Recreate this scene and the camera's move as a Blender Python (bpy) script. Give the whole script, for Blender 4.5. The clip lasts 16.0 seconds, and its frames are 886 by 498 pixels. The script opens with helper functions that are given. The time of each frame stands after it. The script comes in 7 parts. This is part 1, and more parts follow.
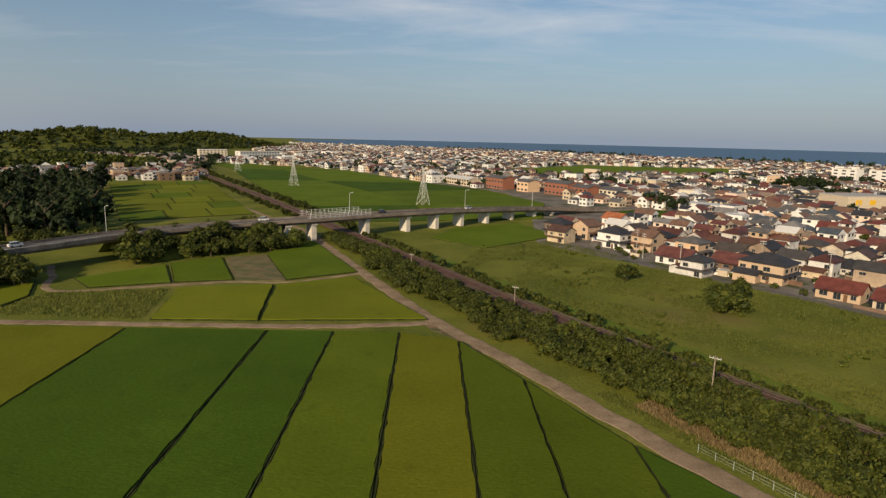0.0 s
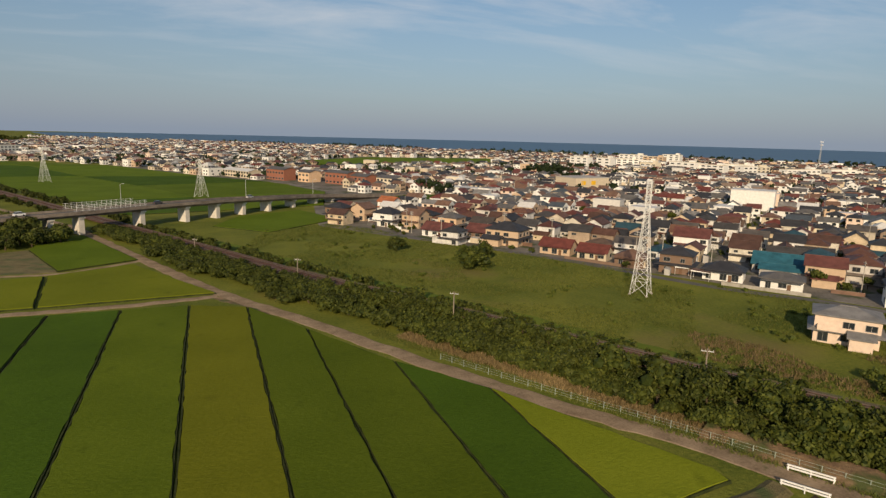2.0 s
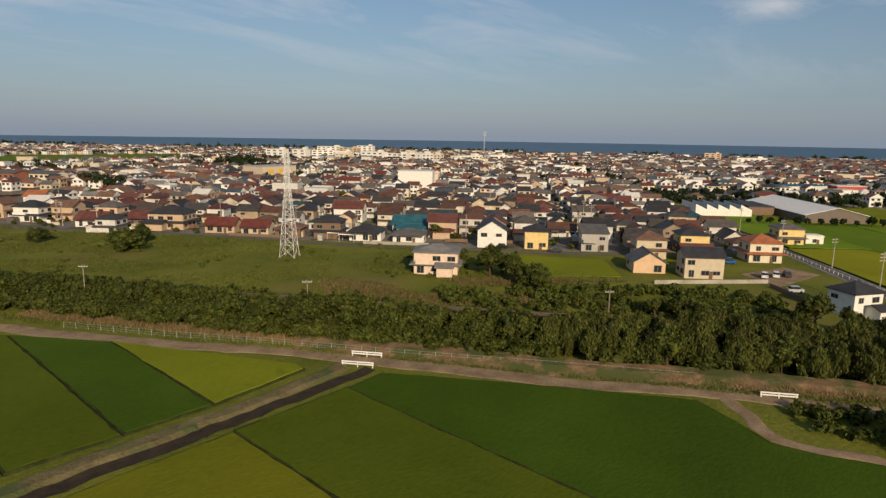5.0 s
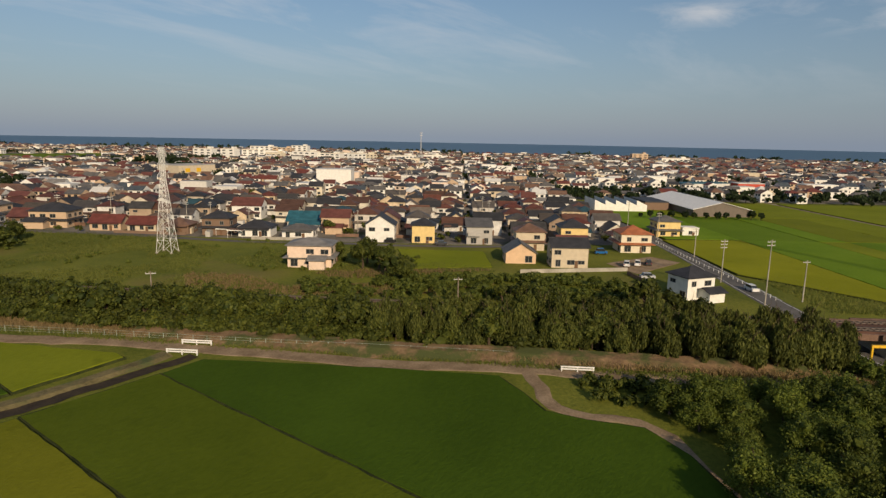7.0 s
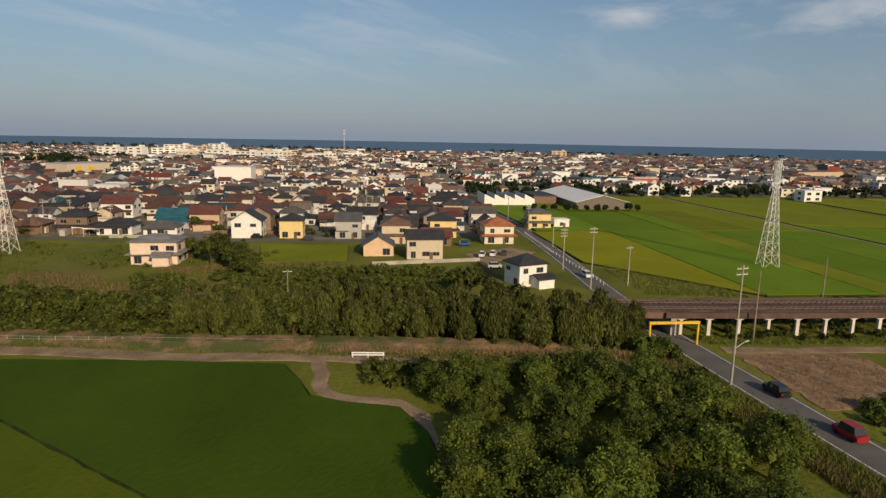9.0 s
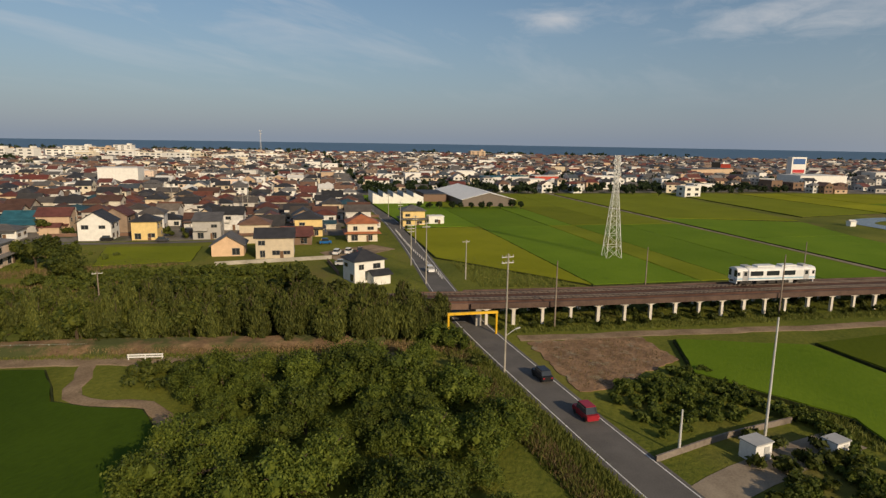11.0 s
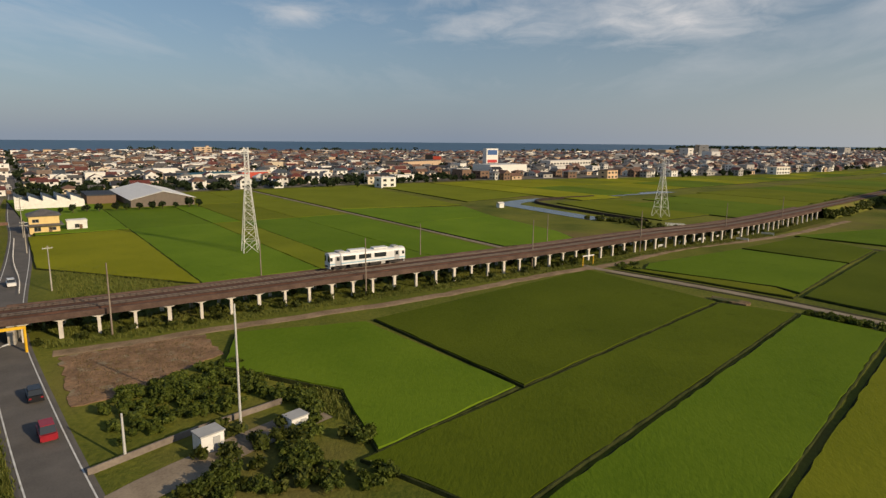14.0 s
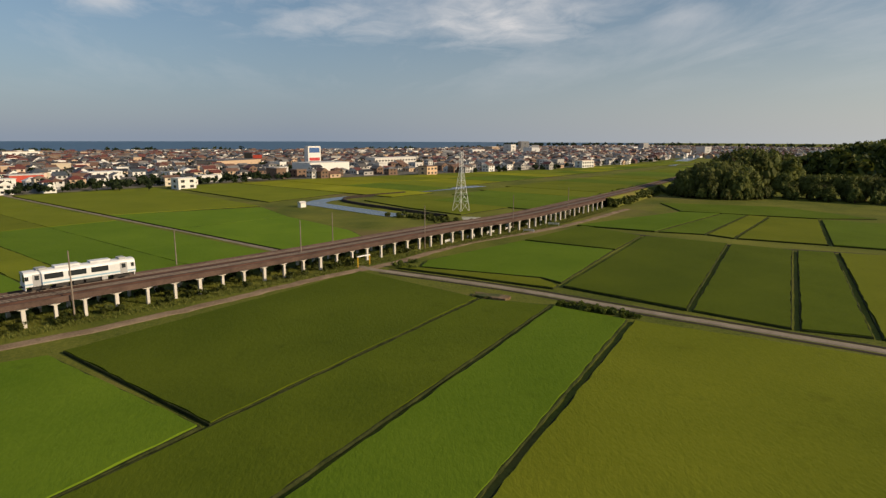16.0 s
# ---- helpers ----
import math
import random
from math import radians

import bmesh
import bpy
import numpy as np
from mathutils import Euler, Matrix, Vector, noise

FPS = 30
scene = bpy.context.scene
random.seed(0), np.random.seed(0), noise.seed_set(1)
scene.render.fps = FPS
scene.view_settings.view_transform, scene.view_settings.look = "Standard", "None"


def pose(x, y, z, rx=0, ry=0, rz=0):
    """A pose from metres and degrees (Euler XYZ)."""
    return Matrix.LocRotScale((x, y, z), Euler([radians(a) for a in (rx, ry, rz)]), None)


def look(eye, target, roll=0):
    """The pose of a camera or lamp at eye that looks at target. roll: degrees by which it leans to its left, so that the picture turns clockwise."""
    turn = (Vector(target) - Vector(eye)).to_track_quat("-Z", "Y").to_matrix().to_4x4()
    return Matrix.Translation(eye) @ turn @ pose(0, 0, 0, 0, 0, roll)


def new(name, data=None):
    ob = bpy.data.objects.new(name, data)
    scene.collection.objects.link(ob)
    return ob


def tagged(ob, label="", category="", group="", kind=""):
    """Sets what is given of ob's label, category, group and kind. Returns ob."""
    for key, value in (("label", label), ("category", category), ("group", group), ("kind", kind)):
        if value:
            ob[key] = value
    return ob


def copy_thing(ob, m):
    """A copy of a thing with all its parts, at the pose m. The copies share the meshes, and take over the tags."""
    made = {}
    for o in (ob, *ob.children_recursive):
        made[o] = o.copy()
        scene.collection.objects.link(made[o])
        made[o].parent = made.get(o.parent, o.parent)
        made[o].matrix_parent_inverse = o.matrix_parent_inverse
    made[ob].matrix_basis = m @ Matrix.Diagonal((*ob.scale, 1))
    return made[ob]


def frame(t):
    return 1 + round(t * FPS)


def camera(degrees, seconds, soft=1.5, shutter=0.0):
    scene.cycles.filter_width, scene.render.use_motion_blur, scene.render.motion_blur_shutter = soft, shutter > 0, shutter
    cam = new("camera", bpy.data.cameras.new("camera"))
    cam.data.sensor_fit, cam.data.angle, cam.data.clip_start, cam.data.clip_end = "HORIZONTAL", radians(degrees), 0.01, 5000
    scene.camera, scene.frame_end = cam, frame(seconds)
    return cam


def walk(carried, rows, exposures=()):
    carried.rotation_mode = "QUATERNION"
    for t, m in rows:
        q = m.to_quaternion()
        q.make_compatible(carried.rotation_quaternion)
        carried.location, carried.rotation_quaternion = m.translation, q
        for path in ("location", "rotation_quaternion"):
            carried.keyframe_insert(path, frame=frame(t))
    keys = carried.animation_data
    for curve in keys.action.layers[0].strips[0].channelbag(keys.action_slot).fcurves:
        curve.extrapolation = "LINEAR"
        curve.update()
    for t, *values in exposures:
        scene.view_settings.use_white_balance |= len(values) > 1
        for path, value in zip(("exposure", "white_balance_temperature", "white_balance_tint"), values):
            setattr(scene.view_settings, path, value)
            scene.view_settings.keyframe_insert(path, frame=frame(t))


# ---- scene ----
cam = camera(72.1, 16.0, soft=1.35)
PATH = [
    (0, (0.677, 0.545, 41.919), (0.72, 2.511, 41.554), 1.3),
    (0.5, (0.711, -4.842, 41.395), (0.868, -2.881, 41.029), 1.5),
    (1, (0.351, -10.784, 41.253), (0.669, -8.844, 40.884), 1.5),
    (1.5, (-0.147, -16.619, 40.744), (0.361, -14.719, 40.378), 1.5),
    (2, (-0.425, -21.489, 40.447), (0.289, -19.657, 40.078), 1.4),
    (2.5, (-1.129, -26.826, 39.684), (-0.219, -25.083, 39.318), 1.3),
    (3, (-0.954, -31.291, 38.942), (0.121, -29.644, 38.578), 1.2),
    (3.5, (-0.096, -35.549, 38.031), (1.126, -34.007, 37.67), 1.2),
    (4, (1.252, -39.479, 37.385), (2.605, -38.052, 37.023), 1.1),
    (4.5, (2.908, -43.433, 36.583), (4.328, -42.072, 36.222), 1.1),
    (4.7, (3.81, -44.909, 36.253), (5.245, -43.563, 35.891), 1.0),
    (6.8, (14.502, -62.337, 34.624), (16.06, -61.137, 34.26), 1.1),
    (7, (15.489, -64.457, 34.446), (17.054, -63.264, 34.088), 1.1),
    (7.5, (18.255, -69.229, 34.428), (19.844, -68.069, 34.068), 1.0),
    (8, (21.076, -74.421, 34.371), (22.7, -73.31, 34.01), 1.1),
    (8.2, (22.288, -76.356, 34.183), (23.924, -75.264, 33.822), 1.1),
    (10.5, (36.284, -98.288, 32.654), (38.038, -97.394, 32.302), 0.9),
    (11, (38.787, -103.433, 32.479), (40.57, -102.598, 32.127), 0.9),
    (11.5, (41.287, -108.397, 32.216), (43.109, -107.651, 31.866), 0.8),
    (12, (43.852, -113.603, 31.984), (45.711, -112.955, 31.634), 0.7),
    (12.5, (45.443, -118.988, 32.174), (47.341, -118.464, 31.821), 0.6),
    (13, (47.046, -124.188, 32.102), (48.972, -123.786, 31.747), 0.6),
    (13.5, (48.186, -129.646, 31.889), (50.136, -129.378, 31.536), 0.5),
    (14, (49.229, -134.795, 31.932), (51.195, -134.716, 31.575), 0.5),
    (14.5, (50.981, -139.645, 31.626), (52.947, -139.722, 31.269), 0.5),
    (15, (53.413, -144.457, 31.393), (55.37, -144.668, 31.036), 0.4),
    (15.5, (56.469, -149.067, 30.886), (58.41, -149.394, 30.53), 0.2),
    (16, (59.565, -153.862, 30.636), (61.487, -154.283, 30.277), 0.2),
]
walk(cam, [(t, look(eye, target, roll)) for t, eye, target, roll in PATH],
     exposures=[(0, -0.08), (3, -0.2), (8, -0.25), (11, -0.28), (14, -0.22), (16, -0.15)])

# ---- world, sun ----
SUN_WAY = Vector((0.53, 0.848, -0.41)).normalized()     # the way the sunlight travels, late afternoon
world = bpy.data.worlds.new("sky")
scene.world = world
world.use_nodes = True
wn, wl = world.node_tree.nodes, world.node_tree.links
wn.clear()
w_out, w_bg = wn.new("ShaderNodeOutputWorld"), wn.new("ShaderNodeBackground")
w_sky = wn.new("ShaderNodeTexSky")
w_sky.sky_type, w_sky.sun_disc = "NISHITA", False
w_sky.sun_elevation, w_sky.sun_rotation = math.asin(-SUN_WAY.z), math.atan2(-SUN_WAY.x, -SUN_WAY.y)
w_sky.air_density, w_sky.dust_density, w_sky.ozone_density = 1.1, 0.5, 3.0
w_sky.altitude = 40
# thin streaked cloud, seen as a flat sheet overhead
w_co, w_sep = wn.new("ShaderNodeTexCoord"), wn.new("ShaderNodeSeparateXYZ")
wl.new(w_co.outputs["Generated"], w_sep.inputs[0])


def w_math(op, a, b=None, clamp=False):
    n = wn.new("ShaderNodeMath")
    n.operation, n.use_clamp = op, clamp
    for k, v in enumerate((a, b)):
        if v is None:
            continue
        if isinstance(v, (int, float)):
            n.inputs[k].default_value = v
        else:
            wl.new(v, n.inputs[k])
    return n.outputs[0]


up_z = w_math("ADD", w_math("MAXIMUM", w_sep.outputs[2], 0.0), 0.12)
w_flat = wn.new("ShaderNodeCombineXYZ")
wl.new(w_math("DIVIDE", w_sep.outputs[0], up_z), w_flat.inputs[0])
wl.new(w_math("DIVIDE", w_sep.outputs[1], up_z), w_flat.inputs[1])
w_map = wn.new("ShaderNodeMapping")
w_map.inputs["Rotation"].default_value = (0, 0, radians(28))
w_map.inputs["Scale"].default_value = (0.55, 1.3, 1)
wl.new(w_flat.outputs[0], w_map.inputs[0])
w_noise = wn.new("ShaderNodeTexNoise")
w_noise.inputs["Scale"].default_value, w_noise.inputs["Detail"].default_value = 0.9, 9
w_noise.inputs["Roughness"].default_value, w_noise.inputs["Distortion"].default_value = 0.6, 0.35
wl.new(w_map.outputs[0], w_noise.inputs[0])
w_ramp = wn.new("ShaderNodeValToRGB")
w_ramp.color_ramp.elements[0].position, w_ramp.color_ramp.elements[1].position = 0.48, 0.7
wl.new(w_noise.outputs[0], w_ramp.inputs[0])
w_mix = wn.new("ShaderNodeMix")
w_mix.data_type = "RGBA"
# grey-blue haze low over the horizon
w_haze = wn.new("ShaderNodeMix")
w_haze.data_type = "RGBA"
low = w_math("SUBTRACT", 1.0, w_math("MULTIPLY", w_math("MAXIMUM", w_sep.outputs[2], 0.0), 3.2), True)
wl.new(w_math("MULTIPLY", w_math("POWER", low, 1.6), 0.85), w_haze.inputs["Factor"])
wl.new(w_sky.outputs[0], w_haze.inputs["A"])
# the haze is paler towards the sun
w_glow = wn.new("ShaderNodeMix")
w_glow.data_type = "RGBA"
toward = w_math("ADD", w_math("MULTIPLY", w_sep.outputs[0], -SUN_WAY.x), w_math("MULTIPLY", w_sep.outputs[1], -SUN_WAY.y))
wl.new(w_math("MULTIPLY", w_math("ADD", toward, 0.5), 0.95, True), w_glow.inputs["Factor"])
w_glow.inputs["A"].default_value, w_glow.inputs["B"].default_value = (2.9, 3.6, 4.85, 1), (7.4, 7.4, 7.1, 1)
wl.new(w_glow.outputs["Result"], w_haze.inputs["B"])
# brighter broken cloud in three banks over the southern sea and plain
w_puff = wn.new("ShaderNodeTexNoise")
w_puff.inputs["Scale"].default_value, w_puff.inputs["Detail"].default_value = 3.4, 10
w_puff.inputs["Roughness"].default_value, w_puff.inputs["Distortion"].default_value = 0.62, 0.5
wl.new(w_flat.outputs[0], w_puff.inputs[0])
bank_sum = None
for bx, by, br, amount in ((3.14, 0.82, 0.46, 0.62), (3.4, 0.0, 0.62, 0.55), (3.15, -1.0, 1.0, 0.75)):
    gone = wn.new("ShaderNodeVectorMath")
    gone.operation = "DISTANCE"
    wl.new(w_flat.outputs[0], gone.inputs[0])
    gone.inputs[1].default_value = (bx, by, 0)
    one = w_math("MULTIPLY", w_math("SUBTRACT", 1.0, w_math("DIVIDE", gone.outputs["Value"], br), True), amount)
    bank_sum = one if bank_sum is None else w_math("ADD", bank_sum, one)
puff = w_math("MULTIPLY", w_math("SUBTRACT", w_math("ADD", w_puff.outputs[0], w_math("MULTIPLY", bank_sum, 0.75)), 0.64), 2.1, True)
high = w_math("MULTIPLY", w_math("SUBTRACT", w_sep.outputs[2], 0.05), 6.0, True)
wl.new(w_math("MAXIMUM", w_math("MULTIPLY", w_math("MULTIPLY", w_ramp.outputs[0], high), 0.7), w_math("MULTIPLY", w_math("MULTIPLY", puff, bank_sum), 1.5, True)), w_mix.inputs["Factor"])
wl.new(w_haze.outputs["Result"], w_mix.inputs["A"])
w_mix.inputs["B"].default_value = (8.2, 8.1, 8.2, 1)
wl.new(w_mix.outputs["Result"], w_bg.inputs[0])
w_bg.inputs[1].default_value = 0.09
wl.new(w_bg.outputs[0], w_out.inputs[0])

sun = new("sun", bpy.data.lights.new("sun", "SUN"))
sun.data.energy, sun.data.angle, sun.data.color = 4.9, radians(0.6), (1.0, 0.79, 0.53)
sun.rotation_mode = "QUATERNION"
sun.rotation_quaternion = SUN_WAY.to_track_quat("-Z", "Y")

# ---- materials ----


def ramp_node(nt, stops, mode="LINEAR"):
    n = nt.nodes.new("ShaderNodeValToRGB")
    r = n.color_ramp
    r.interpolation = mode
    while len(r.elements) > 1:
        r.elements.remove(r.elements[-1])
    r.elements[0].position, r.elements[0].color = stops[0][0], (*stops[0][1], 1)
    for p, c in stops[1:]:
        e = r.elements.new(p)
        e.color = (*c, 1)
    return n


def mixed(nt, a, b, fac, blend="MIX"):
    n = nt.nodes.new("ShaderNodeMix")
    n.data_type, n.blend_type = "RGBA", blend
    for key, v in (("Factor", fac), ("A", a), ("B", b)):
        if isinstance(v, (int, float)):
            n.inputs[key].default_value = v
        elif isinstance(v, tuple):
            n.inputs[key].default_value = (*v, 1)
        else:
            nt.links.new(v, n.inputs[key])
    return n.outputs["Result"]


def noise_node(nt, scale, detail=4, rough=0.6, stretch=None, turn=0, world_space=True):
    tc = nt.nodes.new("ShaderNodeNewGeometry" if world_space else "ShaderNodeTexCoord")
    src = tc.outputs["Position"] if world_space else tc.outputs["Object"]
    if stretch:
        m = nt.nodes.new("ShaderNodeMapping")
        m.inputs["Rotation"].default_value = (0, 0, radians(turn))
        m.inputs["Scale"].default_value = stretch
        nt.links.new(src, m.inputs[0])
        src = m.outputs[0]
    n = nt.nodes.new("ShaderNodeTexNoise")
    n.inputs["Scale"].default_value, n.inputs["Detail"].default_value, n.inputs["Roughness"].default_value = scale, detail, rough
    nt.links.new(src, n.inputs["Vector"])
    return n.outputs[0]


def surface(name, dark, light, scale=0.5, fine=6.0, rough=0.85, bump=0.0, bump_scale=None, metal=0.0, picks=None, vary=0.0, stain=None,
            stretch=None, turn=0, local=False, spec=0.3):
    """Two-scale mottled material. picks: colours drawn per object; vary: brightness change per object; stain: (colour, scale, low, high)."""
    m = bpy.data.materials.new(name)
    m.use_nodes = True
    nt = m.node_tree
    b = nt.nodes["Principled BSDF"]
    n1 = noise_node(nt, scale, 3, 0.55, None, 0, not local)
    n2 = noise_node(nt, fine, 5, 0.7, stretch, turn, not local)
    both = nt.nodes.new("ShaderNodeMath")
    both.operation = "MULTIPLY_ADD"
    nt.links.new(n1, both.inputs[0])
    both.inputs[1].default_value = 0.55
    half = nt.nodes.new("ShaderNodeMath")
    half.operation = "MULTIPLY"
    nt.links.new(n2, half.inputs[0])
    half.inputs[1].default_value = 0.45
    nt.links.new(half.outputs[0], both.inputs[2])
    spread = nt.nodes.new("ShaderNodeMapRange")
    spread.inputs["From Min"].default_value, spread.inputs["From Max"].default_value = 0.36, 0.64
    nt.links.new(both.outputs[0], spread.inputs[0])
    if picks:
        info = nt.nodes.new("ShaderNodeObjectInfo")
        r = ramp_node(nt, [(k / len(picks), c) for k, c in enumerate(picks)], "CONSTANT")
        nt.links.new(info.outputs["Random"], r.inputs[0])
        dk = mixed(nt, r.outputs[0], (0.55, 0.55, 0.55), 1.0, "MULTIPLY")
        col = mixed(nt, dk, r.outputs[0], spread.outputs[0])
    else:
        col = mixed(nt, dark, light, spread.outputs[0])
    if vary:
        info = nt.nodes.new("ShaderNodeObjectInfo")
        mr = nt.nodes.new("ShaderNodeMapRange")
        mr.inputs["To Min"].default_value, mr.inputs["To Max"].default_value = 1 - vary, 1 + vary
        nt.links.new(info.outputs["Random"], mr.inputs[0])
        hs = nt.nodes.new("ShaderNodeHueSaturation")
        nt.links.new(mr.outputs[0], hs.inputs["Value"])
        nt.links.new(col, hs.inputs["Color"])
        col = hs.outputs[0]
    if stain:
        c, sc, lo, hi = stain
        sn = noise_node(nt, sc, 4, 0.6, None, 0, not local)
        mr = nt.nodes.new("ShaderNodeMapRange")
        mr.inputs["From Min"].default_value, mr.inputs["From Max"].default_value = lo, hi
        nt.links.new(sn, mr.inputs[0])
        col = mixed(nt, col, c, mr.outputs[0])
    nt.links.new(col, b.inputs["Base Color"])
    b.inputs["Roughness"].default_value, b.inputs["Metallic"].default_value = rough, metal
    b.inputs["Specular IOR Level"].default_value = spec
    if bump:
        bn = nt.nodes.new("ShaderNodeBump")
        bn.inputs["Strength"].default_value, bn.inputs["Distance"].default_value = min(bump, 1.0), max(0.05, bump * 0.3)
        nt.links.new(noise_node(nt, bump_scale, 5, 0.7, stretch, turn, not local) if bump_scale else n2, bn.inputs["Height"])
        nt.links.new(bn.outputs[0], b.inputs["Normal"])
    return m


M_GRASS = surface("meadow grass", (0.072, 0.096, 0.013), (0.205, 0.205, 0.032), 0.045, 1.3, 0.95, 0.8, 1.5, stain=((0.17, 0.13, 0.05), 0.022, 0.55, 0.75), spec=0.1)
M_SEA = surface("sea water", (0.045, 0.1, 0.17), (0.06, 0.125, 0.2), 0.004, 0.05, 0.5, 0.25, 0.08, spec=0.4)
M_RIVER = surface("river water", (0.08, 0.09, 0.09), (0.11, 0.12, 0.12), 0.05, 0.6, 0.22, 0.05, 1.0, spec=0.5)
M_DIRT = surface("dirt track", (0.17, 0.118, 0.07), (0.37, 0.27, 0.17), 0.25, 3.0, 0.95, 0.4, 4.0, stain=((0.13, 0.115, 0.05), 0.6, 0.6, 0.75), spec=0.15)
M_CONCPATH = surface("concrete path", (0.21, 0.165, 0.115), (0.36, 0.295, 0.21), 0.3, 4.0, 0.9, 0.2, 8.0)
M_ASPHALT = surface("asphalt", (0.095, 0.088, 0.08), (0.15, 0.138, 0.125), 0.25, 6.0, 0.9, 0.2, 12.0)
M_PAINT = surface("road paint", (0.5, 0.5, 0.48), (0.75, 0.75, 0.72), 1.0, 6.0, 0.8)
M_TOWN = surface("yards and lanes", (0.085, 0.075, 0.06), (0.25, 0.22, 0.18), 0.09, 1.2, 0.95, 0.2, 3.0, stain=((0.06, 0.075, 0.025), 0.07, 0.54, 0.62))
M_MOWN = surface("mown grass strip", (0.085, 0.12, 0.012), (0.14, 0.175, 0.022), 0.1, 2.0, 0.95, 0.4, 3.0, spec=0.1)
M_SLEEPER = surface("dark sleepers", (0.05, 0.032, 0.024), (0.11, 0.075, 0.055), 1.0, 6.0, 0.95)
M_DITCH = surface("wet ditch mud", (0.018, 0.013, 0.008), (0.055, 0.038, 0.02), 0.5, 2.5, 0.92)
M_EARTH = surface("tilled red earth", (0.16, 0.095, 0.052), (0.38, 0.235, 0.13), 0.3, 1.4, 0.95, 1.0, 1.6, stain=((0.3, 0.24, 0.15), 0.5, 0.56, 0.66))
M_BANK = surface("dry earth bank", (0.12, 0.072, 0.04), (0.29, 0.19, 0.1), 0.35, 2.0, 0.95, 0.8, 2.5, stain=((0.075, 0.088, 0.025), 0.22, 0.44, 0.58))
# bund weeds, darkened in colour for the shade on the bunds' sides
M_WEED_SHADE = surface("bund weeds with painted shade", (0.018, 0.026, 0.008), (0.06, 0.068, 0.02), 0.5, 3.0, 0.95, 0.8, 3.0, spec=0.1)
M_BALLAST = surface("rusty ballast", (0.06, 0.028, 0.018), (0.15, 0.076, 0.05), 0.3, 5.0, 0.95, 0.6, 9.0)
M_RAIL = surface("worn rail steel", (0.12, 0.095, 0.08), (0.2, 0.165, 0.14), 1.0, 6.0, 0.5, metal=0.5)
M_CONC = surface("weathered concrete", (0.26, 0.24, 0.2), (0.46, 0.42, 0.36), 0.25, 2.5, 0.9, 0.2, 5.0, stain=((0.13, 0.11, 0.085), 0.35, 0.56, 0.76))
M_PALECONC = surface("pale concrete", (0.5, 0.46, 0.4), (0.72, 0.67, 0.59), 0.3, 2.5, 0.9, 0.15, 5.0, stain=((0.25, 0.22, 0.18), 0.3, 0.6, 0.8))
M_OVER = surface("brown-grey concrete", (0.14, 0.115, 0.095), (0.27, 0.225, 0.185), 0.25, 2.5, 0.92, 0.2, 5.0, stain=((0.09, 0.075, 0.06), 0.3, 0.55, 0.75))
M_DARKCONC = surface("dark grey-brown concrete", (0.055, 0.046, 0.04), (0.12, 0.1, 0.085), 0.25, 2.5, 0.92, 0.2, 5.0)
# one dark brown for the whole viaduct deck
M_FASCIA = surface("dark brown deck edge", (0.06, 0.038, 0.03), (0.13, 0.085, 0.066), 0.25, 2.5, 0.92, 0.2, 5.0)
M_STEEL = surface("galvanised steel", (0.5, 0.5, 0.48), (0.7, 0.69, 0.66), 0.8, 5.0, 0.5, metal=0.3)
M_WHITESTEEL = surface("white painted steel", (0.66, 0.65, 0.62), (0.82, 0.81, 0.78), 0.8, 5.0, 0.5)
M_BROWNSTEEL = surface("brown steel girder", (0.11, 0.065, 0.045), (0.2, 0.12, 0.085), 0.5, 4.0, 0.7)
M_YELLOW = surface("yellow painted steel", (0.62, 0.36, 0.015), (0.8, 0.48, 0.03), 0.8, 5.0, 0.5, stain=((0.3, 0.15, 0.03), 1.5, 0.6, 0.75))
M_BARK = surface("bark", (0.05, 0.035, 0.022), (0.12, 0.085, 0.055), 1.0, 8.0, 0.95)
M_WOODPOLE = surface("old pole", (0.17, 0.13, 0.1), (0.3, 0.25, 0.2), 0.6, 6.0, 0.9)
M_DRYGRASS = surface("dry grass bank", (0.09, 0.075, 0.03), (0.24, 0.19, 0.085), 0.4, 2.5, 0.95, 0.8, 2.5, stain=((0.08, 0.1, 0.03), 0.2, 0.5, 0.62))


def rice(name, dark, light, turn):
    return surface(name, dark, light, 0.045, 1.8, 0.9, 0.6, 2.2, vary=0.12, stretch=(0.5, 1.0, 1.0), turn=turn, spec=0.06,
                   stain=(tuple(0.6 * c for c in dark), 0.22, 0.6, 1.0))


def tint(face, depth, c):
    """The same crop a little riper (y) or fresher (u) from block to block, its colour scaled by depth."""
    return (c[0] * depth * {"y": 1.08, "u": 0.98, "w": 1.0}[face], c[1] * depth, c[2] * depth)


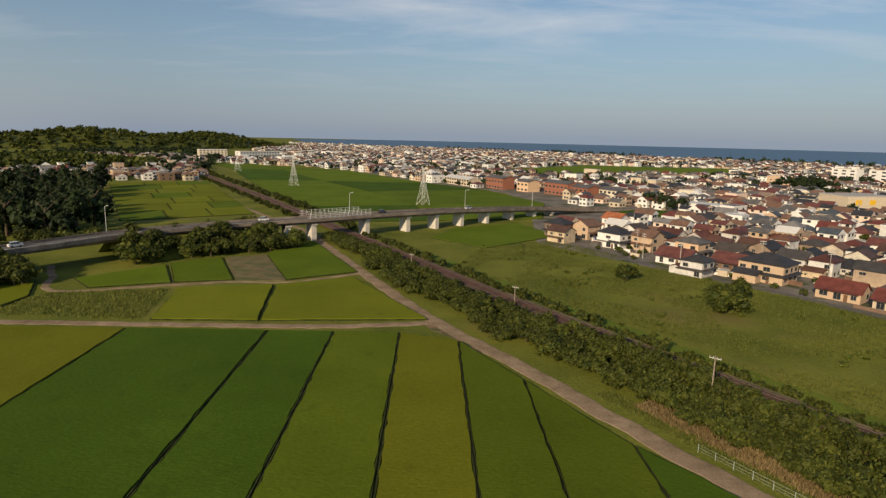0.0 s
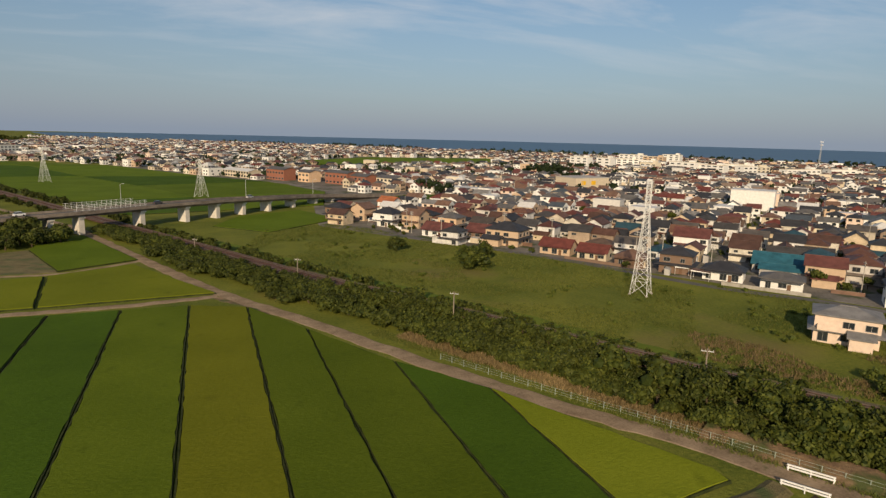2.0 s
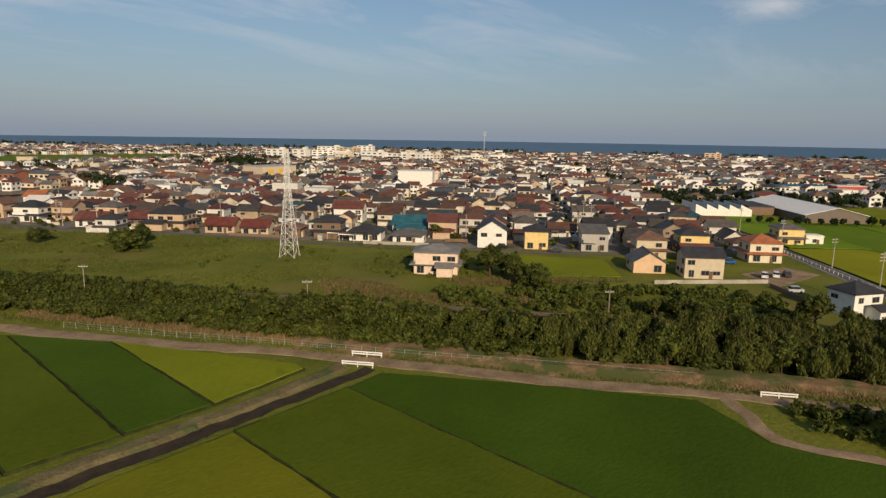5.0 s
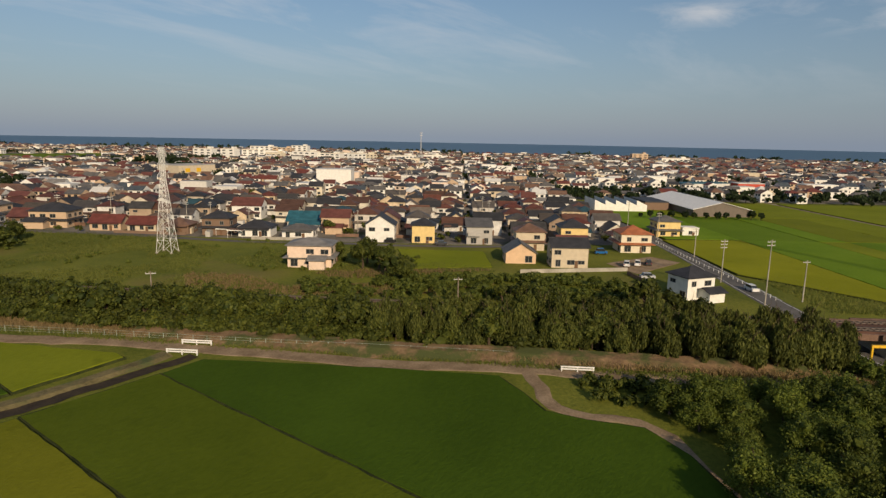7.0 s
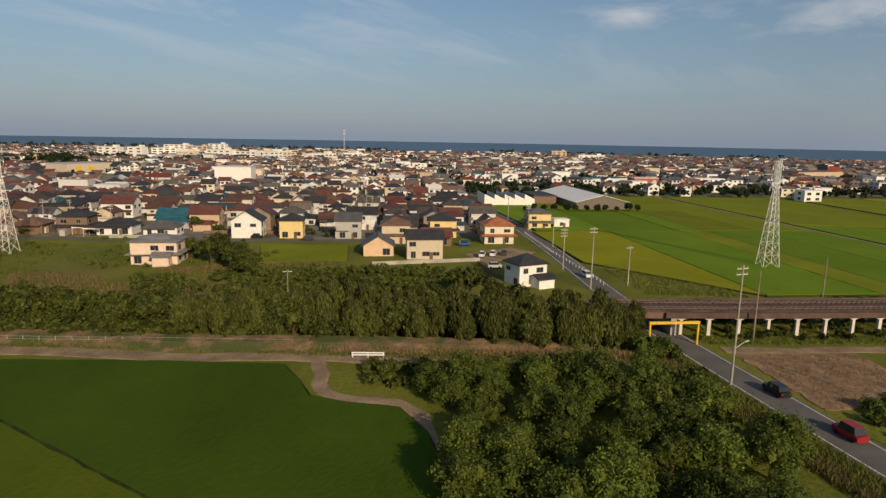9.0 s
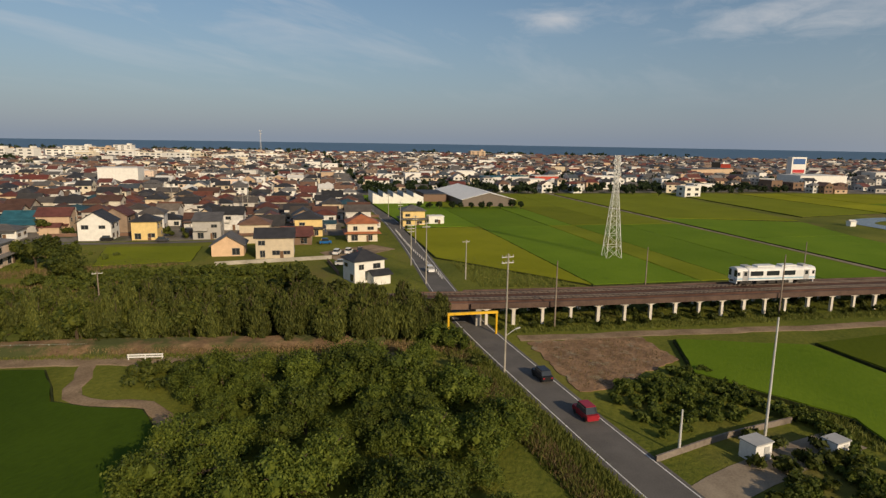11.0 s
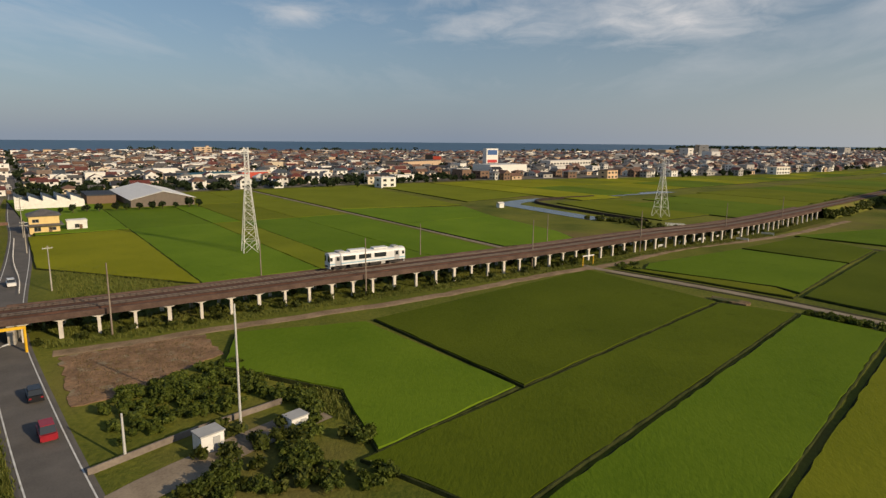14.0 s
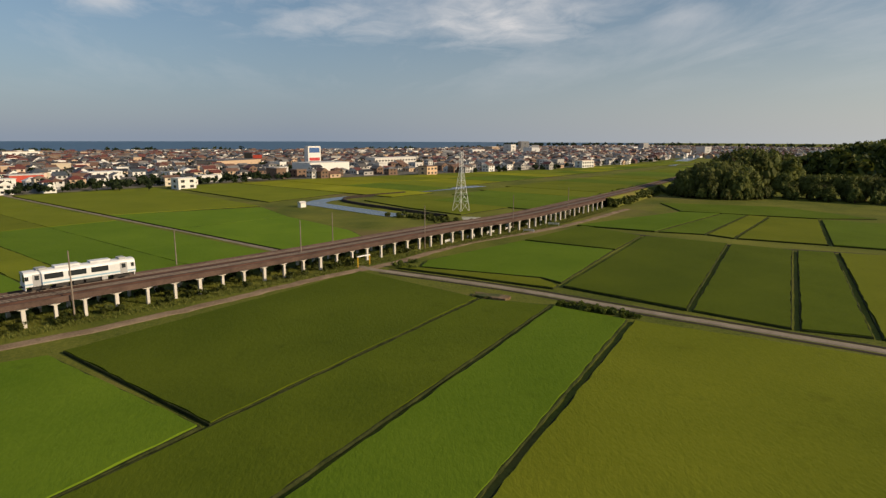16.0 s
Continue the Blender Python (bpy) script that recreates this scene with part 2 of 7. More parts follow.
RICE = {}
for face, turn_deg in (("y", 90), ("u", -38), ("w", 42)):
    RICE["deep", face] = rice("deep green rice " + face, (0.04, 0.074, 0.005), (0.064, 0.11, 0.008), turn_deg)
    k_ = {"y": 0.8, "u": 1.06, "w": 0.92}[face]      # near blocks (y, w) painted darker, for the dim foot of the view
    RICE["mid", face] = rice("green rice " + face, tint(face, k_, (0.084, 0.127, 0.007)), tint(face, k_, (0.126, 0.175, 0.012)), turn_deg)
    RICE["olive", face] = rice("olive rice " + face, tint(face, k_, (0.078, 0.108, 0.006)), tint(face, k_, (0.116, 0.148, 0.009)), turn_deg)
    RICE["gold", face] = rice("yellowing rice " + face, tint(face, k_, (0.128, 0.15, 0.008)), tint(face, k_, (0.18, 0.197, 0.013)), turn_deg)
    RICE["fresh", face] = rice("fresh green rice " + face, tint(face, k_, (0.095, 0.16, 0.008)), tint(face, k_, (0.14, 0.21, 0.013)), turn_deg)
    RICE["ripe", face] = rice("ripening rice " + face, (0.2, 0.212, 0.008), (0.27, 0.275, 0.013), turn_deg)


def leaf(name, dark, light, rough=0.65):
    m = bpy.data.materials.new(name)
    m.use_nodes = True
    nt = m.node_tree
    b = nt.nodes["Principled BSDF"]
    geo = nt.nodes.new("ShaderNodeNewGeometry")
    info = nt.nodes.new("ShaderNodeObjectInfo")
    col = mixed(nt, dark, light, geo.outputs["Random Per Island"])
    mr = nt.nodes.new("ShaderNodeMapRange")
    mr.inputs["To Min"].default_value, mr.inputs["To Max"].default_value = 0.75, 1.25
    nt.links.new(info.outputs["Random"], mr.inputs[0])
    hs = nt.nodes.new("ShaderNodeHueSaturation")
    nt.links.new(mr.outputs[0], hs.inputs["Value"])
    nt.links.new(col, hs.inputs["Color"])
    nt.links.new(hs.outputs[0], b.inputs["Base Color"])
    b.inputs["Roughness"].default_value, b.inputs["Specular IOR Level"].default_value = rough, 0.25
    thin, both, out = nt.nodes.new("ShaderNodeBsdfTranslucent"), nt.nodes.new("ShaderNodeMixShader"), nt.nodes["Material Output"]
    nt.links.new(hs.outputs[0], thin.inputs[0])
    both.inputs[0].default_value = 0.3
    nt.links.new(b.outputs[0], both.inputs[1])
    nt.links.new(thin.outputs[0], both.inputs[2])
    nt.links.new(both.outputs[0], out.inputs[0])
    return m


M_LEAF = leaf("broad leaves", (0.027, 0.042, 0.007), (0.11, 0.122, 0.018))
M_LEAF_FRESH = leaf("fresh leaves", (0.045, 0.07, 0.009), (0.145, 0.175, 0.024))
M_LEAF_DARK = leaf("cedar leaves", (0.014, 0.026, 0.009), (0.04, 0.06, 0.018))
M_BAMBOO = leaf("bamboo leaves", (0.042, 0.058, 0.011), (0.15, 0.16, 0.032))
M_LUSH = leaf("lush meadow leaves", (0.045, 0.065, 0.01), (0.13, 0.15, 0.024))
M_GROVE = leaf("grove leaves", (0.07, 0.088, 0.017), (0.155, 0.165, 0.034))
M_BLADE = leaf("grass blades", (0.07, 0.095, 0.014), (0.19, 0.195, 0.042))
M_REED = leaf("dry reeds", (0.12, 0.088, 0.038), (0.3, 0.215, 0.1))

WHITE = [(0.78, 0.75, 0.7), (0.62, 0.54, 0.43), (0.8, 0.78, 0.74), (0.5, 0.38, 0.27), (0.74, 0.71, 0.66), (0.7, 0.56, 0.38), (0.34, 0.25, 0.18), (0.74, 0.68, 0.56), (0.8, 0.78, 0.74), (0.66, 0.62, 0.57)]
M_WALL = surface("house plaster", (0, 0, 0), (0, 0, 0), 0.4, 3.0, 0.9, picks=WHITE)
ROOFS = [(0.04, 0.04, 0.042), (0.15, 0.05, 0.036), (0.085, 0.078, 0.074), (0.17, 0.066, 0.045), (0.05, 0.049, 0.052), (0.15, 0.1, 0.072), (0.11, 0.045, 0.034),
         (0.12, 0.105, 0.094), (0.15, 0.072, 0.05), (0.2, 0.165, 0.135), (0.11, 0.06, 0.044), (0.042, 0.042, 0.045), (0.19, 0.095, 0.062), (0.035, 0.085, 0.11), (0.07, 0.066, 0.064), (0.13, 0.066, 0.046),
         (0.045, 0.044, 0.046), (0.14, 0.055, 0.04), (0.09, 0.075, 0.064), (0.06, 0.057, 0.056)]
M_ROOF = surface("roof tiles", (0, 0, 0), (0, 0, 0), 0.5, 6.0, 0.6, 0.35, 7.0, picks=ROOFS)
M_FRAME = surface("window frame", (0.2, 0.19, 0.18), (0.3, 0.29, 0.27), 1.0, 6.0, 0.5)
M_GLASS = bpy.data.materials.new("dark window glass")
M_GLASS.use_nodes = True
gb = M_GLASS.node_tree.nodes["Principled BSDF"]
gb.inputs["Base Color"].default_value, gb.inputs["Roughness"].default_value, gb.inputs["Specular IOR Level"].default_value = (0.025, 0.03, 0.035, 1), 0.06, 0.6


def plain(name, c, rough=0.7, metal=0.0, scale=0.8):
    return surface(name, tuple(0.86 * v for v in c), tuple(min(1, 1.06 * v) for v in c), scale, 5.0, rough, metal=metal)


M_DOOR = plain("brown door", (0.16, 0.09, 0.05))
M_BLACK = plain("black rubber", (0.02, 0.02, 0.02))

# ---- building helpers ----


def thing(name, label, category, at=(0, 0, 0), turn=0, group="", kind=""):
    ob = new(name)
    ob.matrix_basis = pose(*at, 0, 0, turn)
    return tagged(ob, label, category, group, kind)


def finish(bm, name, mats, smooth=False):
    me = bpy.data.meshes.new(name)
    bm.normal_update()
    bm.to_mesh(me)
    bm.free()
    for m in (mats if isinstance(mats, (list, tuple)) else [mats]):
        me.materials.append(m)
    if smooth:
        me.polygons.foreach_set("use_smooth", [True] * len(me.polygons))
    return me


def part(name, bm, material, parent, label="", smooth=False):
    ob = new(name, finish(bm, name, material, smooth))
    ob.parent = parent
    if label:
        ob["label"] = label
    return ob


def setting(name, bm, material, label, category, kind="structure", smooth=False):
    return tagged(new(name, finish(bm, name, material, smooth)), label, category, "", kind)


def box(bm, c, s, turn=0, mat=0, tilt=(0, 0)):
    """A box at its centre c, of size s."""
    m = pose(*c, tilt[0], tilt[1], turn) @ Matrix.Diagonal((*s, 1))
    r = bmesh.ops.create_cube(bm, size=1.0, matrix=m)
    if mat:
        for v in r["verts"]:
            for f in v.link_faces:
                f.material_index = mat
    return r["verts"]


def rod(bm, a, b, ra, rb=None, sides=8):
    a, b = Vector(a), Vector(b)
    d = b - a
    m = Matrix.Translation((a + b) / 2) @ d.to_track_quat("Z", "Y").to_matrix().to_4x4()
    bmesh.ops.create_cone(bm, cap_ends=True, segments=sides, radius1=ra, radius2=ra if rb is None else rb, depth=d.length, matrix=m)


def bar(bm, a, b, w):
    """A thin square bar from a to b."""
    rod(bm, a, b, w * 0.7, None, 4)


def prism(bm, poly, z0, z1, mat=0):
    top = [bm.verts.new((x, y, z1)) for x, y in poly]
    low = [bm.verts.new((x, y, z0)) for x, y in poly]
    area = sum(poly[i - 1][0] * poly[i][1] - poly[i][0] * poly[i - 1][1] for i in range(len(poly)))
    if area < 0:
        top.reverse(), low.reverse()
    faces = [bm.faces.new(top), bm.faces.new(low[::-1])]
    for i in range(len(top)):
        faces.append(bm.faces.new((top[i - 1], low[i - 1], low[i], top[i])))
    for f in faces:
        f.material_index = mat


def curve_points(pts, step=3.0):
    """Points every few metres along a smooth line through pts (2D or 3D)."""
    p = [Vector(q) for q in pts]
    p = [2 * p[0] - p[1]] + p + [2 * p[-1] - p[-2]]
    out = []
    for i in range(1, len(p) - 2):
        n = max(1, int((p[i + 1] - p[i]).length / step))
        for k in range(n):
            t = k / n
            out.append(0.5 * (2 * p[i] + (p[i + 1] - p[i - 1]) * t + (2 * p[i - 1] - 5 * p[i] + 4 * p[i + 1] - p[i + 2]) * t * t
                              + (3 * p[i] - p[i - 1] - 3 * p[i + 1] + p[i + 2]) * t ** 3))
    out.append(p[-2])
    return out


def sides_of(line):
    """The unit way and the left-hand normal at each point of a line."""
    res = []
    for i, p in enumerate(line):
        d = (line[min(i + 1, len(line) - 1)] - line[max(i - 1, 0)])
        d = Vector((d[0], d[1])).normalized()
        res.append((p, d, Vector((-d.y, d.x))))
    return res


def ribbon(bm, pts, section, step=3.0, ragged=0.0, closed=False, mat=0, seed=1):
    """Sweep a section [(across, up)] along pts; across is to the left."""
    rnd = random.Random(seed)
    rows = []
    for p, d, n in sides_of(curve_points(pts, step)):
        z = p[2] if len(p) > 2 else 0.0
        shift = rnd.uniform(-ragged, ragged)
        rows.append([bm.verts.new((p[0] + n.x * (a + shift), p[1] + n.y * (a + shift), z + h)) for a, h in section])
    k = len(section)
    for r0, r1 in zip(rows, rows[1:]):
        for j in range(k if closed else k - 1):
            f = bm.faces.new((r0[j], r0[(j + 1) % k], r1[(j + 1) % k], r1[j]))
            f.material_index = mat
    if closed:
        bm.faces.new(rows[0][::-1])
        bm.faces.new(rows[-1])
    bmesh.ops.recalc_face_normals(bm, faces=bm.faces[:])


def inset(poly, d):
    area = sum(poly[i - 1][0] * poly[i][1] - poly[i][0] * poly[i - 1][1] for i in range(len(poly)))
    q = [Vector(p) for p in (poly if area > 0 else poly[::-1])]
    out = []
    for i in range(len(q)):
        a, b, c = q[i - 1], q[i], q[(i + 1) % len(q)]
        n1, n2 = (b - a).normalized(), (c - b).normalized()
        n1, n2 = Vector((-n1.y, n1.x)), Vector((-n2.y, n2.x))
        s = n1 + n2
        out.append(b + s * (d / max(0.3, s.dot(n1))))
    return [(v.x, v.y) for v in out]


def ragged_edge(poly, step, amount, seed):
    rnd = random.Random(seed)
    out = []
    for i in range(len(poly)):
        a, b = Vector(poly[i]), Vector(poly[(i + 1) % len(poly)])
        n = max(1, int((b - a).length / step))
        w = (b - a).normalized()
        for k in range(n):
            p = a + (b - a) * (k / n) + Vector((-w.y, w.x)) * rnd.uniform(-amount, amount)
            out.append((p.x, p.y))
    return out


def U(u, v):
    """Plan coordinates of the town's street grid: u inland to sea, v along the shore."""
    return (0.79 * u + 0.613 * v, 0.613 * u - 0.79 * v)


def inside(poly, x, y):
    hit, j = False, len(poly) - 1
    for i in range(len(poly)):
        (xi, yi), (xj, yj) = poly[i], poly[j]
        if (yi > y) != (yj > y) and x < (xj - xi) * (y - yi) / (yj - yi) + xi:
            hit = not hit
        j = i
    return hit

# ---- ground, sea, river ----
bm = bmesh.new()
bmesh.ops.create_circle(bm, cap_ends=True, segments=96, radius=4900)
setting("ground", bm, M_GRASS, "flat grassy ground of a coastal plain", "ground")

COAST = [(-900, 4000), (-500, 2600), (80, 2050), (340, 1770), (570, 1530), (800, 1280), (1020, 1000), (1160, 750), (1280, 500), (1380, 240), (1450, 0), (1540, -330), (1950, -800), (2700, -1700), (3900, -2600)]
bm = bmesh.new()
prism(bm, COAST + [(4700, -1400), (4880, 0), (4500, 1900), (3600, 3300), (2200, 4370), (600, 4860), (-400, 4880)], -1, 0.6)
setting("water", bm, M_SEA, "dark blue calm sea reaching the horizon", "sea")

bm = bmesh.new()
ribbon(bm, [(440, -262), (412, -222), (385, -182), (368, -163), (352, -156), (338, -163), (318, -175.5), (298, -188)], [(5.0, 0.14), (-5.0, 0.14)], 4)
setting("river", bm, M_RIVER, "still grey river bending through the rice fields", "river")
bm = bmesh.new()
ribbon(bm, [(398, -206), (378, -176), (362, -170), (346, -175), (322, -188), (292, -206)], [(1.3, 0.0), (0.5, 1.0), (-0.5, 1.0), (-1.3, 0.0)], 4, 0.2)
setting("river_bank", bm, M_DITCH, "dark muddy river bank", "bank")
bm = bmesh.new()
ribbon(bm, [(700, -560), (800, -640), (1000, -800), (1300, -1000)], [(9, 0.14), (-9, 0.14)], 20)
setting("river_reach", bm, M_RIVER, "far straight reach of the river", "river")

# ---- tracks and roads ----
TRACK = [(-52, 262), (-44, 241), (-20.5, 186), (-4.9, 149.6), (3.4, 132.6), (14.5, 113.8), (23, 98.6), (36, 74), (48, 54), (59.6, 37.3), (66.8, 23.6), (73, 13),
         (81, -3), (92.5, -20), (100, -33), (109, -47.5), (120.5, -64)]


def track(name, pts, width, material, label, category="dirt track", ragged=0.35, z=0.07, seed=1):
    b = bmesh.new()
    h = width / 2
    ribbon(b, pts, [(h + 0.4, -0.05), (h, z), (h * 0.2, z + 0.02), (-h * 0.2, z + 0.02), (-h, z), (-h - 0.4, -0.05)], 2.5, ragged, seed=seed)
    return setting(name, b, material, label, category)


track("track_1", TRACK, 3.4, M_DIRT, "pale dirt track beside the railway trees")
track("track_2", [(-260, 128), (-140, 129), (-92.6, 129.5), (-44, 129.7), (-19, 130.4), (0.6, 133.8)], 2.6, M_DIRT, "dirt track between rice fields", seed=2, z=0.075)
track("track_3", [(-20.5, 183), (-27, 178), (-39, 170), (-55, 169.5), (-70, 164.6), (-90, 157), (-100, 158), (-106, 170), (-116, 186)], 1.6, M_DIRT, "narrow farm track along field edges", seed=3, z=0.06)
track("track_4", [(133, -73.5), (141, -86), (149, -97), (156.6, -108.6), (162.8, -118), (171, -129), (182.6, -142.3), (197, -159.7), (207.5, -174), (232, -199.5), (259.8, -242), (304, -290.7)],
      2.6, M_DIRT, "dirt track along the foot of the viaduct", seed=4)
track("track_5", [(205, -165), (200.6, -167.6), (187, -182.4), (174, -195.8), (156.4, -210.8), (142.6, -223.2), (131, -233.6), (95, -266)], 1.7, M_CONCPATH, "pale concrete farm lane", "farm lane", 0.1, 0.12, seed=5)
for off, nm in ((2.0, "ditch_3"), (-2.0, "ditch_4")):
    bm = bmesh.new()
    ribbon(bm, [(198, -170.2), (187, -182.4), (174, -195.8), (156.4, -210.8), (142.6, -223.2), (131, -233.6), (95, -266)], [(off + 0.45, 0.045), (off - 0.45, 0.045)], 3, 0.12)
    setting(nm, bm, M_DITCH, "dark drainage ditch beside the farm lane", "ditch")
track("track_6", [(430, 9.5), (316, -79), (272, -113.5), (234, -142), (216, -156)], 2.6, M_CONCPATH, "concrete farm lane between rice fields", "farm lane", 0.1, 0.12, seed=6)
track("track_7", [(92.5, -22.5), (88.6, -26.6), (84.2, -31), (84.8, -36), (87.2, -41), (85.6, -45.6), (80.5, -50.5), (68, -62)], 1.8, M_DIRT, "curving dirt footpath at the paddy corner", seed=7, z=0.065)
track("track_8", [(256, -245), (233, -259.5), (212, -274.3), (191, -304), (165, -340)], 1.4, M_DITCH, "dark drainage channel between rice fields", "ditch", 0.2, seed=8)
track("track_9", [(-52, 262), (-86, 314), (-135, 395), (-190, 512), (-240, 610)], 2.4, M_DIRT, "dirt track beside the far railway line", seed=9)

ROAD = [(700, 372), (430, 158), (285, 47), (240, 11.5), (200, -18), (165, -42.5), (149, -54), (134.8, -65.0), (112.8, -84.6), (95.5, -100.6), (70, -125), (20, -168)]
bm = bmesh.new()
ribbon(bm, ROAD, [(3.3, -0.05), (2.8, 0.09), (0, 0.13), (-2.8, 0.09), (-3.3, -0.05)], 3)
road = setting("road", bm, M_ASPHALT, "two-lane asphalt road with white edge lines", "road")
for off in (2.45, -2.45):
    bm = bmesh.new()
    ribbon(bm, ROAD, [(off + 0.08, 0.118), (off - 0.08, 0.118)], 3)
    o = part("edge_line", bm, M_PAINT, road, "worn white edge line")
# ditch with a bank, between the paddies
bm = bmesh.new()
ribbon(bm, [(64.5, 21.5), (50, 20.7), (38, 20.2), (25, 19.8), (-60, 17)], [(1.2, 0.07), (0.5, 0.02), (-0.5, 0.02), (-1.2, 0.07)], 2, 0.3)
setting("ditch_1", bm, M_DITCH, "dark muddy drainage ditch", "ditch")
bm = bmesh.new()
ribbon(bm, [(62, 25.5), (50, 23.8), (38, 23.2), (25, 22.8), (-60, 20)], [(1.8, 0.0), (1.0, 0.35), (-0.8, 0.35), (-1.6, 0.0)], 2.5, 0.3)
setting("bank_1", bm, M_DRYGRASS, "low earth bank with dry grass along the ditch", "bank")

# reddish earth bank between the track and the railway growth
bm = bmesh.new()
ribbon(bm, TRACK[9:-1] + [(116.5, -58)], [(7.0, 1.2), (4.6, 0.95), (2.4, 0.12), (2.0, -0.1)], 2.0, 0.35)
setting("earth_bank", bm, M_BANK, "reddish earth bank with dry grass beside the track", "bank")

# scuffed earth at the fork of the tracks
bm = bmesh.new()
prism(bm, ragged_edge([(-1, 132), (4.0, 134.5), (14, 117), (10.5, 114), (7.6, 120.5), (2, 128)], 1.2, 0.4, 9), -0.1, 0.05)
setting("scuffed_earth", bm, M_BANK, "scuffed orange earth at the fork of the tracks", "bare soil")

bm = bmesh.new()
prism(bm, ragged_edge([(173.4, -185.6), (171.4, -184.4), (166.6, -189.4), (168.8, -191.4)], 0.8, 0.3, 8), -0.1, 0.5)
setting("soil_heap", bm, M_BANK, "low heap of reddish soil beside the farm lane", "bare soil")

# bare tilled plot by the underpass
bm = bmesh.new()
poly = ragged_edge([(131.5, -75.5), (139.5, -86.5), (143, -92), (134.5, -98.5), (127, -95), (119, -92.5), (115.5, -88)], 1.0, 0.4, 3)
prism(bm, poly, -0.1, 0.1)
setting("bare_plot", bm, M_EARTH, "bare reddish earth plot with dry stalks", "bare soil")

# ---- rice fields ----
field_count = 0


def levee(b, outer, inner, z, seed):
    """A low uneven earth ridge between two outlines of one shape."""
    r = random.Random(seed)
    loops = [[], [], [], []]
    for i in range(len(outer)):
        o0, o1, q0, q1 = outer[i - 1], outer[i], inner[i - 1], inner[i]
        n = max(1, int(math.dist(o0, o1) / 3.0))
        for k in range(n):
            t, j, h = k / n, r.uniform(-0.05, 0.05), z + r.uniform(-0.04, 0.04)
            a = (o0[0] + (o1[0] - o0[0]) * t + j, o0[1] + (o1[1] - o0[1]) * t + j)
            c = (q0[0] + (q1[0] - q0[0]) * t + j, q0[1] + (q1[1] - q0[1]) * t + j)
            for loop, s, hh in zip(loops, (0.0, 0.22, 0.8, 1.0), (-0.1, h, h, 0.1)):
                loop.append(b.verts.new((a[0] + (c[0] - a[0]) * s, a[1] + (c[1] - a[1]) * s, hh)))
    m = len(loops[0])
    for p, q in zip(loops, loops[1:]):
        for i in range(m):
            b.faces.new((p[i - 1], p[i], q[i], q[i - 1]))
    bmesh.ops.recalc_face_normals(b, faces=b.faces[:])


def field(poly, tone, face, label=None, gap=0.2, high=0.42):
    global field_count
    field_count += 1
    b = bmesh.new()
    prism(b, ragged_edge(inset(poly, gap), 2.2, 0.16, field_count), -0.1, high + 0.03 * (field_count % 4))
    rim = bmesh.new()
    levee(rim, inset(poly, gap - 0.32), inset(poly, gap + 0.05), high - 0.1 + 0.012 * (field_count % 7), field_count)
    words = {"deep": "deep green young rice paddy", "mid": "green rice paddy", "olive": "olive green rice paddy", "gold": "yellow-green rice paddy", "fresh": "fresh bright green rice paddy", "ripe": "golden ripening rice paddy"}[tone]
    ob = tagged(new("rice_field", finish(b, "rice_field", RICE[tone, face])), (label or words) + " edged by dark bunds", "rice field", "rice paddies of the plain")
    # its dark colour carries the shaded side of the bund
    part("bund", rim, M_WEED_SHADE, ob, "weedy bund round the paddy, shade in its dark colour")
    return ob


def top_edge(x):
    return np.interp(x, [-300, -1, 7.5, 18, 30, 41, 57], [126, 126, 120.5, 100, 77.5, 62, 31])


cuts = [-260, -150, -63.4, -33.5, -19.6, -5.5, 7.0, 17.6, 29.6, 41.0, 57.0]
tones = ["mid", "gold", "deep", "deep", "mid", "gold", "mid", "mid", "deep", "gold"]
for (x0, x1), tone in zip(zip(cuts, cuts[1:]), tones):
    low = 26.0
    field([(x0, low), (x1, low if x1 < 50 else 28), (x1, float(top_edge(x1))), (x0, float(top_edge(x0)))], tone, "u" if x0 > 40 else "y", gap=0.36)
# drier ditch between two of the strips
bm = bmesh.new()
ribbon(bm, [(7.4, 121), (7.0, 90), (6.6, 60), (6.2, 26)], [(0.7, 0.06), (-0.7, 0.06)], 3, 0.2)
setting("ditch_2", bm, M_DRYGRASS, "brown dry ditch between paddies", "ditch")
field([(-60, -120), (39, -110), (39.2, 17.5), (-60, 15)], "gold", "y", gap=0.5)
field([(39.2, -100), (56.5, -80), (56.8, 17.8), (39.2, 17.5)], "mid", "y", gap=0.12)
field([(56.6, -76), (68, -64), (82, -49), (85.5, -42.5), (83, -36), (82, -31), (85, -26), (88, -20), (79, -4.5), (70, 9.5), (64, 18.5), (56.8, 17.8)], "deep", "y", gap=0.3)

# north of the side track
field([(-61.5, 132.5), (-66.6, 160.2), (-42.7, 166), (-37.8, 133)], "gold", "w")
field([(-37.2, 133), (-41.8, 166), (-22, 176.5), (0.5, 135.8)], "gold", "w")
field([(-99, 169), (-82, 189), (-71.2, 166.5), (-90, 159.5)], "mid", "w")
field([(-81.5, 191), (-69, 202), (-55.5, 171), (-70.5, 167)], "mid", "w")
field([(-55.4, 208), (-55.7, 231), (-44, 235), (-21.5, 184), (-40.5, 172)], "mid", "w")
field([(-180, 150), (-114.3, 161.1), (-107.4, 165), (-99.5, 150), (-100, 140), (-180, 138)], "gold", "w")
bm = bmesh.new()
prism(bm, ragged_edge([(-68.4, 203), (-56, 209), (-40.5, 171.5), (-54.7, 171.2)], 1.5, 0.2, 5), -0.1, 0.12)
setting("vegetable_plot", bm, M_DRYGRASS, "brown fallow plot with sparse weeds", "bare soil")

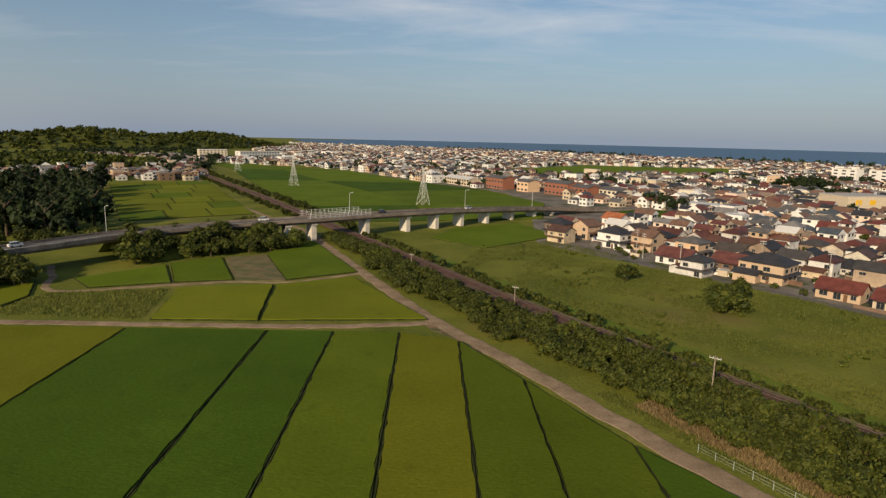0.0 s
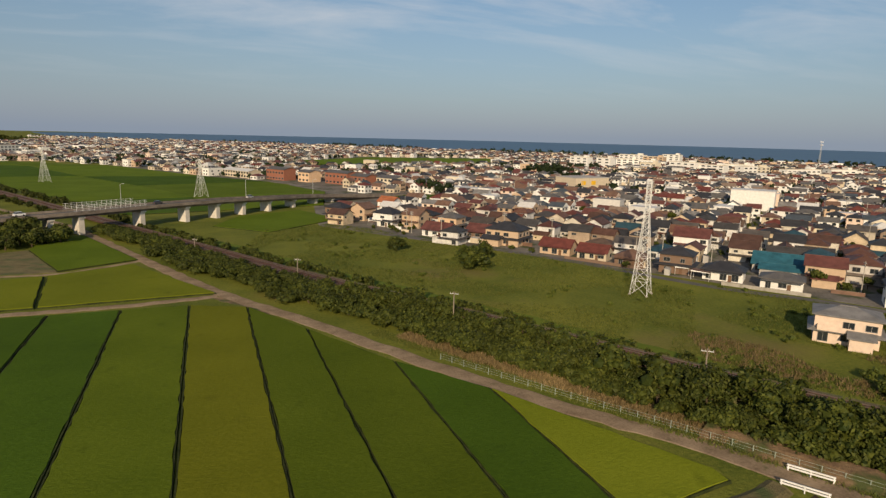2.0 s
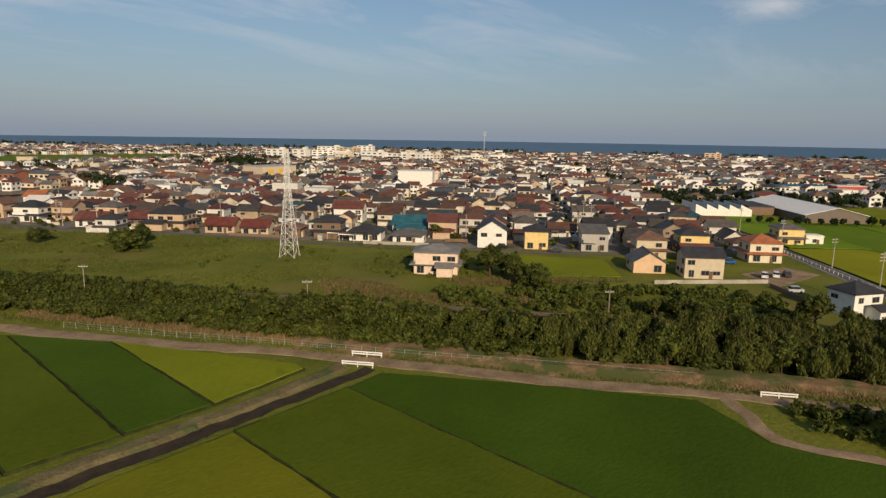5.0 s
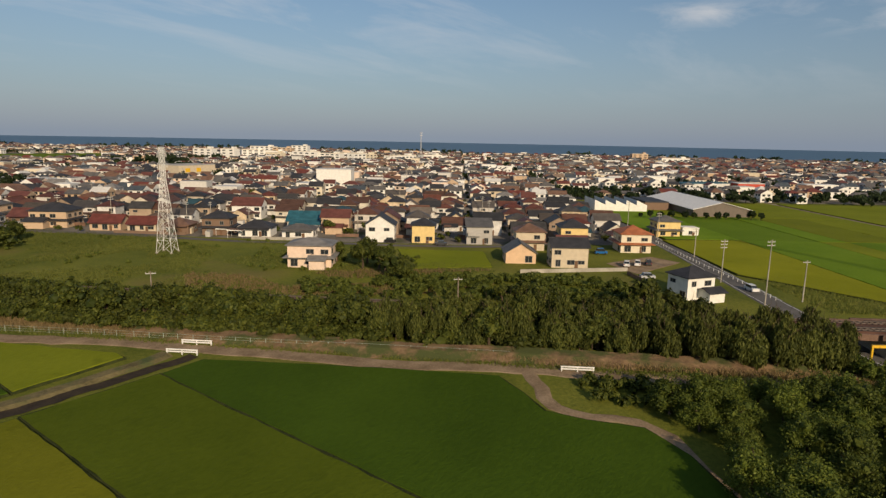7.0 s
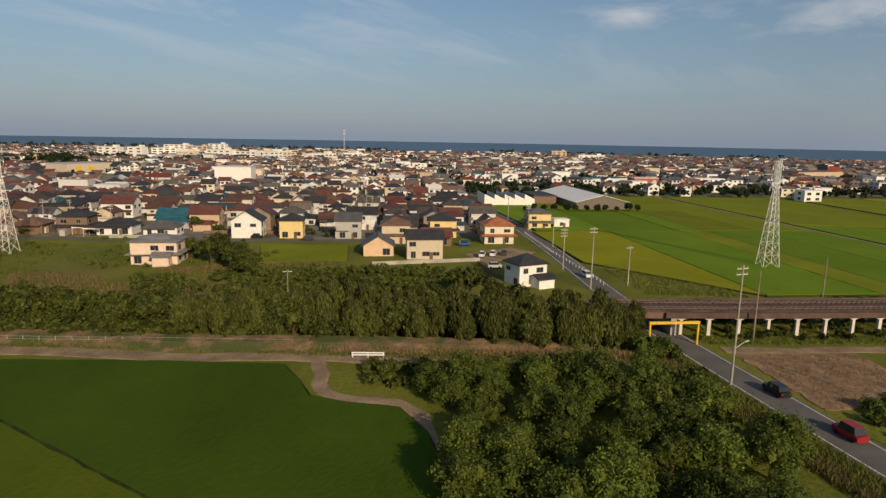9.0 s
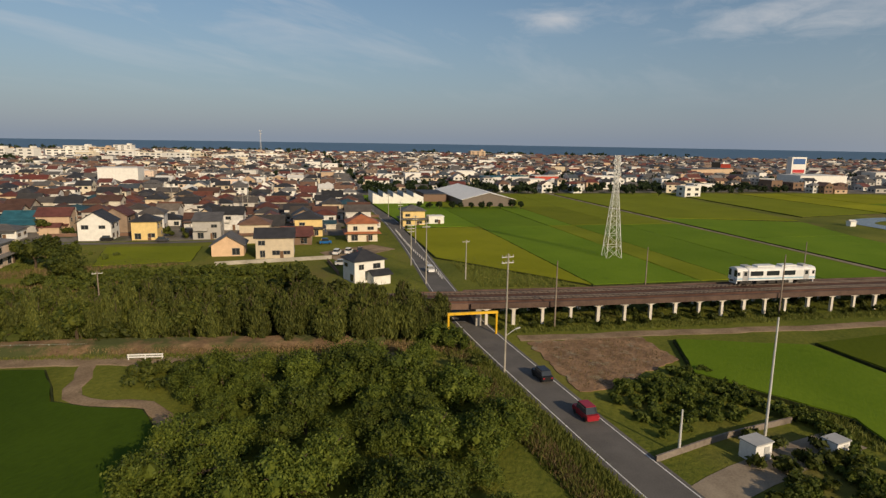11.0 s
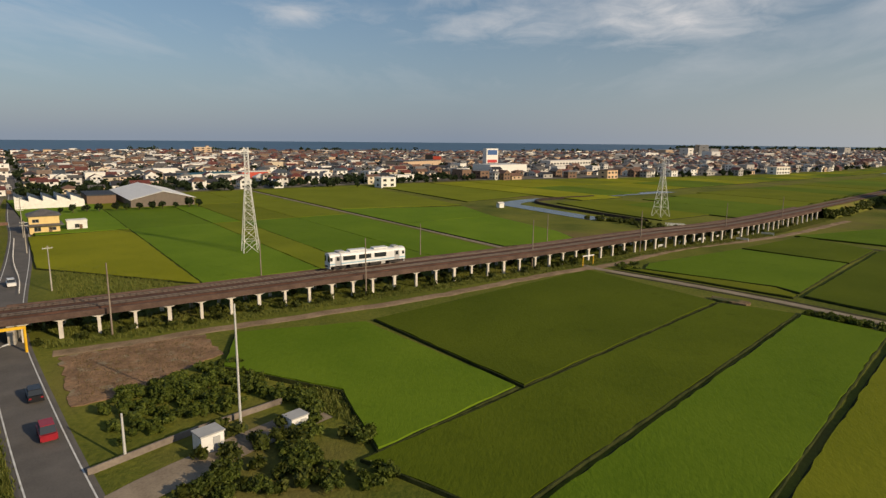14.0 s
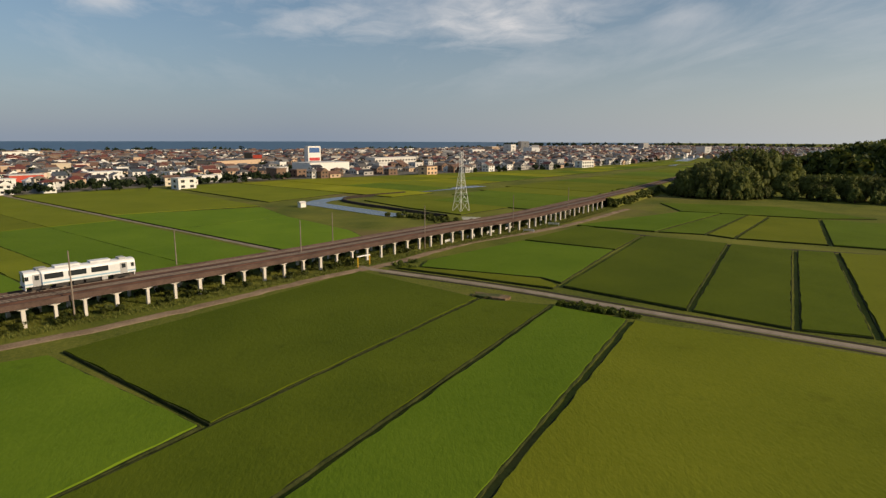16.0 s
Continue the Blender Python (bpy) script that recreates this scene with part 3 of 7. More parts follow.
# the valley field block west of the line, past the overpass
for i in range(7):
    for j in range(3):
        skew = 0.07 * (i % 3)
        a0, a1, b0, b1 = i / 7, (i + 1) / 7, max(0, j / 3 + (skew if j else 0)), min(1, (j + 1) / 3 + (skew if j < 2 else 0))
        def at(s, t):
            p = Vector((-142, 280)).lerp(Vector((-90, 315)), t)
            q = Vector((-250, 480)).lerp(Vector((-187, 515)), t)
            return tuple(p.lerp(q, s))
        field([at(a0, b0), at(a0, b1), at(a1, b1), at(a1, b0)], "mid" if (i * 3 + j) % 5 == 0 else "gold", "w", gap=0.5)

# the wide green field past the overpass, in a few strips
north = [((-38, 292), (60, 318)), ((-70, 352), (75, 395)), ((-112, 430), (45, 484)), ((-160, 540), (-4, 548)), ((-222, 690), (-86, 694)), ((-293, 822), (-212, 782))]
for k, ((a, b), (c, d)) in enumerate(zip(north, north[1:])):
    for s0, s1 in ((0, 0.42), (0.42, 1)):
        A, B, C, D = Vector(a), Vector(b), Vector(c), Vector(d)
        field([tuple(A.lerp(B, s0)), tuple(A.lerp(B, s1)), tuple(C.lerp(D, s1)), tuple(C.lerp(D, s0))], "mid" if (k + (s0 > 0)) % 3 else "deep", "w", gap=0.4)
field([(80, 800), (155, 702), (410, 812), (478, 975), (250, 985)], "mid", "u")
field([(99.5, 321), (121, 313), (143.7, 365), (119, 375)], "deep", "u")
field([(0, 250), (22, 228), (58, 262), (44, 300), (12, 280)], "mid", "w", gap=1.0, high=0.3)

# seaward of the viaduct: strips across to the town
field([U(130, 140), U(185, 140), U(187, 169), U(92, 169)], "ripe", "u")
for v0, v1, tn in ((169, 196.8, "fresh"), (196.8, 207.2, "gold"), (207.2, 229, "fresh"), (229, 251.5, "fresh")):
    u0 = 92 if v0 < 200 else 86
    for k, (ua, ub) in enumerate(((u0, 187), (187, 255), (255, 322))):
        field([U(ua, v0), U(ub, v0), U(ub, v1), U(ua, v1)], (tn, "gold" if v0 > 200 else "fresh", "gold")[k], "u", gap=0.2)
field([U(188, 142), U(322, 135), U(322, 169), U(188, 169)], "fresh", "u")
field([U(92, 256), U(150, 256), U(150, 300), U(105, 292), U(88, 284)], "fresh", "u")
field([U(150, 256), U(205, 256), U(185, 312), U(150, 300)], "fresh", "u")
field([(156, 61), (171, 38), (153, 23), (136, 39)], "gold", "u", "mown bright green grass plot", 0.3, 0.12)
field([U(205, 256), U(322, 256), U(322, 330), U(190, 314)], "gold", "u")
field([U(202, 327), U(322, 337), U(322, 383), U(212, 383)], "gold", "u")
field([(360, -180), (322, -197), (296, -213), (330, -256), (384, -212)], "gold", "u")
r = random.Random(3)
for v0 in range(384, 1000, 33):
    rail_u = float(np.interp(v0, [339, 422, 561, 754, 1000], [70, 80, 98, 126, 165])) + 12
    far_u = float(np.interp(v0, [340, 420, 700, 900, 1000], [322, 318, 252, 248, 262]))
    a = float(np.interp(v0, [384, 420, 480, 1000], [150, 164, 172, 190]))
    for ua, ub in ((rail_u, a), (a + 26, (a + 26 + far_u) / 2), ((a + 26 + far_u) / 2, far_u)):
        if ub - ua > 12:
            field([U(ua, v0), U(ub, v0), U(ub, v0 + 33), U(ua, v0 + 33)], r.choice(("gold", "mid", "mid", "gold", "ripe", "gold")), "u", gap=0.35)

# landward of the viaduct
rows = [((152.5, -118.4), (197.5, -164.6), (168.9, -184.8), (124.2, -142.5), "olive"),
        ((105, -124.4), (124.0, -142.7), (168.6, -185.1), (161.4, -196.6), (96, -138.4), "olive"),
        ((95.5, -138.9), (161.0, -197.0), (150.4, -206.0), (84, -148.6), "fresh"),
        ((83.5, -149.2), (149.6, -206.8), (112, -247), (42, -188), "gold")]
for *p, tone in rows:
    field(p, tone, "w", gap=0.28)
field([(150.5, -117.6), (123.8, -141.9), (106, -126), (121, -119), (128, -101), (143, -97)], "fresh", "w", "wild bright green overgrown paddy", 0.4, 0.6)
# across the concrete lane
second = [((207, -182), (231.2, -215.8), (211.2, -235.4), (177.6, -205.6), (183.2, -203.2), (200, -179), "fresh"), ((204.5, -175.8), (199.4, -178.2), (182.6, -202.8), (175.8, -204.2), (173.6, -202), (188, -186.6), (200, -173.4), "gold"),
          ((232.2, -217), (257, -247.6), (232.6, -256.2), (211.8, -236.2), "olive"), ((174.8, -204.6), (231.6, -256.8), (214.4, -273.6), (153.8, -219.6), "olive"), ((153.2, -220.2), (213.8, -274.2), (201.4, -284.4), (140.4, -229.8), "olive"),
          ((139.6, -230.6), (200.6, -285.2), (195.8, -292.8), (133.8, -238.8), "olive"), ((133.0, -239.6), (195.2, -293.6), (180, -318), (110, -262), "gold")]
for *p, tone in second:
    field(p, tone, "w", gap=0.28)
third = [((258.5, -246), (287.5, -306), (279, -319), (240, -265.5), "fresh"), ((239.2, -266.2), (278.4, -319.6), (272, -325.6), (231.4, -278), "mid"), ((230.8, -278.6), (271.4, -326.2), (266, -331), (222.6, -282), "gold"),
         ((222, -282.6), (265.4, -331.6), (255, -344), (206.2, -301), "gold"), ((205.4, -301.8), (254.4, -344.6), (215, -382), (184, -325), "mid"), ((290, -308), (322, -318), (296, -362), (252, -368), (258, -346), "mid")]
for *p, tone in third:
    field(p, tone, "w", gap=0.28)

# bare and paved ground of the town
bm = bmesh.new()
prism(bm, [U(184, -165), U(178, -30), U(172, 30), U(170, 60), U(172, 90), U(176, 128), U(334, 134), U(336, 420), U(270, 700), U(266, 900), U(330, 1400), U(900, 2300), U(2100, 1500), U(1950, 300), U(1900, -600), U(1800, -1300), U(1000, -900), U(430, -900), U(330, -480), U(330, -330), U(250, -230)], -0.5, 0.05)
setting("town_ground", bm, M_TOWN, "grey-brown yards and lanes between the houses", "ground")

# ---- railway: embankment, viaduct, tracks ----
RAIL = [(-250, 650, 1.4), (-190, 540, 1.4), (-120, 415, 1.4), (-75, 332, 1.4), (-33, 252, 1.4), (0.6, 189.5, 1.4), (21, 150, 1.5), (45, 108, 1.8), (78, 48, 2.6), (111, -10, 3.4), (143, -67, 4.2), (177, -114, 4.3),
        (203.5, -150, 4.3), (235, -189, 4.3), (262, -226, 4.3), (320, -286, 4.3), (420, -385, 4.3), (560, -520, 4.3)]
rail_line = curve_points(RAIL, 1.0)
i_start = min(range(len(rail_line)), key=lambda i: (rail_line[i].x - 131) ** 2 + (rail_line[i].y + 46) ** 2)
i_road = min(range(len(rail_line)), key=lambda i: (rail_line[i].x - 138.5) ** 2 + (rail_line[i].y + 58.5) ** 2)
i_end = min(range(len(rail_line)), key=lambda i: (rail_line[i].x - 316) ** 2 + (rail_line[i].y + 282) ** 2)
bank = [tuple(p) for p in rail_line[:i_start + 1:6]]
bm = bmesh.new()
for p in (bank,):
    ribbon(bm, p, [(7.5, -1.6), (4.6, -0.25), (-4.6, -0.25), (-7.5, -1.6)], 4, 0.15)
for v in bm.verts:
    if v.co.z < 1.2:
        v.co.z = -0.1
setting("embankment_1", bm, M_DRYGRASS, "low grassy railway embankment", "embankment")
bm = bmesh.new()
ribbon(bm, [tuple(p) for p in rail_line[i_end::8]], [(9.5, -4.4), (4.8, -0.25), (-4.8, -0.25), (-9.5, -4.4)], 6, 0.2)
setting("embankment_2", bm, M_GRASS, "grassy railway embankment past the viaduct", "embankment")

bm = bmesh.new()
ribbon(bm, [tuple(p) for p in rail_line[::4]], [(3.7, -0.27), (3.2, -0.02), (-3.2, -0.02), (-3.7, -0.27)], 4, 0.05)
ballast = setting("railway_track", bm, M_BALLAST, "double track bed of rusty brown ballast", "railway track")
for off in (2.0 + 0.53, 2.0 - 0.53, -2.0 + 0.53, -2.0 - 0.53):
    bm = bmesh.new()
    ribbon(bm, [tuple(p) for p in rail_line[::4]], [(off + 0.04, -0.02), (off + 0.04, 0.16), (off - 0.04, 0.16), (off - 0.04, -0.02)], 4)
    part("rail", bm, M_RAIL, ballast, "worn steel rail")
bm = bmesh.new()
ribbon(bm, [tuple(p) for p in rail_line[i_start::4]], [(-0.5, 0.004), (-3.1, 0.004)], 4, 0.06)
part("grey_ballast", bm, M_DARKCONC, ballast, "newer dark grey ballast of the landward track")
bm = bmesh.new()
box(bm, (0, 0, 0.0), (0.22, 2.0, 0.14))
sleeper_mesh = finish(bm, "sleeper", M_SLEEPER)
span = sides_of(rail_line[i_start:i_end])
count = 0
for p, d, n in span[::1]:
    if count >= 160:
        break
    for off in (2.0, -2.0):
        o = new("sleeper", sleeper_mesh)
        o.parent = ballast
        o.matrix_basis = pose(p.x + n.x * off, p.y + n.y * off, p.z + 0.02, 0, 0, math.degrees(math.atan2(d.y, d.x)))
        count += 1

# viaduct deck with parapet kerbs, columns in pairs under haunched cross beams
via = rail_line[i_road + 3:i_end + 1]
bm = bmesh.new()
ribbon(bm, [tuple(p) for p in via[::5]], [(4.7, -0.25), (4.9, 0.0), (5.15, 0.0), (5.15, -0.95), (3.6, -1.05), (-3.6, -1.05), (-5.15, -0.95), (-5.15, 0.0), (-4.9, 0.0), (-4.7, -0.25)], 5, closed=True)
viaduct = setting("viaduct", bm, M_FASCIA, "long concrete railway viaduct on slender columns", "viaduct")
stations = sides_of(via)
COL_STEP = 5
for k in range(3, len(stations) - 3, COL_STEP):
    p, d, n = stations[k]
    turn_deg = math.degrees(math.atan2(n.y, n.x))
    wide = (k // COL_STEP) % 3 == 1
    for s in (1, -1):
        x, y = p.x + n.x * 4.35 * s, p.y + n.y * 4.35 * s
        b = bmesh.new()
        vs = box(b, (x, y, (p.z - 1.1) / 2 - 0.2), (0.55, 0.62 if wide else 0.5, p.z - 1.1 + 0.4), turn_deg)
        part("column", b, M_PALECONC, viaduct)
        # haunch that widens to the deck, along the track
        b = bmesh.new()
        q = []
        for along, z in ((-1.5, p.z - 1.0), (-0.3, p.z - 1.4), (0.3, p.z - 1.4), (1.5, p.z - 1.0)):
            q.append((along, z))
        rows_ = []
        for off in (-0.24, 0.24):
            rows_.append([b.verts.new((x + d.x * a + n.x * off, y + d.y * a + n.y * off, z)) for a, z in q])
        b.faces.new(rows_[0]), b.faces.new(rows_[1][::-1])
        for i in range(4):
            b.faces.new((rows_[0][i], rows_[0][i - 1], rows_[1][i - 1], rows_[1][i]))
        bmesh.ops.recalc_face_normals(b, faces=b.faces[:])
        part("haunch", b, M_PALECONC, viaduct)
    # cross beam, much darker than the pale columns
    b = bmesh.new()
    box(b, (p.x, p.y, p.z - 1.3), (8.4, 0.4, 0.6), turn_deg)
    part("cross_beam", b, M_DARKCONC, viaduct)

# steel girder span over the road, with abutments
g0, g1 = rail_line[i_road - 5], rail_line[i_road + 4]
gd = Vector((g1.x - g0.x, g1.y - g0.y)).normalized()
gt = math.degrees(math.atan2(gd.y, gd.x))
gm = (g0 + g1) / 2
bm = bmesh.new()
box(bm, (gm.x, gm.y, gm.z - 0.55), (10.5, 9.0, 0.5), gt)
for s in (4.3, -4.3):
    box(bm, (gm.x - gd.y * s, gm.y + gd.x * s, gm.z - 0.65), (10.5, 0.35, 1.1), gt)
bridge = setting("girder_bridge", bm, M_BROWNSTEEL, "rusty steel girder bridge carrying rails over the road", "railway bridge")
for s in (-4.9, 4.9):
    bm = bmesh.new()
    box(bm, (gm.x + gd.x * s, gm.y + gd.y * s, 1.5), (1.0, 10.4, 3.3), gt)
    part("abutment", bm, M_CONC, bridge, "stained concrete abutment")

# ---- road overpass ----
OVER = [(-330, -40, 5.5), (-210, 60, 6.2), (-138, 150, 6.9), (-116, 180, 7.3), (-103, 199, 7.6), (-86, 216, 7.9), (-66, 230.5, 8.1), (-45, 243, 8.3), (-24, 259, 8.3), (0, 277, 8.0), (14, 289, 7.4), (27, 300, 6.6), (41, 314, 5.6), (55, 327, 4.5),
        (70, 339, 3.2), (92, 352, 1.6), (125, 372, 0.4), (180, 410, 0.15)]
over_line = curve_points(OVER, 2.0)
bm = bmesh.new()
ribbon(bm, [tuple(p) for p in over_line[::2]], [(4.6, 0.75), (4.85, 0.75), (4.85, -0.5), (4.0, -0.6), (3.4, -1.5), (-3.4, -1.5), (-4.0, -0.6), (-4.85, -0.5), (-4.85, 0.75), (-4.6, 0.75), (-4.6, -0.02), (4.6, -0.02)], 4, closed=True)
overpass = setting("road_overpass", bm, M_OVER, "curving concrete road overpass on wall piers", "overpass")
bm = bmesh.new()
ribbon(bm, [tuple(p) for p in over_line[::2]], [(4.55, 0.0), (0, 0.06), (-4.55, 0.0)], 4)
part("carriageway", bm, M_ASPHALT, overpass, "asphalt carriageway")
bm = bmesh.new()
ribbon(bm, [tuple(p) for p in over_line[::2]], [(0.08, 0.075), (-0.08, 0.075)], 4)
part("centre_line", bm, M_PAINT, overpass)
for px, py in ((-56.5, 237), (-48, 242.5), (-29, 260), (-13, 270.5), (0.3, 280.5), (13, 291), (26.5, 302), (40.4, 315.5), (53.7, 327.5), (66, 337)):
    p, d, n = min(sides_of(over_line), key=lambda q: (q[0].x - px) ** 2 + (q[0].y - py) ** 2)
    bm = bmesh.new()
    top = p.z - 1.4
    t = math.degrees(math.atan2(d.y, d.x))
    box(bm, (p.x, p.y, top / 2 - 0.2), (2.0, 5.6, top + 0.4), t)
    box(bm, (p.x, p.y, top - 0.35), (2.4, 7.0, 0.7), t)
    bmesh.ops.bevel(bm, geom=bm.edges[:], offset=0.12, segments=1)
    part("pier", bm, M_PALECONC, overpass, "pale concrete wall pier")
# earth ramp under the west approach, but for the underpass
for lo, hi in (((-300, -16), (-121, 172)), ((-103, 199), (-60, 234))):
    i0 = min(range(len(over_line)), key=lambda i: (over_line[i].x - lo[0]) ** 2 + (over_line[i].y - lo[1]) ** 2)
    i1 = min(range(len(over_line)), key=lambda i: (over_line[i].x - hi[0]) ** 2 + (over_line[i].y - hi[1]) ** 2)
    bm = bmesh.new()
    ribbon(bm, [(p.x, p.y) for p in over_line[i0:i1 + 1:2]], [(14, -0.2), (4.4, 6.2), (-4.4, 6.2), (-14, -0.2)], 4, 0.2)
    setting("ramp", bm, M_GRASS, "grassy earth ramp of the overpass", "embankment")

# ---- houses ----


def gable(bm, w, d, z, rise, over=0.55, thick=0.18, mat=0):
    """Two roof slabs with the ridge along x, on walls w by d with eaves at z."""
    W, D = w / 2 + over, d / 2 + over
    drop = rise * over / (d / 2)
    for s in (1, -1):
        lo = [(-W, s * D, z - drop), (W, s * D, z - drop), (W, 0, z + rise), (-W, 0, z + rise)]
        a = [bm.verts.new(p) for p in lo]
        b = [bm.verts.new((p[0], p[1], p[2] + thick)) for p in lo]
        for f in ((a[3], a[2], a[1], a[0]), (b[0], b[1], b[2], b[3]), (a[0], a[1], b[1], b[0]), (a[1], a[2], b[2], b[1]), (a[3], a[0], b[0], b[3])):
            bm.faces.new(f).material_index = mat
    box(bm, (0, 0, z + rise + thick), (2 * W, 0.3, 0.16), mat=mat)
    bmesh.ops.recalc_face_normals(bm, faces=bm.faces[:])


def hip(bm, w, d, z, rise, over=0.6, thick=0.18):
    W, D = w / 2 + over, d / 2 + over
    r = max(0.15, W - D)
    e = [(-W, -D), (W, -D), (W, D), (-W, D)]
    low = [bm.verts.new((x, y, z)) for x, y in e]
    eave = [bm.verts.new((x, y, z + thick)) for x, y in e]
    ridge = [bm.verts.new((-r, 0, z + rise)), bm.verts.new((r, 0, z + rise))]
    bm.faces.new(low[::-1])
    for i in range(4):
        bm.faces.new((low[i], low[(i + 1) % 4], eave[(i + 1) % 4], eave[i]))
    bm.faces.new((eave[0], eave[1], ridge[1], ridge[0]))
    bm.faces.new((eave[1], eave[2], ridge[1]))
    bm.faces.new((eave[2], eave[3], ridge[0], ridge[1]))
    bm.faces.new((eave[3], eave[0], ridge[0]))
    box(bm, (0, 0, z + rise + 0.03), (2 * r, 0.28, 0.14))


def wall_body(bm, w, d, h, rise=0.0, x=0, y=0):
    """Walls with gable ends of that rise (0: level top)."""
    box(bm, (x, y, h / 2 - 0.1), (w, d, h + 0.2))
    if rise:
        for s in (1, -1):
            v = [bm.verts.new((x + s * w / 2, y - d / 2, h)), bm.verts.new((x + s * w / 2, y + d / 2, h)), bm.verts.new((x + s * w / 2, y, h + rise))]
            bm.faces.new(v if s > 0 else v[::-1])


def window(parent, x, y, z, turn, w=1.6, h=1.2):
    """A sliding sash on a wall facing along turn: frame, mullion and two panes in one shell."""
    bm = bmesh.new()
    xs = (-w / 2 - 0.09, -w / 2, -0.04, 0.04, w / 2, w / 2 + 0.09)
    zs = (-h / 2 - 0.1, -h / 2, h / 2, h / 2 + 0.1)
    g = [[bm.verts.new((a, 0.07 if 0 < i < 5 and 0 < j < 3 else 0.11, c)) for j, c in enumerate(zs)] for i, a in enumerate(xs)]
    for i in range(5):
        for j in range(3):
            f = bm.faces.new((g[i][j], g[i][j + 1], g[i + 1][j + 1], g[i + 1][j]))
            f.material_index = int(j == 1 and i in (1, 3))
    rim = [g[i][0] for i in range(6)] + [g[5][j] for j in (1, 2, 3)] + [g[i][3] for i in (4, 3, 2, 1, 0)] + [g[0][2], g[0][1]]
    back = [bm.verts.new((v.co.x, -0.05, v.co.z)) for v in rim]
    for k in range(len(rim)):
        bm.faces.new((rim[k - 1], rim[k], back[k], back[k - 1]))
    bmesh.ops.recalc_face_normals(bm, faces=bm.faces[:])
    o = part("window", bm, [M_FRAME, M_GLASS], parent)
    o.matrix_basis = pose(x, y, z, 0, 0, turn)
    return o


def skirt(bm, w, d, z, out=1.15):
    """A lower tiled roof that runs round the walls, sloping outwards."""
    rings = [[bm.verts.new((sx * (w / 2 + o), sy * (d / 2 + o), zz)) for sx, sy in ((-1, -1), (1, -1), (1, 1), (-1, 1))]
             for o, zz in ((-0.05, z + 0.28), (out, z - 0.2), (out, z - 0.36), (-0.05, z - 0.2))]
    for r0, r1 in zip(rings, rings[1:]):
        for i in range(4):
            bm.faces.new((r0[i], r1[i], r1[(i + 1) % 4], r0[(i + 1) % 4]))
    bmesh.ops.recalc_face_normals(bm, faces=bm.faces[:])


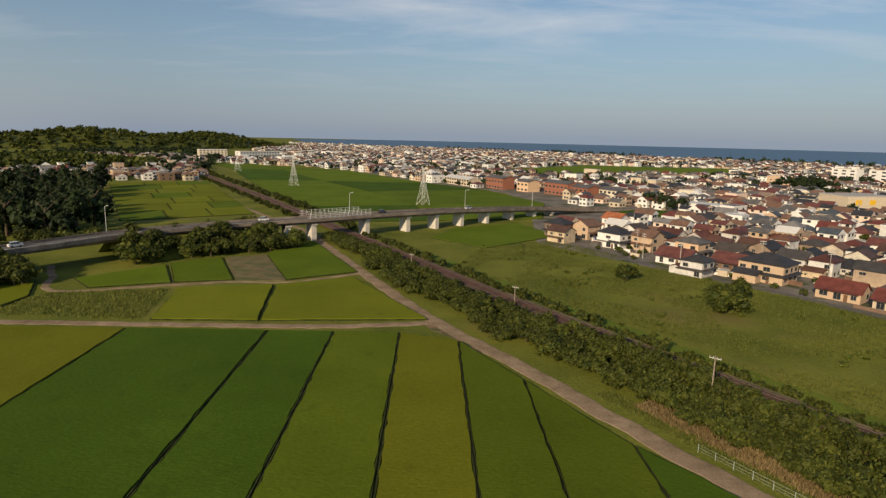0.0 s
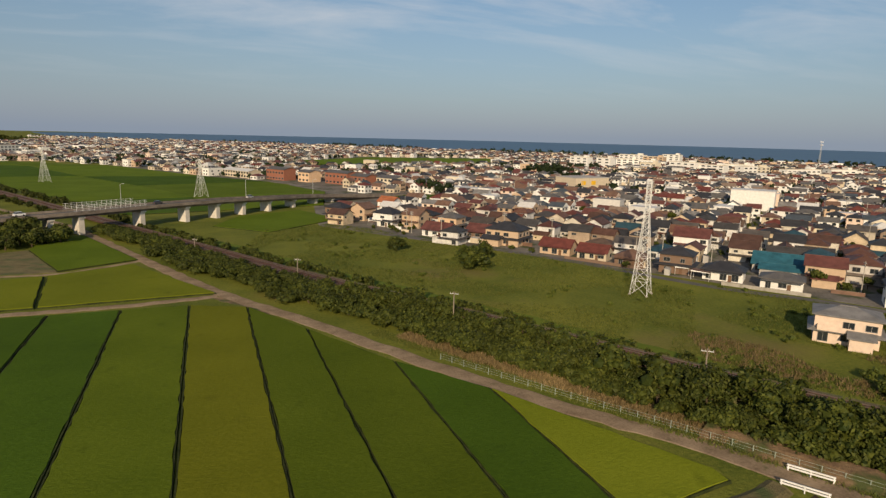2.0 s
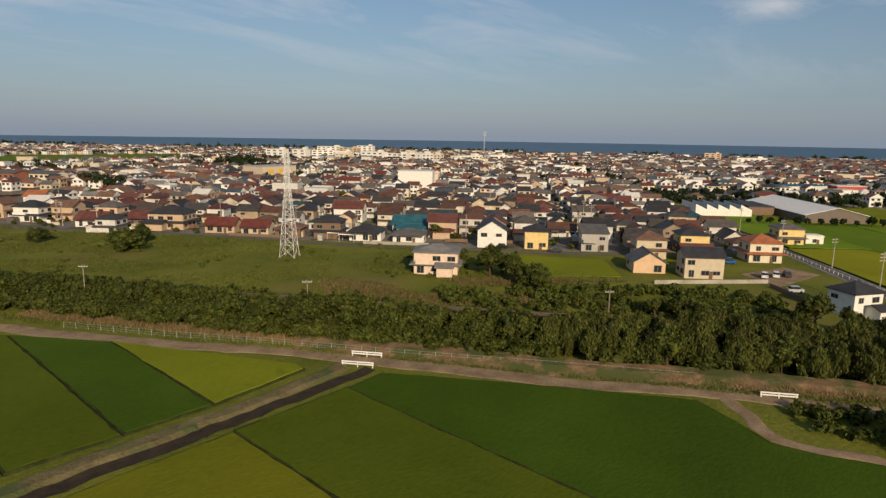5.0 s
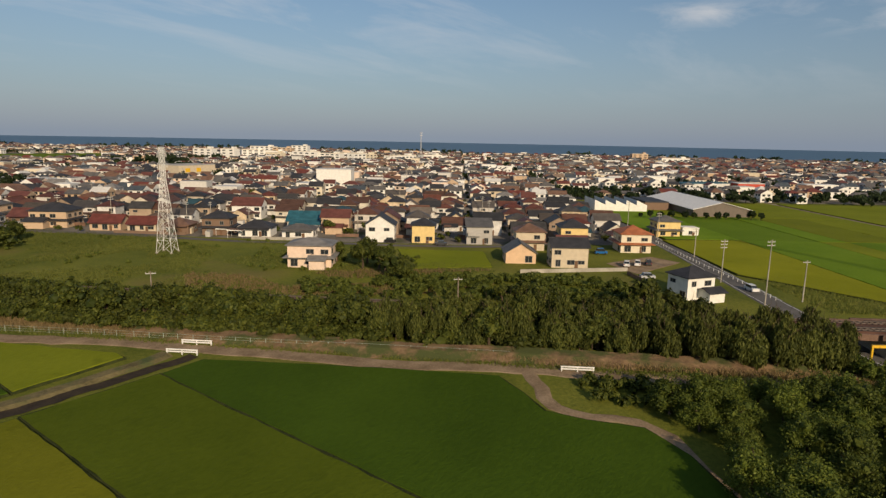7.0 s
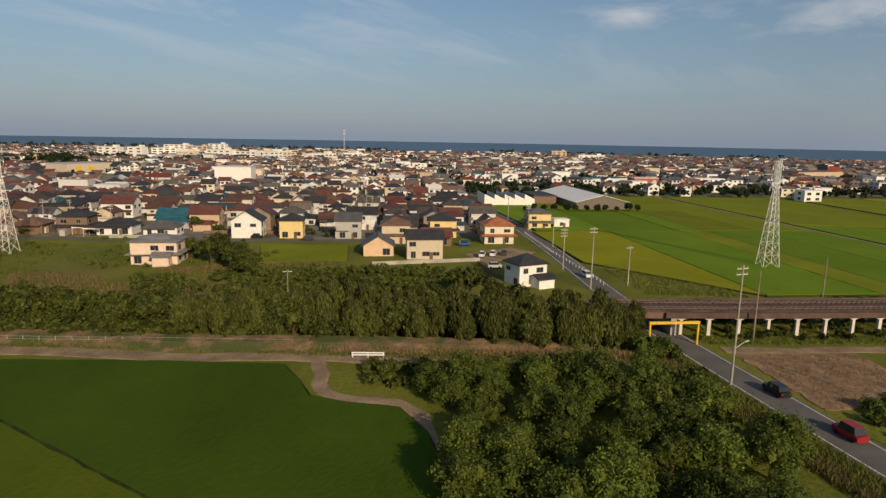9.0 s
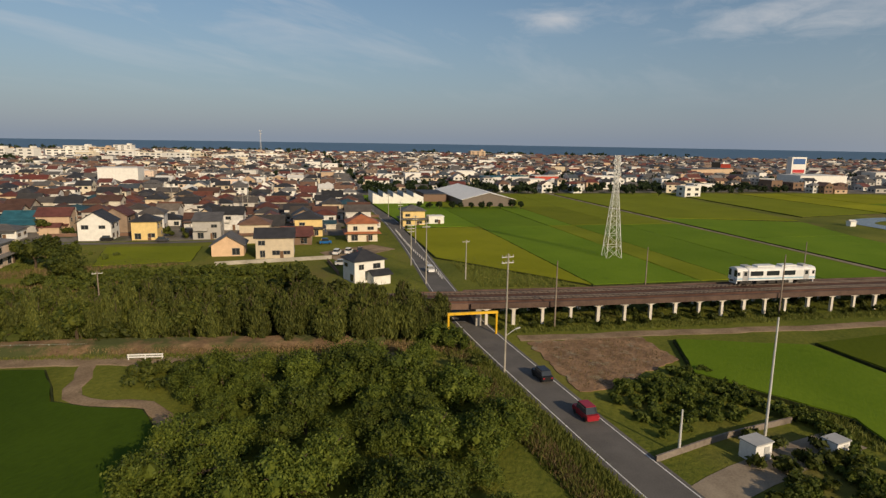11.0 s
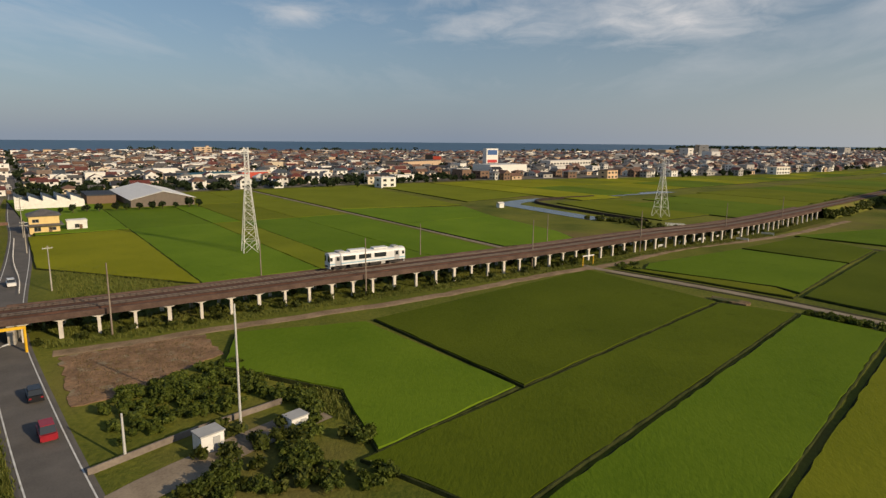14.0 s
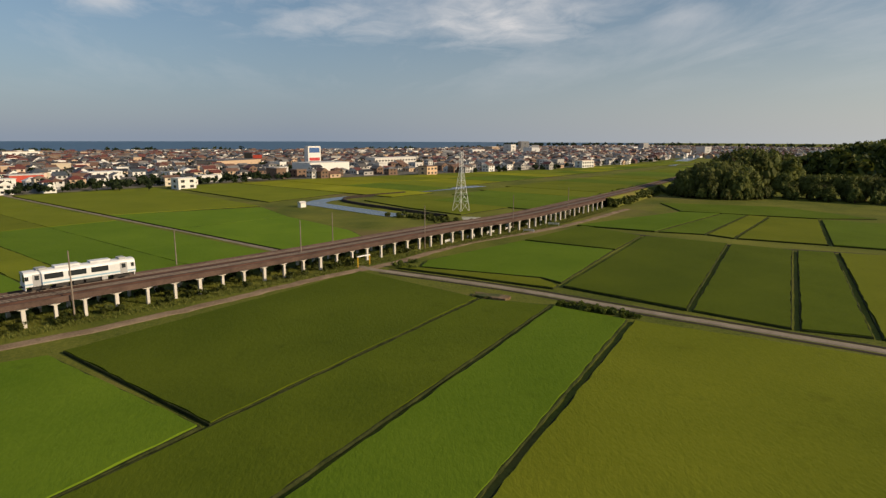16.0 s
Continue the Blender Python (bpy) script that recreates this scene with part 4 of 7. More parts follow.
def house(name, label, w, d, floors=2, roof="gable", wall=None, tiles=None, rise=None, ext=None, porch=True, at=None, turn=0, balcony=False, windows=1.0, seed=1):
    """A two-storey dwelling: walls, tiled roof, windows, door, lower roofs. ext: (w, d, x, y) of a one-storey wing."""
    rnd = random.Random(seed)
    wall, tiles = wall or M_WALL, tiles or M_ROOF
    h = 2.75 * floors + 0.35
    rise = rise if rise is not None else d * 0.3
    ob = thing(name, label, "house")
    bm = bmesh.new()
    wall_body(bm, w, d, h, rise if roof == "gable" else 0)
    part("wall", bm, wall, ob)
    bm = bmesh.new()
    if roof == "gable":
        gable(bm, w, d, h, rise)
    elif roof == "hip":
        hip(bm, w, d, h, rise)
    elif roof == "mono":
        a = math.degrees(math.atan2(rise, d))
        box(bm, (0, 0, h + rise / 2 + 0.1), (w + 0.8, d + 1.0, 0.2), tilt=(a, 0))
    else:
        box(bm, (0, 0, h + 0.15), (w + 0.3, d + 0.3, 0.3))
        box(bm, (0, 0, h + 0.34), (w - 0.4, d - 0.4, 0.08))
    part("roof", bm, tiles, ob)
    if roof == "mono":
        bm = bmesh.new()
        for s in (1, -1):
            v = [bm.verts.new((s * w / 2, -d / 2, h)), bm.verts.new((s * w / 2, d / 2, h)), bm.verts.new((s * w / 2, d / 2, h + rise))]
            bm.faces.new(v)
        bm.faces.new([bm.verts.new(p) for p in ((-w / 2, d / 2, h), (w / 2, d / 2, h), (w / 2, d / 2, h + rise), (-w / 2, d / 2, h + rise))])
        part("gable_wall", bm, wall, ob)
    for fl in range(floors):
        z = 1.55 + 2.75 * fl
        for face, length, off in ((180, w, d / 2), (0, w, d / 2), (90, d, w / 2), (-90, d, w / 2)):
            n = max(1, int(length / 3.2 * windows))
            for k in range(n):
                s = (k + 0.5) / n * length - length / 2 + rnd.uniform(-0.3, 0.3)
                tall = fl == 0 and rnd.random() < 0.35
                c, sn = math.cos(radians(face)), math.sin(radians(face))
                x, y = c * s - sn * off, sn * s + c * off
                if rnd.random() < (0.72 if at else 0.42):
                    window(ob, x, y, z - (0.25 if tall else 0), face, rnd.choice((1.2, 1.7, 1.9)), 1.75 if tall else rnd.choice((0.9, 1.15, 1.25)))
    bm = bmesh.new()
    box(bm, (w * 0.18, -d / 2 - 0.03, 1.0), (0.95, 0.08, 2.0))
    part("door", bm, M_DOOR, ob)
    if porch:
        bm = bmesh.new()
        if floors == 2 and roof == "hip":
            skirt(bm, w, d, 3.0)
        else:
            box(bm, (0.0, -d / 2 - 0.65, 2.95), (w * 0.96, 1.5, 0.14), tilt=(14, 0))
        part("lower_roof", bm, tiles, ob)
    if ext:
        ew, ed, ex, ey = ext
        bm = bmesh.new()
        wall_body(bm, ew, ed, 2.7, ed * 0.18, ex, ey)
        part("wing_wall", bm, wall, ob)
        bm = bmesh.new()
        gable(bm, ew, ed, 2.7, ed * 0.2)
        o = part("wing_roof", bm, tiles, ob)
        o.matrix_basis = pose(ex, ey, 0)
    if balcony:
        bm = bmesh.new()
        box(bm, (-w * 0.2, -d / 2 - 0.6, 2.95), (w * 0.5, 1.2, 0.14))
        for s in (-1, 1):
            box(bm, (-w * 0.2 + s * w * 0.25, -d / 2 - 0.6, 3.45), (0.08, 1.2, 1.0))
        box(bm, (-w * 0.2, -d / 2 - 1.18, 3.45), (w * 0.5, 0.08, 1.0))
        part("balcony", bm, wall, ob)
    if at:
        ob.matrix_basis = pose(at[0], at[1], 0, 0, 0, turn)
    return ob


C_WHITE, C_CREAM, C_YELLOW, C_PEACH = plain("white render", (0.78, 0.76, 0.71), 0.9), plain("cream render", (0.7, 0.62, 0.48), 0.9), plain("yellow render", (0.74, 0.55, 0.24), 0.9), plain("peach render", (0.68, 0.47, 0.3), 0.9)
C_BEIGE, C_GREY, C_BROWN, C_TAN = plain("beige render", (0.58, 0.49, 0.36), 0.9), plain("grey render", (0.42, 0.4, 0.37), 0.9), plain("brown boards", (0.2, 0.13, 0.09), 0.9), plain("tan render", (0.55, 0.4, 0.27), 0.9)
C_PINK = plain("pinkish cream render", (0.74, 0.58, 0.46), 0.9)
C_PALE, T_REDWALL = plain("pale grey render", (0.62, 0.6, 0.56), 0.9), plain("red frontage", (0.5, 0.07, 0.04), 0.6)
C_BRICK = plain("orange brick", (0.3, 0.12, 0.075), 0.9)


def tiles(name, c):
    return surface(name, tuple(0.6 * v for v in c), tuple(1.15 * v for v in c), 0.5, 6.0, 0.6, 0.35, 7.0)


T_BLACK, T_GREY, T_RED, T_DARKRED = tiles("black tiles", (0.045, 0.045, 0.05)), tiles("grey tiles", (0.13, 0.122, 0.115)), tiles("red metal roof", (0.16, 0.048, 0.036)), tiles("dark red tiles", (0.15, 0.058, 0.047))
T_ORANGE, T_TEAL, T_BROWN, T_BLUE = tiles("orange tiles", (0.4, 0.14, 0.06)), tiles("teal metal roof", (0.03, 0.12, 0.16)), tiles("brown tiles", (0.19, 0.11, 0.075)), tiles("blue metal roof", (0.03, 0.09, 0.22))

T_SLATE = tiles("blue-grey tiles", (0.075, 0.09, 0.105))
T_STONE = tiles("light grey tiles", (0.22, 0.21, 0.2))
T_SAND = tiles("weathered sandy tiles", (0.26, 0.19, 0.14))
GRID = math.degrees(math.atan2(-0.79, 0.613))     # turn of a house whose front looks inland



taken = [(338, 548, 20), (305, 382, 20), (296, 366, 10), (316, 400, 10)]       # plan discs that are built on


def placed(x, y, r, *args, turn=0, **kw):
    taken.append((x, y, r))
    return house(*args, at=(x, y), turn=GRID + turn, **kw)


placed(123, 62, 9, "house", "pinkish cream two-storey house with a low grey hipped roof", 11.5, 8.5, 2, "hip", C_PINK, T_STONE, 1.6, (4.0, 3.5, 2.5, -5.6), seed=1, balcony=True)
placed(165, 76, 7, "house", "white gabled two-storey house with a black roof", 8.5, 9.5, 2, "gable", C_WHITE, T_BLACK, 3.0, turn=90, porch=False, seed=2)
placed(173, 64, 6, "house", "yellow two-storey house with a dark hipped roof", 7.5, 7.5, 2, "hip", C_YELLOW, T_BLACK, 2.2, seed=3, porch=False)
placed(184, 49, 6.5, "house", "grey modern house with a single-pitch roof", 8.5, 8, 2, "mono", C_GREY, T_GREY, 1.8, seed=4, porch=False, balcony=True)
placed(166.5, 23, 7, "house", "small peach gabled house with a grey roof", 9, 8.5, 1, "gable", C_PEACH, T_GREY, 2.6, turn=90, seed=5, porch=False)
placed(170, 9.5, 6.5, "house", "beige two-storey house with a dark grey roof", 10, 7.5, 2, "gable", C_BEIGE, T_BLACK, 1.9, seed=6, porch=False)
placed(206, 4.5, 7.5, "house", "cream house with an orange tiled roof", 9.5, 9, 2, "hip", C_CREAM, T_ORANGE, 2.4, seed=7)
placed(157.3, -27.5, 7, "house", "white two-storey house with black hipped roofs", 8.2, 7, 2, "hip", C_WHITE, T_BLACK, 2.4, (4.6, 4, 1.6, -5.2), turn=20, seed=8, porch=False).scale = (0.92, 0.92, 0.86)
placed(245, 6.5, 6, "house", "yellow-brown house with a grey gabled roof", 8.5, 8, 2, "hip", C_YELLOW, T_GREY, 2.0, seed=9)
placed(252, 0, 5, "storage_shed", "white flat-roofed shed at the field edge", 6, 5, 1, "flat", C_WHITE, C_WHITE, seed=10, porch=False, windows=0.4)
placed(57, 262, 7, "house", "brown single-gabled house with a dark roof", 10, 8, 2, "hip", C_BROWN, T_BLACK, 2.4, seed=11)
placed(68, 259, 6, "house", "tan two-storey house with a grey-brown roof", 8.5, 8, 2, "gable", C_TAN, T_BROWN, 2.2, turn=90, seed=12)
placed(74, 238, 7, "house", "white two-storey house with a black tiled roof", 10.5, 8, 2, "hip", C_WHITE, T_BLACK, 2.4, seed=13, balcony=True)
placed(88, 284, 6, "house", "white house with an orange roof", 9.5, 8, 2, "gable", C_WHITE, T_ORANGE, 2.2, seed=14)
placed(85, 232, 6, "house", "tan wooden house with a brown roof", 9, 8, 2, "gable", C_TAN, T_BROWN, 2.0, seed=15)
placed(87, 207, 7.5, "house", "low white house with a red-brown roof", 12, 8, 1, "gable", C_WHITE, T_DARKRED, 2.4, seed=16)
placed(106, 184, 8.5, "house", "large brown two-storey house with a dark hipped roof", 13.5, 10.5, 2, "hip", C_TAN, T_BLACK, 2.8, (7, 5, -3, -6.5), seed=17)
placed(115, 162, 6.5, "house", "low house with a bright red metal roof", 11, 7, 1, "gable", C_TAN, T_RED, 2.2, seed=18)
placed(122, 150, 6, "house", "low house with a red metal roof and fence", 10, 7, 1, "gable", C_BEIGE, T_RED, 2.0, seed=19)
placed(128, 138, 6, "house", "dark wooden house with a brown roof", 9, 8, 1, "hip", C_BROWN, T_BROWN, 2.2, seed=20)
placed(168, 154, 8, "house", "tall white house with a dark red roof", 12, 9, 2, "gable", C_WHITE, T_DARKRED, 2.6, seed=21)
placed(143, 114, 6.5, "house", "white single-storey house with a black hipped roof", 11, 8, 1, "hip", C_WHITE, T_BLACK, 2.2, seed=22)
placed(150, 100, 6.5, "house", "white bungalow with a flat dark roof", 10.5, 7.5, 1, "hip", C_WHITE, T_GREY, 1.6, seed=23)
placed(169, 115.6, 8, "workshop", "long workshop with a teal metal roof", 17, 10.5, 1, "gable", C_GREY, T_TEAL, 2.9, (12, 6, 0, -8), seed=24, porch=False)
placed(168, 101, 6.5, "house", "house with red-brown tiled roofs", 10, 8, 2, "gable", C_TAN, T_DARKRED, 2.2, (6, 4, 0, -5.8), seed=25)
placed(190, 18, 6, "house", "low brown house with a dark red roof", 9, 7.5, 1, "gable", C_BROWN, T_DARKRED, 2.0, seed=26)
placed(186, 31, 6, "house", "house with a brown tiled hipped roof", 9, 8, 2, "hip", C_BEIGE, T_BROWN, 2.2, seed=27)
placed(205, 25, 6.5, "house", "yellow house with a dark hipped roof", 9, 8, 2, "hip", C_YELLOW, T_BLACK, 2.4, seed=28)
placed(136, 126, 6, "house", "dark house with a black tiled roof", 9.5, 8, 2, "hip", C_BROWN, T_BLACK, 2.3, seed=29)
placed(97, 219, 6, "house", "orange-beige house with a grey roof", 9, 8, 2, "hip", C_PEACH, T_GREY, 2.2, seed=30)
placed(102, 199, 6, "house", "dark red roofed wooden house", 10, 8, 1, "gable", C_BROWN, T_DARKRED, 2.4, seed=31)

# large buildings


def hall(name, label, category, x, y, w, d, h, wall, roof_m, turn=0, teeth=0, rise=0.0, storeys=1, bay=4.0, tank=False):
    ob = thing(name, label, category, (x, y, 0), GRID + turn)
    taken.append((x, y, max(w, d) * 0.55))
    bm = bmesh.new()
    wall_body(bm, w, d, h, 0)
    part("wall", bm, wall, ob)
    bm = bmesh.new()
    if teeth:
        step = w / teeth
        for k in range(teeth):
            x0 = -w / 2 + k * step
            v = [(x0, h), (x0 + step, h), (x0, h + 2.4)]
            a, b = [bm.verts.new((p, -d / 2, q)) for p, q in v], [bm.verts.new((p, d / 2, q)) for p, q in v]
            bm.faces.new(a).material_index = 1
            bm.faces.new(b[::-1]).material_index = 1
            for i in range(3):
                bm.faces.new((a[i], a[i - 1], b[i - 1], b[i])).material_index = int(i == 0)
        bmesh.ops.recalc_face_normals(bm, faces=bm.faces[:])
    elif rise:
        gable(bm, w, d, h, rise, 0.6)
    else:
        box(bm, (0, 0, h + 0.25), (w + 0.3, d + 0.3, 0.5))
    part("roof", bm, [roof_m, wall], ob)
    if rise:
        for s in (1, -1):
            bm = bmesh.new()
            v = [bm.verts.new((s * w / 2, -d / 2, h)), bm.verts.new((s * w / 2, d / 2, h)), bm.verts.new((s * w / 2, 0, h + rise))]
            bm.faces.new(v)
            part("gable_wall", bm, wall, ob)
    if tank:
        bm = bmesh.new()
        box(bm, (w * 0.3, 0, h + 1.5), (w * 0.16, d * 0.6, 2.8))
        part("stair_head", bm, wall, ob)
    n = int(w / bay)
    for fl in range(storeys):
        for k in range(n):
            window(ob, (k + 0.5) / n * w - w / 2, -d / 2, 1.7 + fl * h / storeys, 180, bay * 0.55, 1.4)
        for k in range(max(1, int(d / 9))):
            window(ob, -w / 2, (k + 0.5) / max(1, int(d / 9)) * d - d / 2, 1.7 + fl * h / storeys, 90, 2.2, 1.3)
    return ob


T_PALE = plain("pale sheet roof", (0.66, 0.64, 0.6), 0.5)
T_WHITE, C_SHEET = plain("white sheet roof", (0.86, 0.84, 0.79), 0.5), plain("weathered sheet wall", (0.17, 0.14, 0.115), 0.8)
hall("warehouse", "wide warehouse under a white low-pitched metal roof", "warehouse", 347, 24, 64, 27, 3.8, C_SHEET, T_WHITE, 90, rise=3.3, storeys=0)
hall("open_shed", "open shed with a dark flat roof beside the warehouse", "shed", 338, 45, 26, 12, 4.2, C_BROWN, T_BLACK, 90, storeys=0)
hall("factory", "white saw-tooth roofed factory beside the road", "factory", 317, 55, 26, 22, 3.6, C_WHITE, T_SLATE, 0, teeth=5, storeys=0)
hall("white_hall", "large white hall amid houses", "hall", 312, 258, 24, 16, 11.5, C_WHITE, T_PALE, 0, storeys=0)
hall("supermarket", "beige supermarket with a flat roof and yellow panels", "shop", 278, 392, 34, 24, 10, C_BEIGE, C_GREY, 60, storeys=0)
hall("long_shed", "white flat-roofed shed behind houses", "shed", 168, 370, 26, 12, 4.5, C_WHITE, T_PALE, 0, storeys=1)
for k, (bx, by, bw, bd, bh, bt, cm) in enumerate(((487, 708, 30, 12, 14.5, -17, C_WHITE), (502, 672, 22, 12, 15, -17, C_WHITE), (555, 697, 32, 13, 13, 28, C_WHITE), (580, 676, 26, 12, 9, -20, C_CREAM), (600, 632, 38, 13, 12, -20, C_WHITE),
                                                  (618, 603, 40, 13, 10, -20, C_WHITE), (606, 536, 26, 12, 12, 60, C_WHITE), (640, 548, 30, 12, 10, 65, C_CREAM), (690, 531, 58, 12, 8.5, 52, C_WHITE), (745, 520, 36, 14, 9, 40, C_WHITE),
                                                  (702, 870, 46, 14, 14, -10, C_WHITE), (694, 804, 34, 14, 13, -10, C_TAN), (752, 828, 30, 14, 16, -10, C_WHITE), (640, 760, 40, 14, 9, 0, C_WHITE), (700, 640, 44, 14, 9, 10, C_WHITE),
                                                  (1095, 325, 28, 15, 13.5, 0, C_TAN), (1050, 250, 46, 16, 9, 0, C_WHITE))):
    hall("apartment_block", "multi-storey apartment block with a flat roof near the sea" if bx > 780 else "white multi-storey apartment block amid houses", "apartment block", bx, by, bw, bd, bh, cm, C_CREAM, bt, storeys=max(2, int(bh / 3.2)), bay=8.0, tank=True)
for k, (bx, by, bw, bh, cm) in enumerate(((28, 540, 40, 6, C_BEIGE), (58, 508, 24, 9, C_BRICK), (100, 462, 26, 9, C_BRICK), (112, 446, 22, 7.5, C_BRICK), (132, 432, 20, 7, C_CREAM), (78, 485, 14, 8, C_PEACH))):
    hall("terrace_block", "brick-coloured low block facing the rice field", "building", bx, by, bw, 12, bh, cm, T_GREY if k else T_PALE, -8, rise=1.6, storeys=2)
hall("school", "cream four-storey school building below the wooded hill", "school", -342, 970, 42, 15, 13, C_CREAM, C_WHITE, 82, storeys=4, bay=5)
hall("school_wing", "long white school wing below the wooded hill", "school", -275, 983, 70, 15, 11.5, C_WHITE, C_CREAM, 99, storeys=3, bay=5)
# shops and halls along the far edge of the fields
hall("shopping_centre", "long white store with a tall sign tower", "shop", 640, -165, 46, 26, 8, C_WHITE, T_PALE, 0, storeys=0)
hall("roadside_store", "long white roadside store with a teal roof edge", "shop", 500, 62, 44, 14, 4.8, C_PALE, T_TEAL, 19, storeys=1, bay=6)
hall("red_shop", "low shop with a red frontage at the field edge", "shop", 520, 33, 20, 12, 5.3, T_REDWALL, C_PALE, 0, storeys=0)
hall("white_shop", "low white shop at the field edge", "shop", 474, 29, 16, 10, 5.2, C_WHITE, C_PALE, 10, storeys=1)
hall("clinic", "white modern flat-roofed building at the field edge", "building", 533, -11, 23, 12, 6.2, C_WHITE, C_WHITE, 0, storeys=2)
hall("white_block", "white cube-shaped building at the field edge", "building", 451, -80, 11, 9, 6.2, C_WHITE, C_WHITE, 0, storeys=2)
hall("low_shed", "low white shed behind the fields", "shed", 516, -84, 17, 8, 4.2, C_WHITE, T_PALE, 0, storeys=0)
hall("brown_store", "long brown store with a flat roof", "shop", 714, -76, 68, 24, 8, C_TAN, T_GREY, 20, storeys=0)
hall("grey_school", "long grey two-storey building behind the town edge", "building", 741, -244, 70, 14, 9, C_PALE, C_PALE, 4, storeys=2, bay=5)
hall("orange_block", "orange-beige block at the field edge", "building", 569, -252, 13, 10, 7, C_PEACH, T_BROWN, 0, storeys=2)
hall("white_block", "white building beside the far fields", "building", 672, -443, 20, 10, 7, C_WHITE, C_PINK, -10, storeys=2)
for k, (bx, by, bw, bh) in enumerate(((1223, -543, 24, 18), (1233, -578, 20, 24), (1178, -571, 34, 13), (1439, -649, 26, 23), (1470, -690, 40, 14), (1594, -1051, 22, 18), (1560, -1000, 50, 9), (1144, -874, 44, 11), (1140, -917, 24, 15), (1250, -700, 60, 9), (1320, -820, 46, 10),
                                      (1400, -560, 36, 12), (1180, -460, 50, 9), (1050, -380, 44, 9), (1020, -1080, 40, 9), (960, -1140, 46, 10), (900, -1190, 40, 9))):
    hall("city_block", "pale multi-storey block of the distant city", "apartment block", bx, by, bw, 16, bh, (C_PALE, C_GREY, C_WHITE, C_TAN)[k % 4], C_PALE, 10 + 25 * (k % 3), storeys=max(2, int(bh / 5)), bay=13)

# templates for the streets behind, copied over the town's plots
TEMPLATES = [house("house", "two-storey house with a tiled gabled roof in a dense street", 9.5, 8, 2, "gable", seed=41),
             house("house", "two-storey hipped house with a low wing", 8, 8, 2, "hip", ext=(6.5, 5, -1.0, -6.0), seed=42, porch=False),
             house("house", "low house with a wide gabled roof in a dense street", 11.5, 8.5, 1, "gable", rise=2.9, ext=(5.5, 4.5, -2.5, -5.8), seed=43, porch=False),
             house("house", "two-storey house with a low wing in a dense street", 8.5, 8, 2, "hip", ext=(5, 4.5, 1.5, -5.8), seed=44),
             house("house", "single-storey house with a hipped roof in a dense street", 11, 9, 1, "hip", rise=2.4, seed=45, porch=False),
             house("house", "narrow two-storey house, gable to the street", 10, 7, 2, "gable", seed=46, porch=False, balcony=True)]



def town(x, y):
    """Whether a house may stand there."""
    u, v = 0.79 * x + 0.613 * y, 0.613 * x - 0.79 * y
    if v > 133 and u < np.interp(v, [133, 420, 700, 900, 1400], [340, 332, 264, 260, 330]):      # rice fields
        return False
    edge = np.interp(v, [-175, -150, -118, -88, -20, 5, 30, 60, 80, 100, 133], [198, 192, 186, 183, 178, 176, 174, 176, 170, 170, 176])
    if v > -178 and u < edge:
        return False
    if v <= -178:                                 # north: behind the wide fields
        if u < 300 and v > -430 and x < 120:
            return False
        if x < np.interp(y, [250, 300, 375, 440, 500, 555, 625, 700, 755, 785, 830, 1500], [60, 100, 130, 120, 45, 0, -40, -82, -135, -205, -290, -420]):
            return False
        if inside([(70, 790), (150, 690), (420, 800), (490, 985), (250, 1000)], x, y):
            return False
    if inside([(92, 318), (121, 306), (150, 366), (116, 382)], x, y):
        return False
    cx = np.interp(y, [-2600, -1700, -800, -330, 0, 240, 500, 750, 1000, 1280, 1530, 1770, 2050], [3800, 2620, 1880, 1480, 1390, 1320, 1220, 1100, 960, 740, 510, 280, 20])
    if x > cx or y > 1960:
        return False
    return True


def built(x, y, r):
    return any((x - a) ** 2 + (y - b) ** 2 < (r + c) ** 2 for a, b, c in taken)


near_plots, far_plots = [], []
rnd = random.Random(7)
for iu in range(0, 190):
    for iv in range(-165, 210):
        u, v = 172 + iu * 10.6 + (iu // 2) * 2.0, iv * 10.9 + (iv // 7) * 4.5 + (iu // 8) * 3.0
        if rnd.random() < 0.08:
            continue
        k = 1.3 if v < 140 else 3.4
        u, v = u + rnd.uniform(-1.6, 1.6) * k, v + rnd.uniform(-1.8, 1.8) * k
        x, y = U(u, v)
        if abs(v - 141) < 8 or not town(x, y) or built(x, y, 5.5):
            continue
        if v > 133 and u < 420 and rnd.random() < 0.62:
            continue
        if rnd.random() < (0.0 if u < 420 else 0.12 + 0.2 * (math.sin(u * 0.011) * math.sin(v * 0.013) > 0.35)):
            continue
        if y > 520 and rnd.random() < 0.42:
            continue
        (near_plots if math.hypot(x - 60, y - 20) < 330 else far_plots).append((x, y))
near_plots.sort(key=lambda p: math.hypot(p[0] - 60, p[1] - 20))
far_plots += near_plots[166:]
for k, (x, y) in enumerate(near_plots[:166]):
    src = TEMPLATES[rnd.randrange(6)]
    m = pose(x, y, 0, 0, 0, GRID + rnd.choice((0, 0, 0, 90, 180, -90)) + rnd.uniform(-4, 4))
    if k < 6:
        TEMPLATES[k].matrix_basis = m
    else:
        o = copy_thing(src, m)
        f = rnd.uniform(0.82, 0.98)
        o.scale = (f, f, f * rnd.uniform(0.86, 1.0))
        o["group"] = "houses of the town"
for o in TEMPLATES:
    o["group"] = "houses of the town"


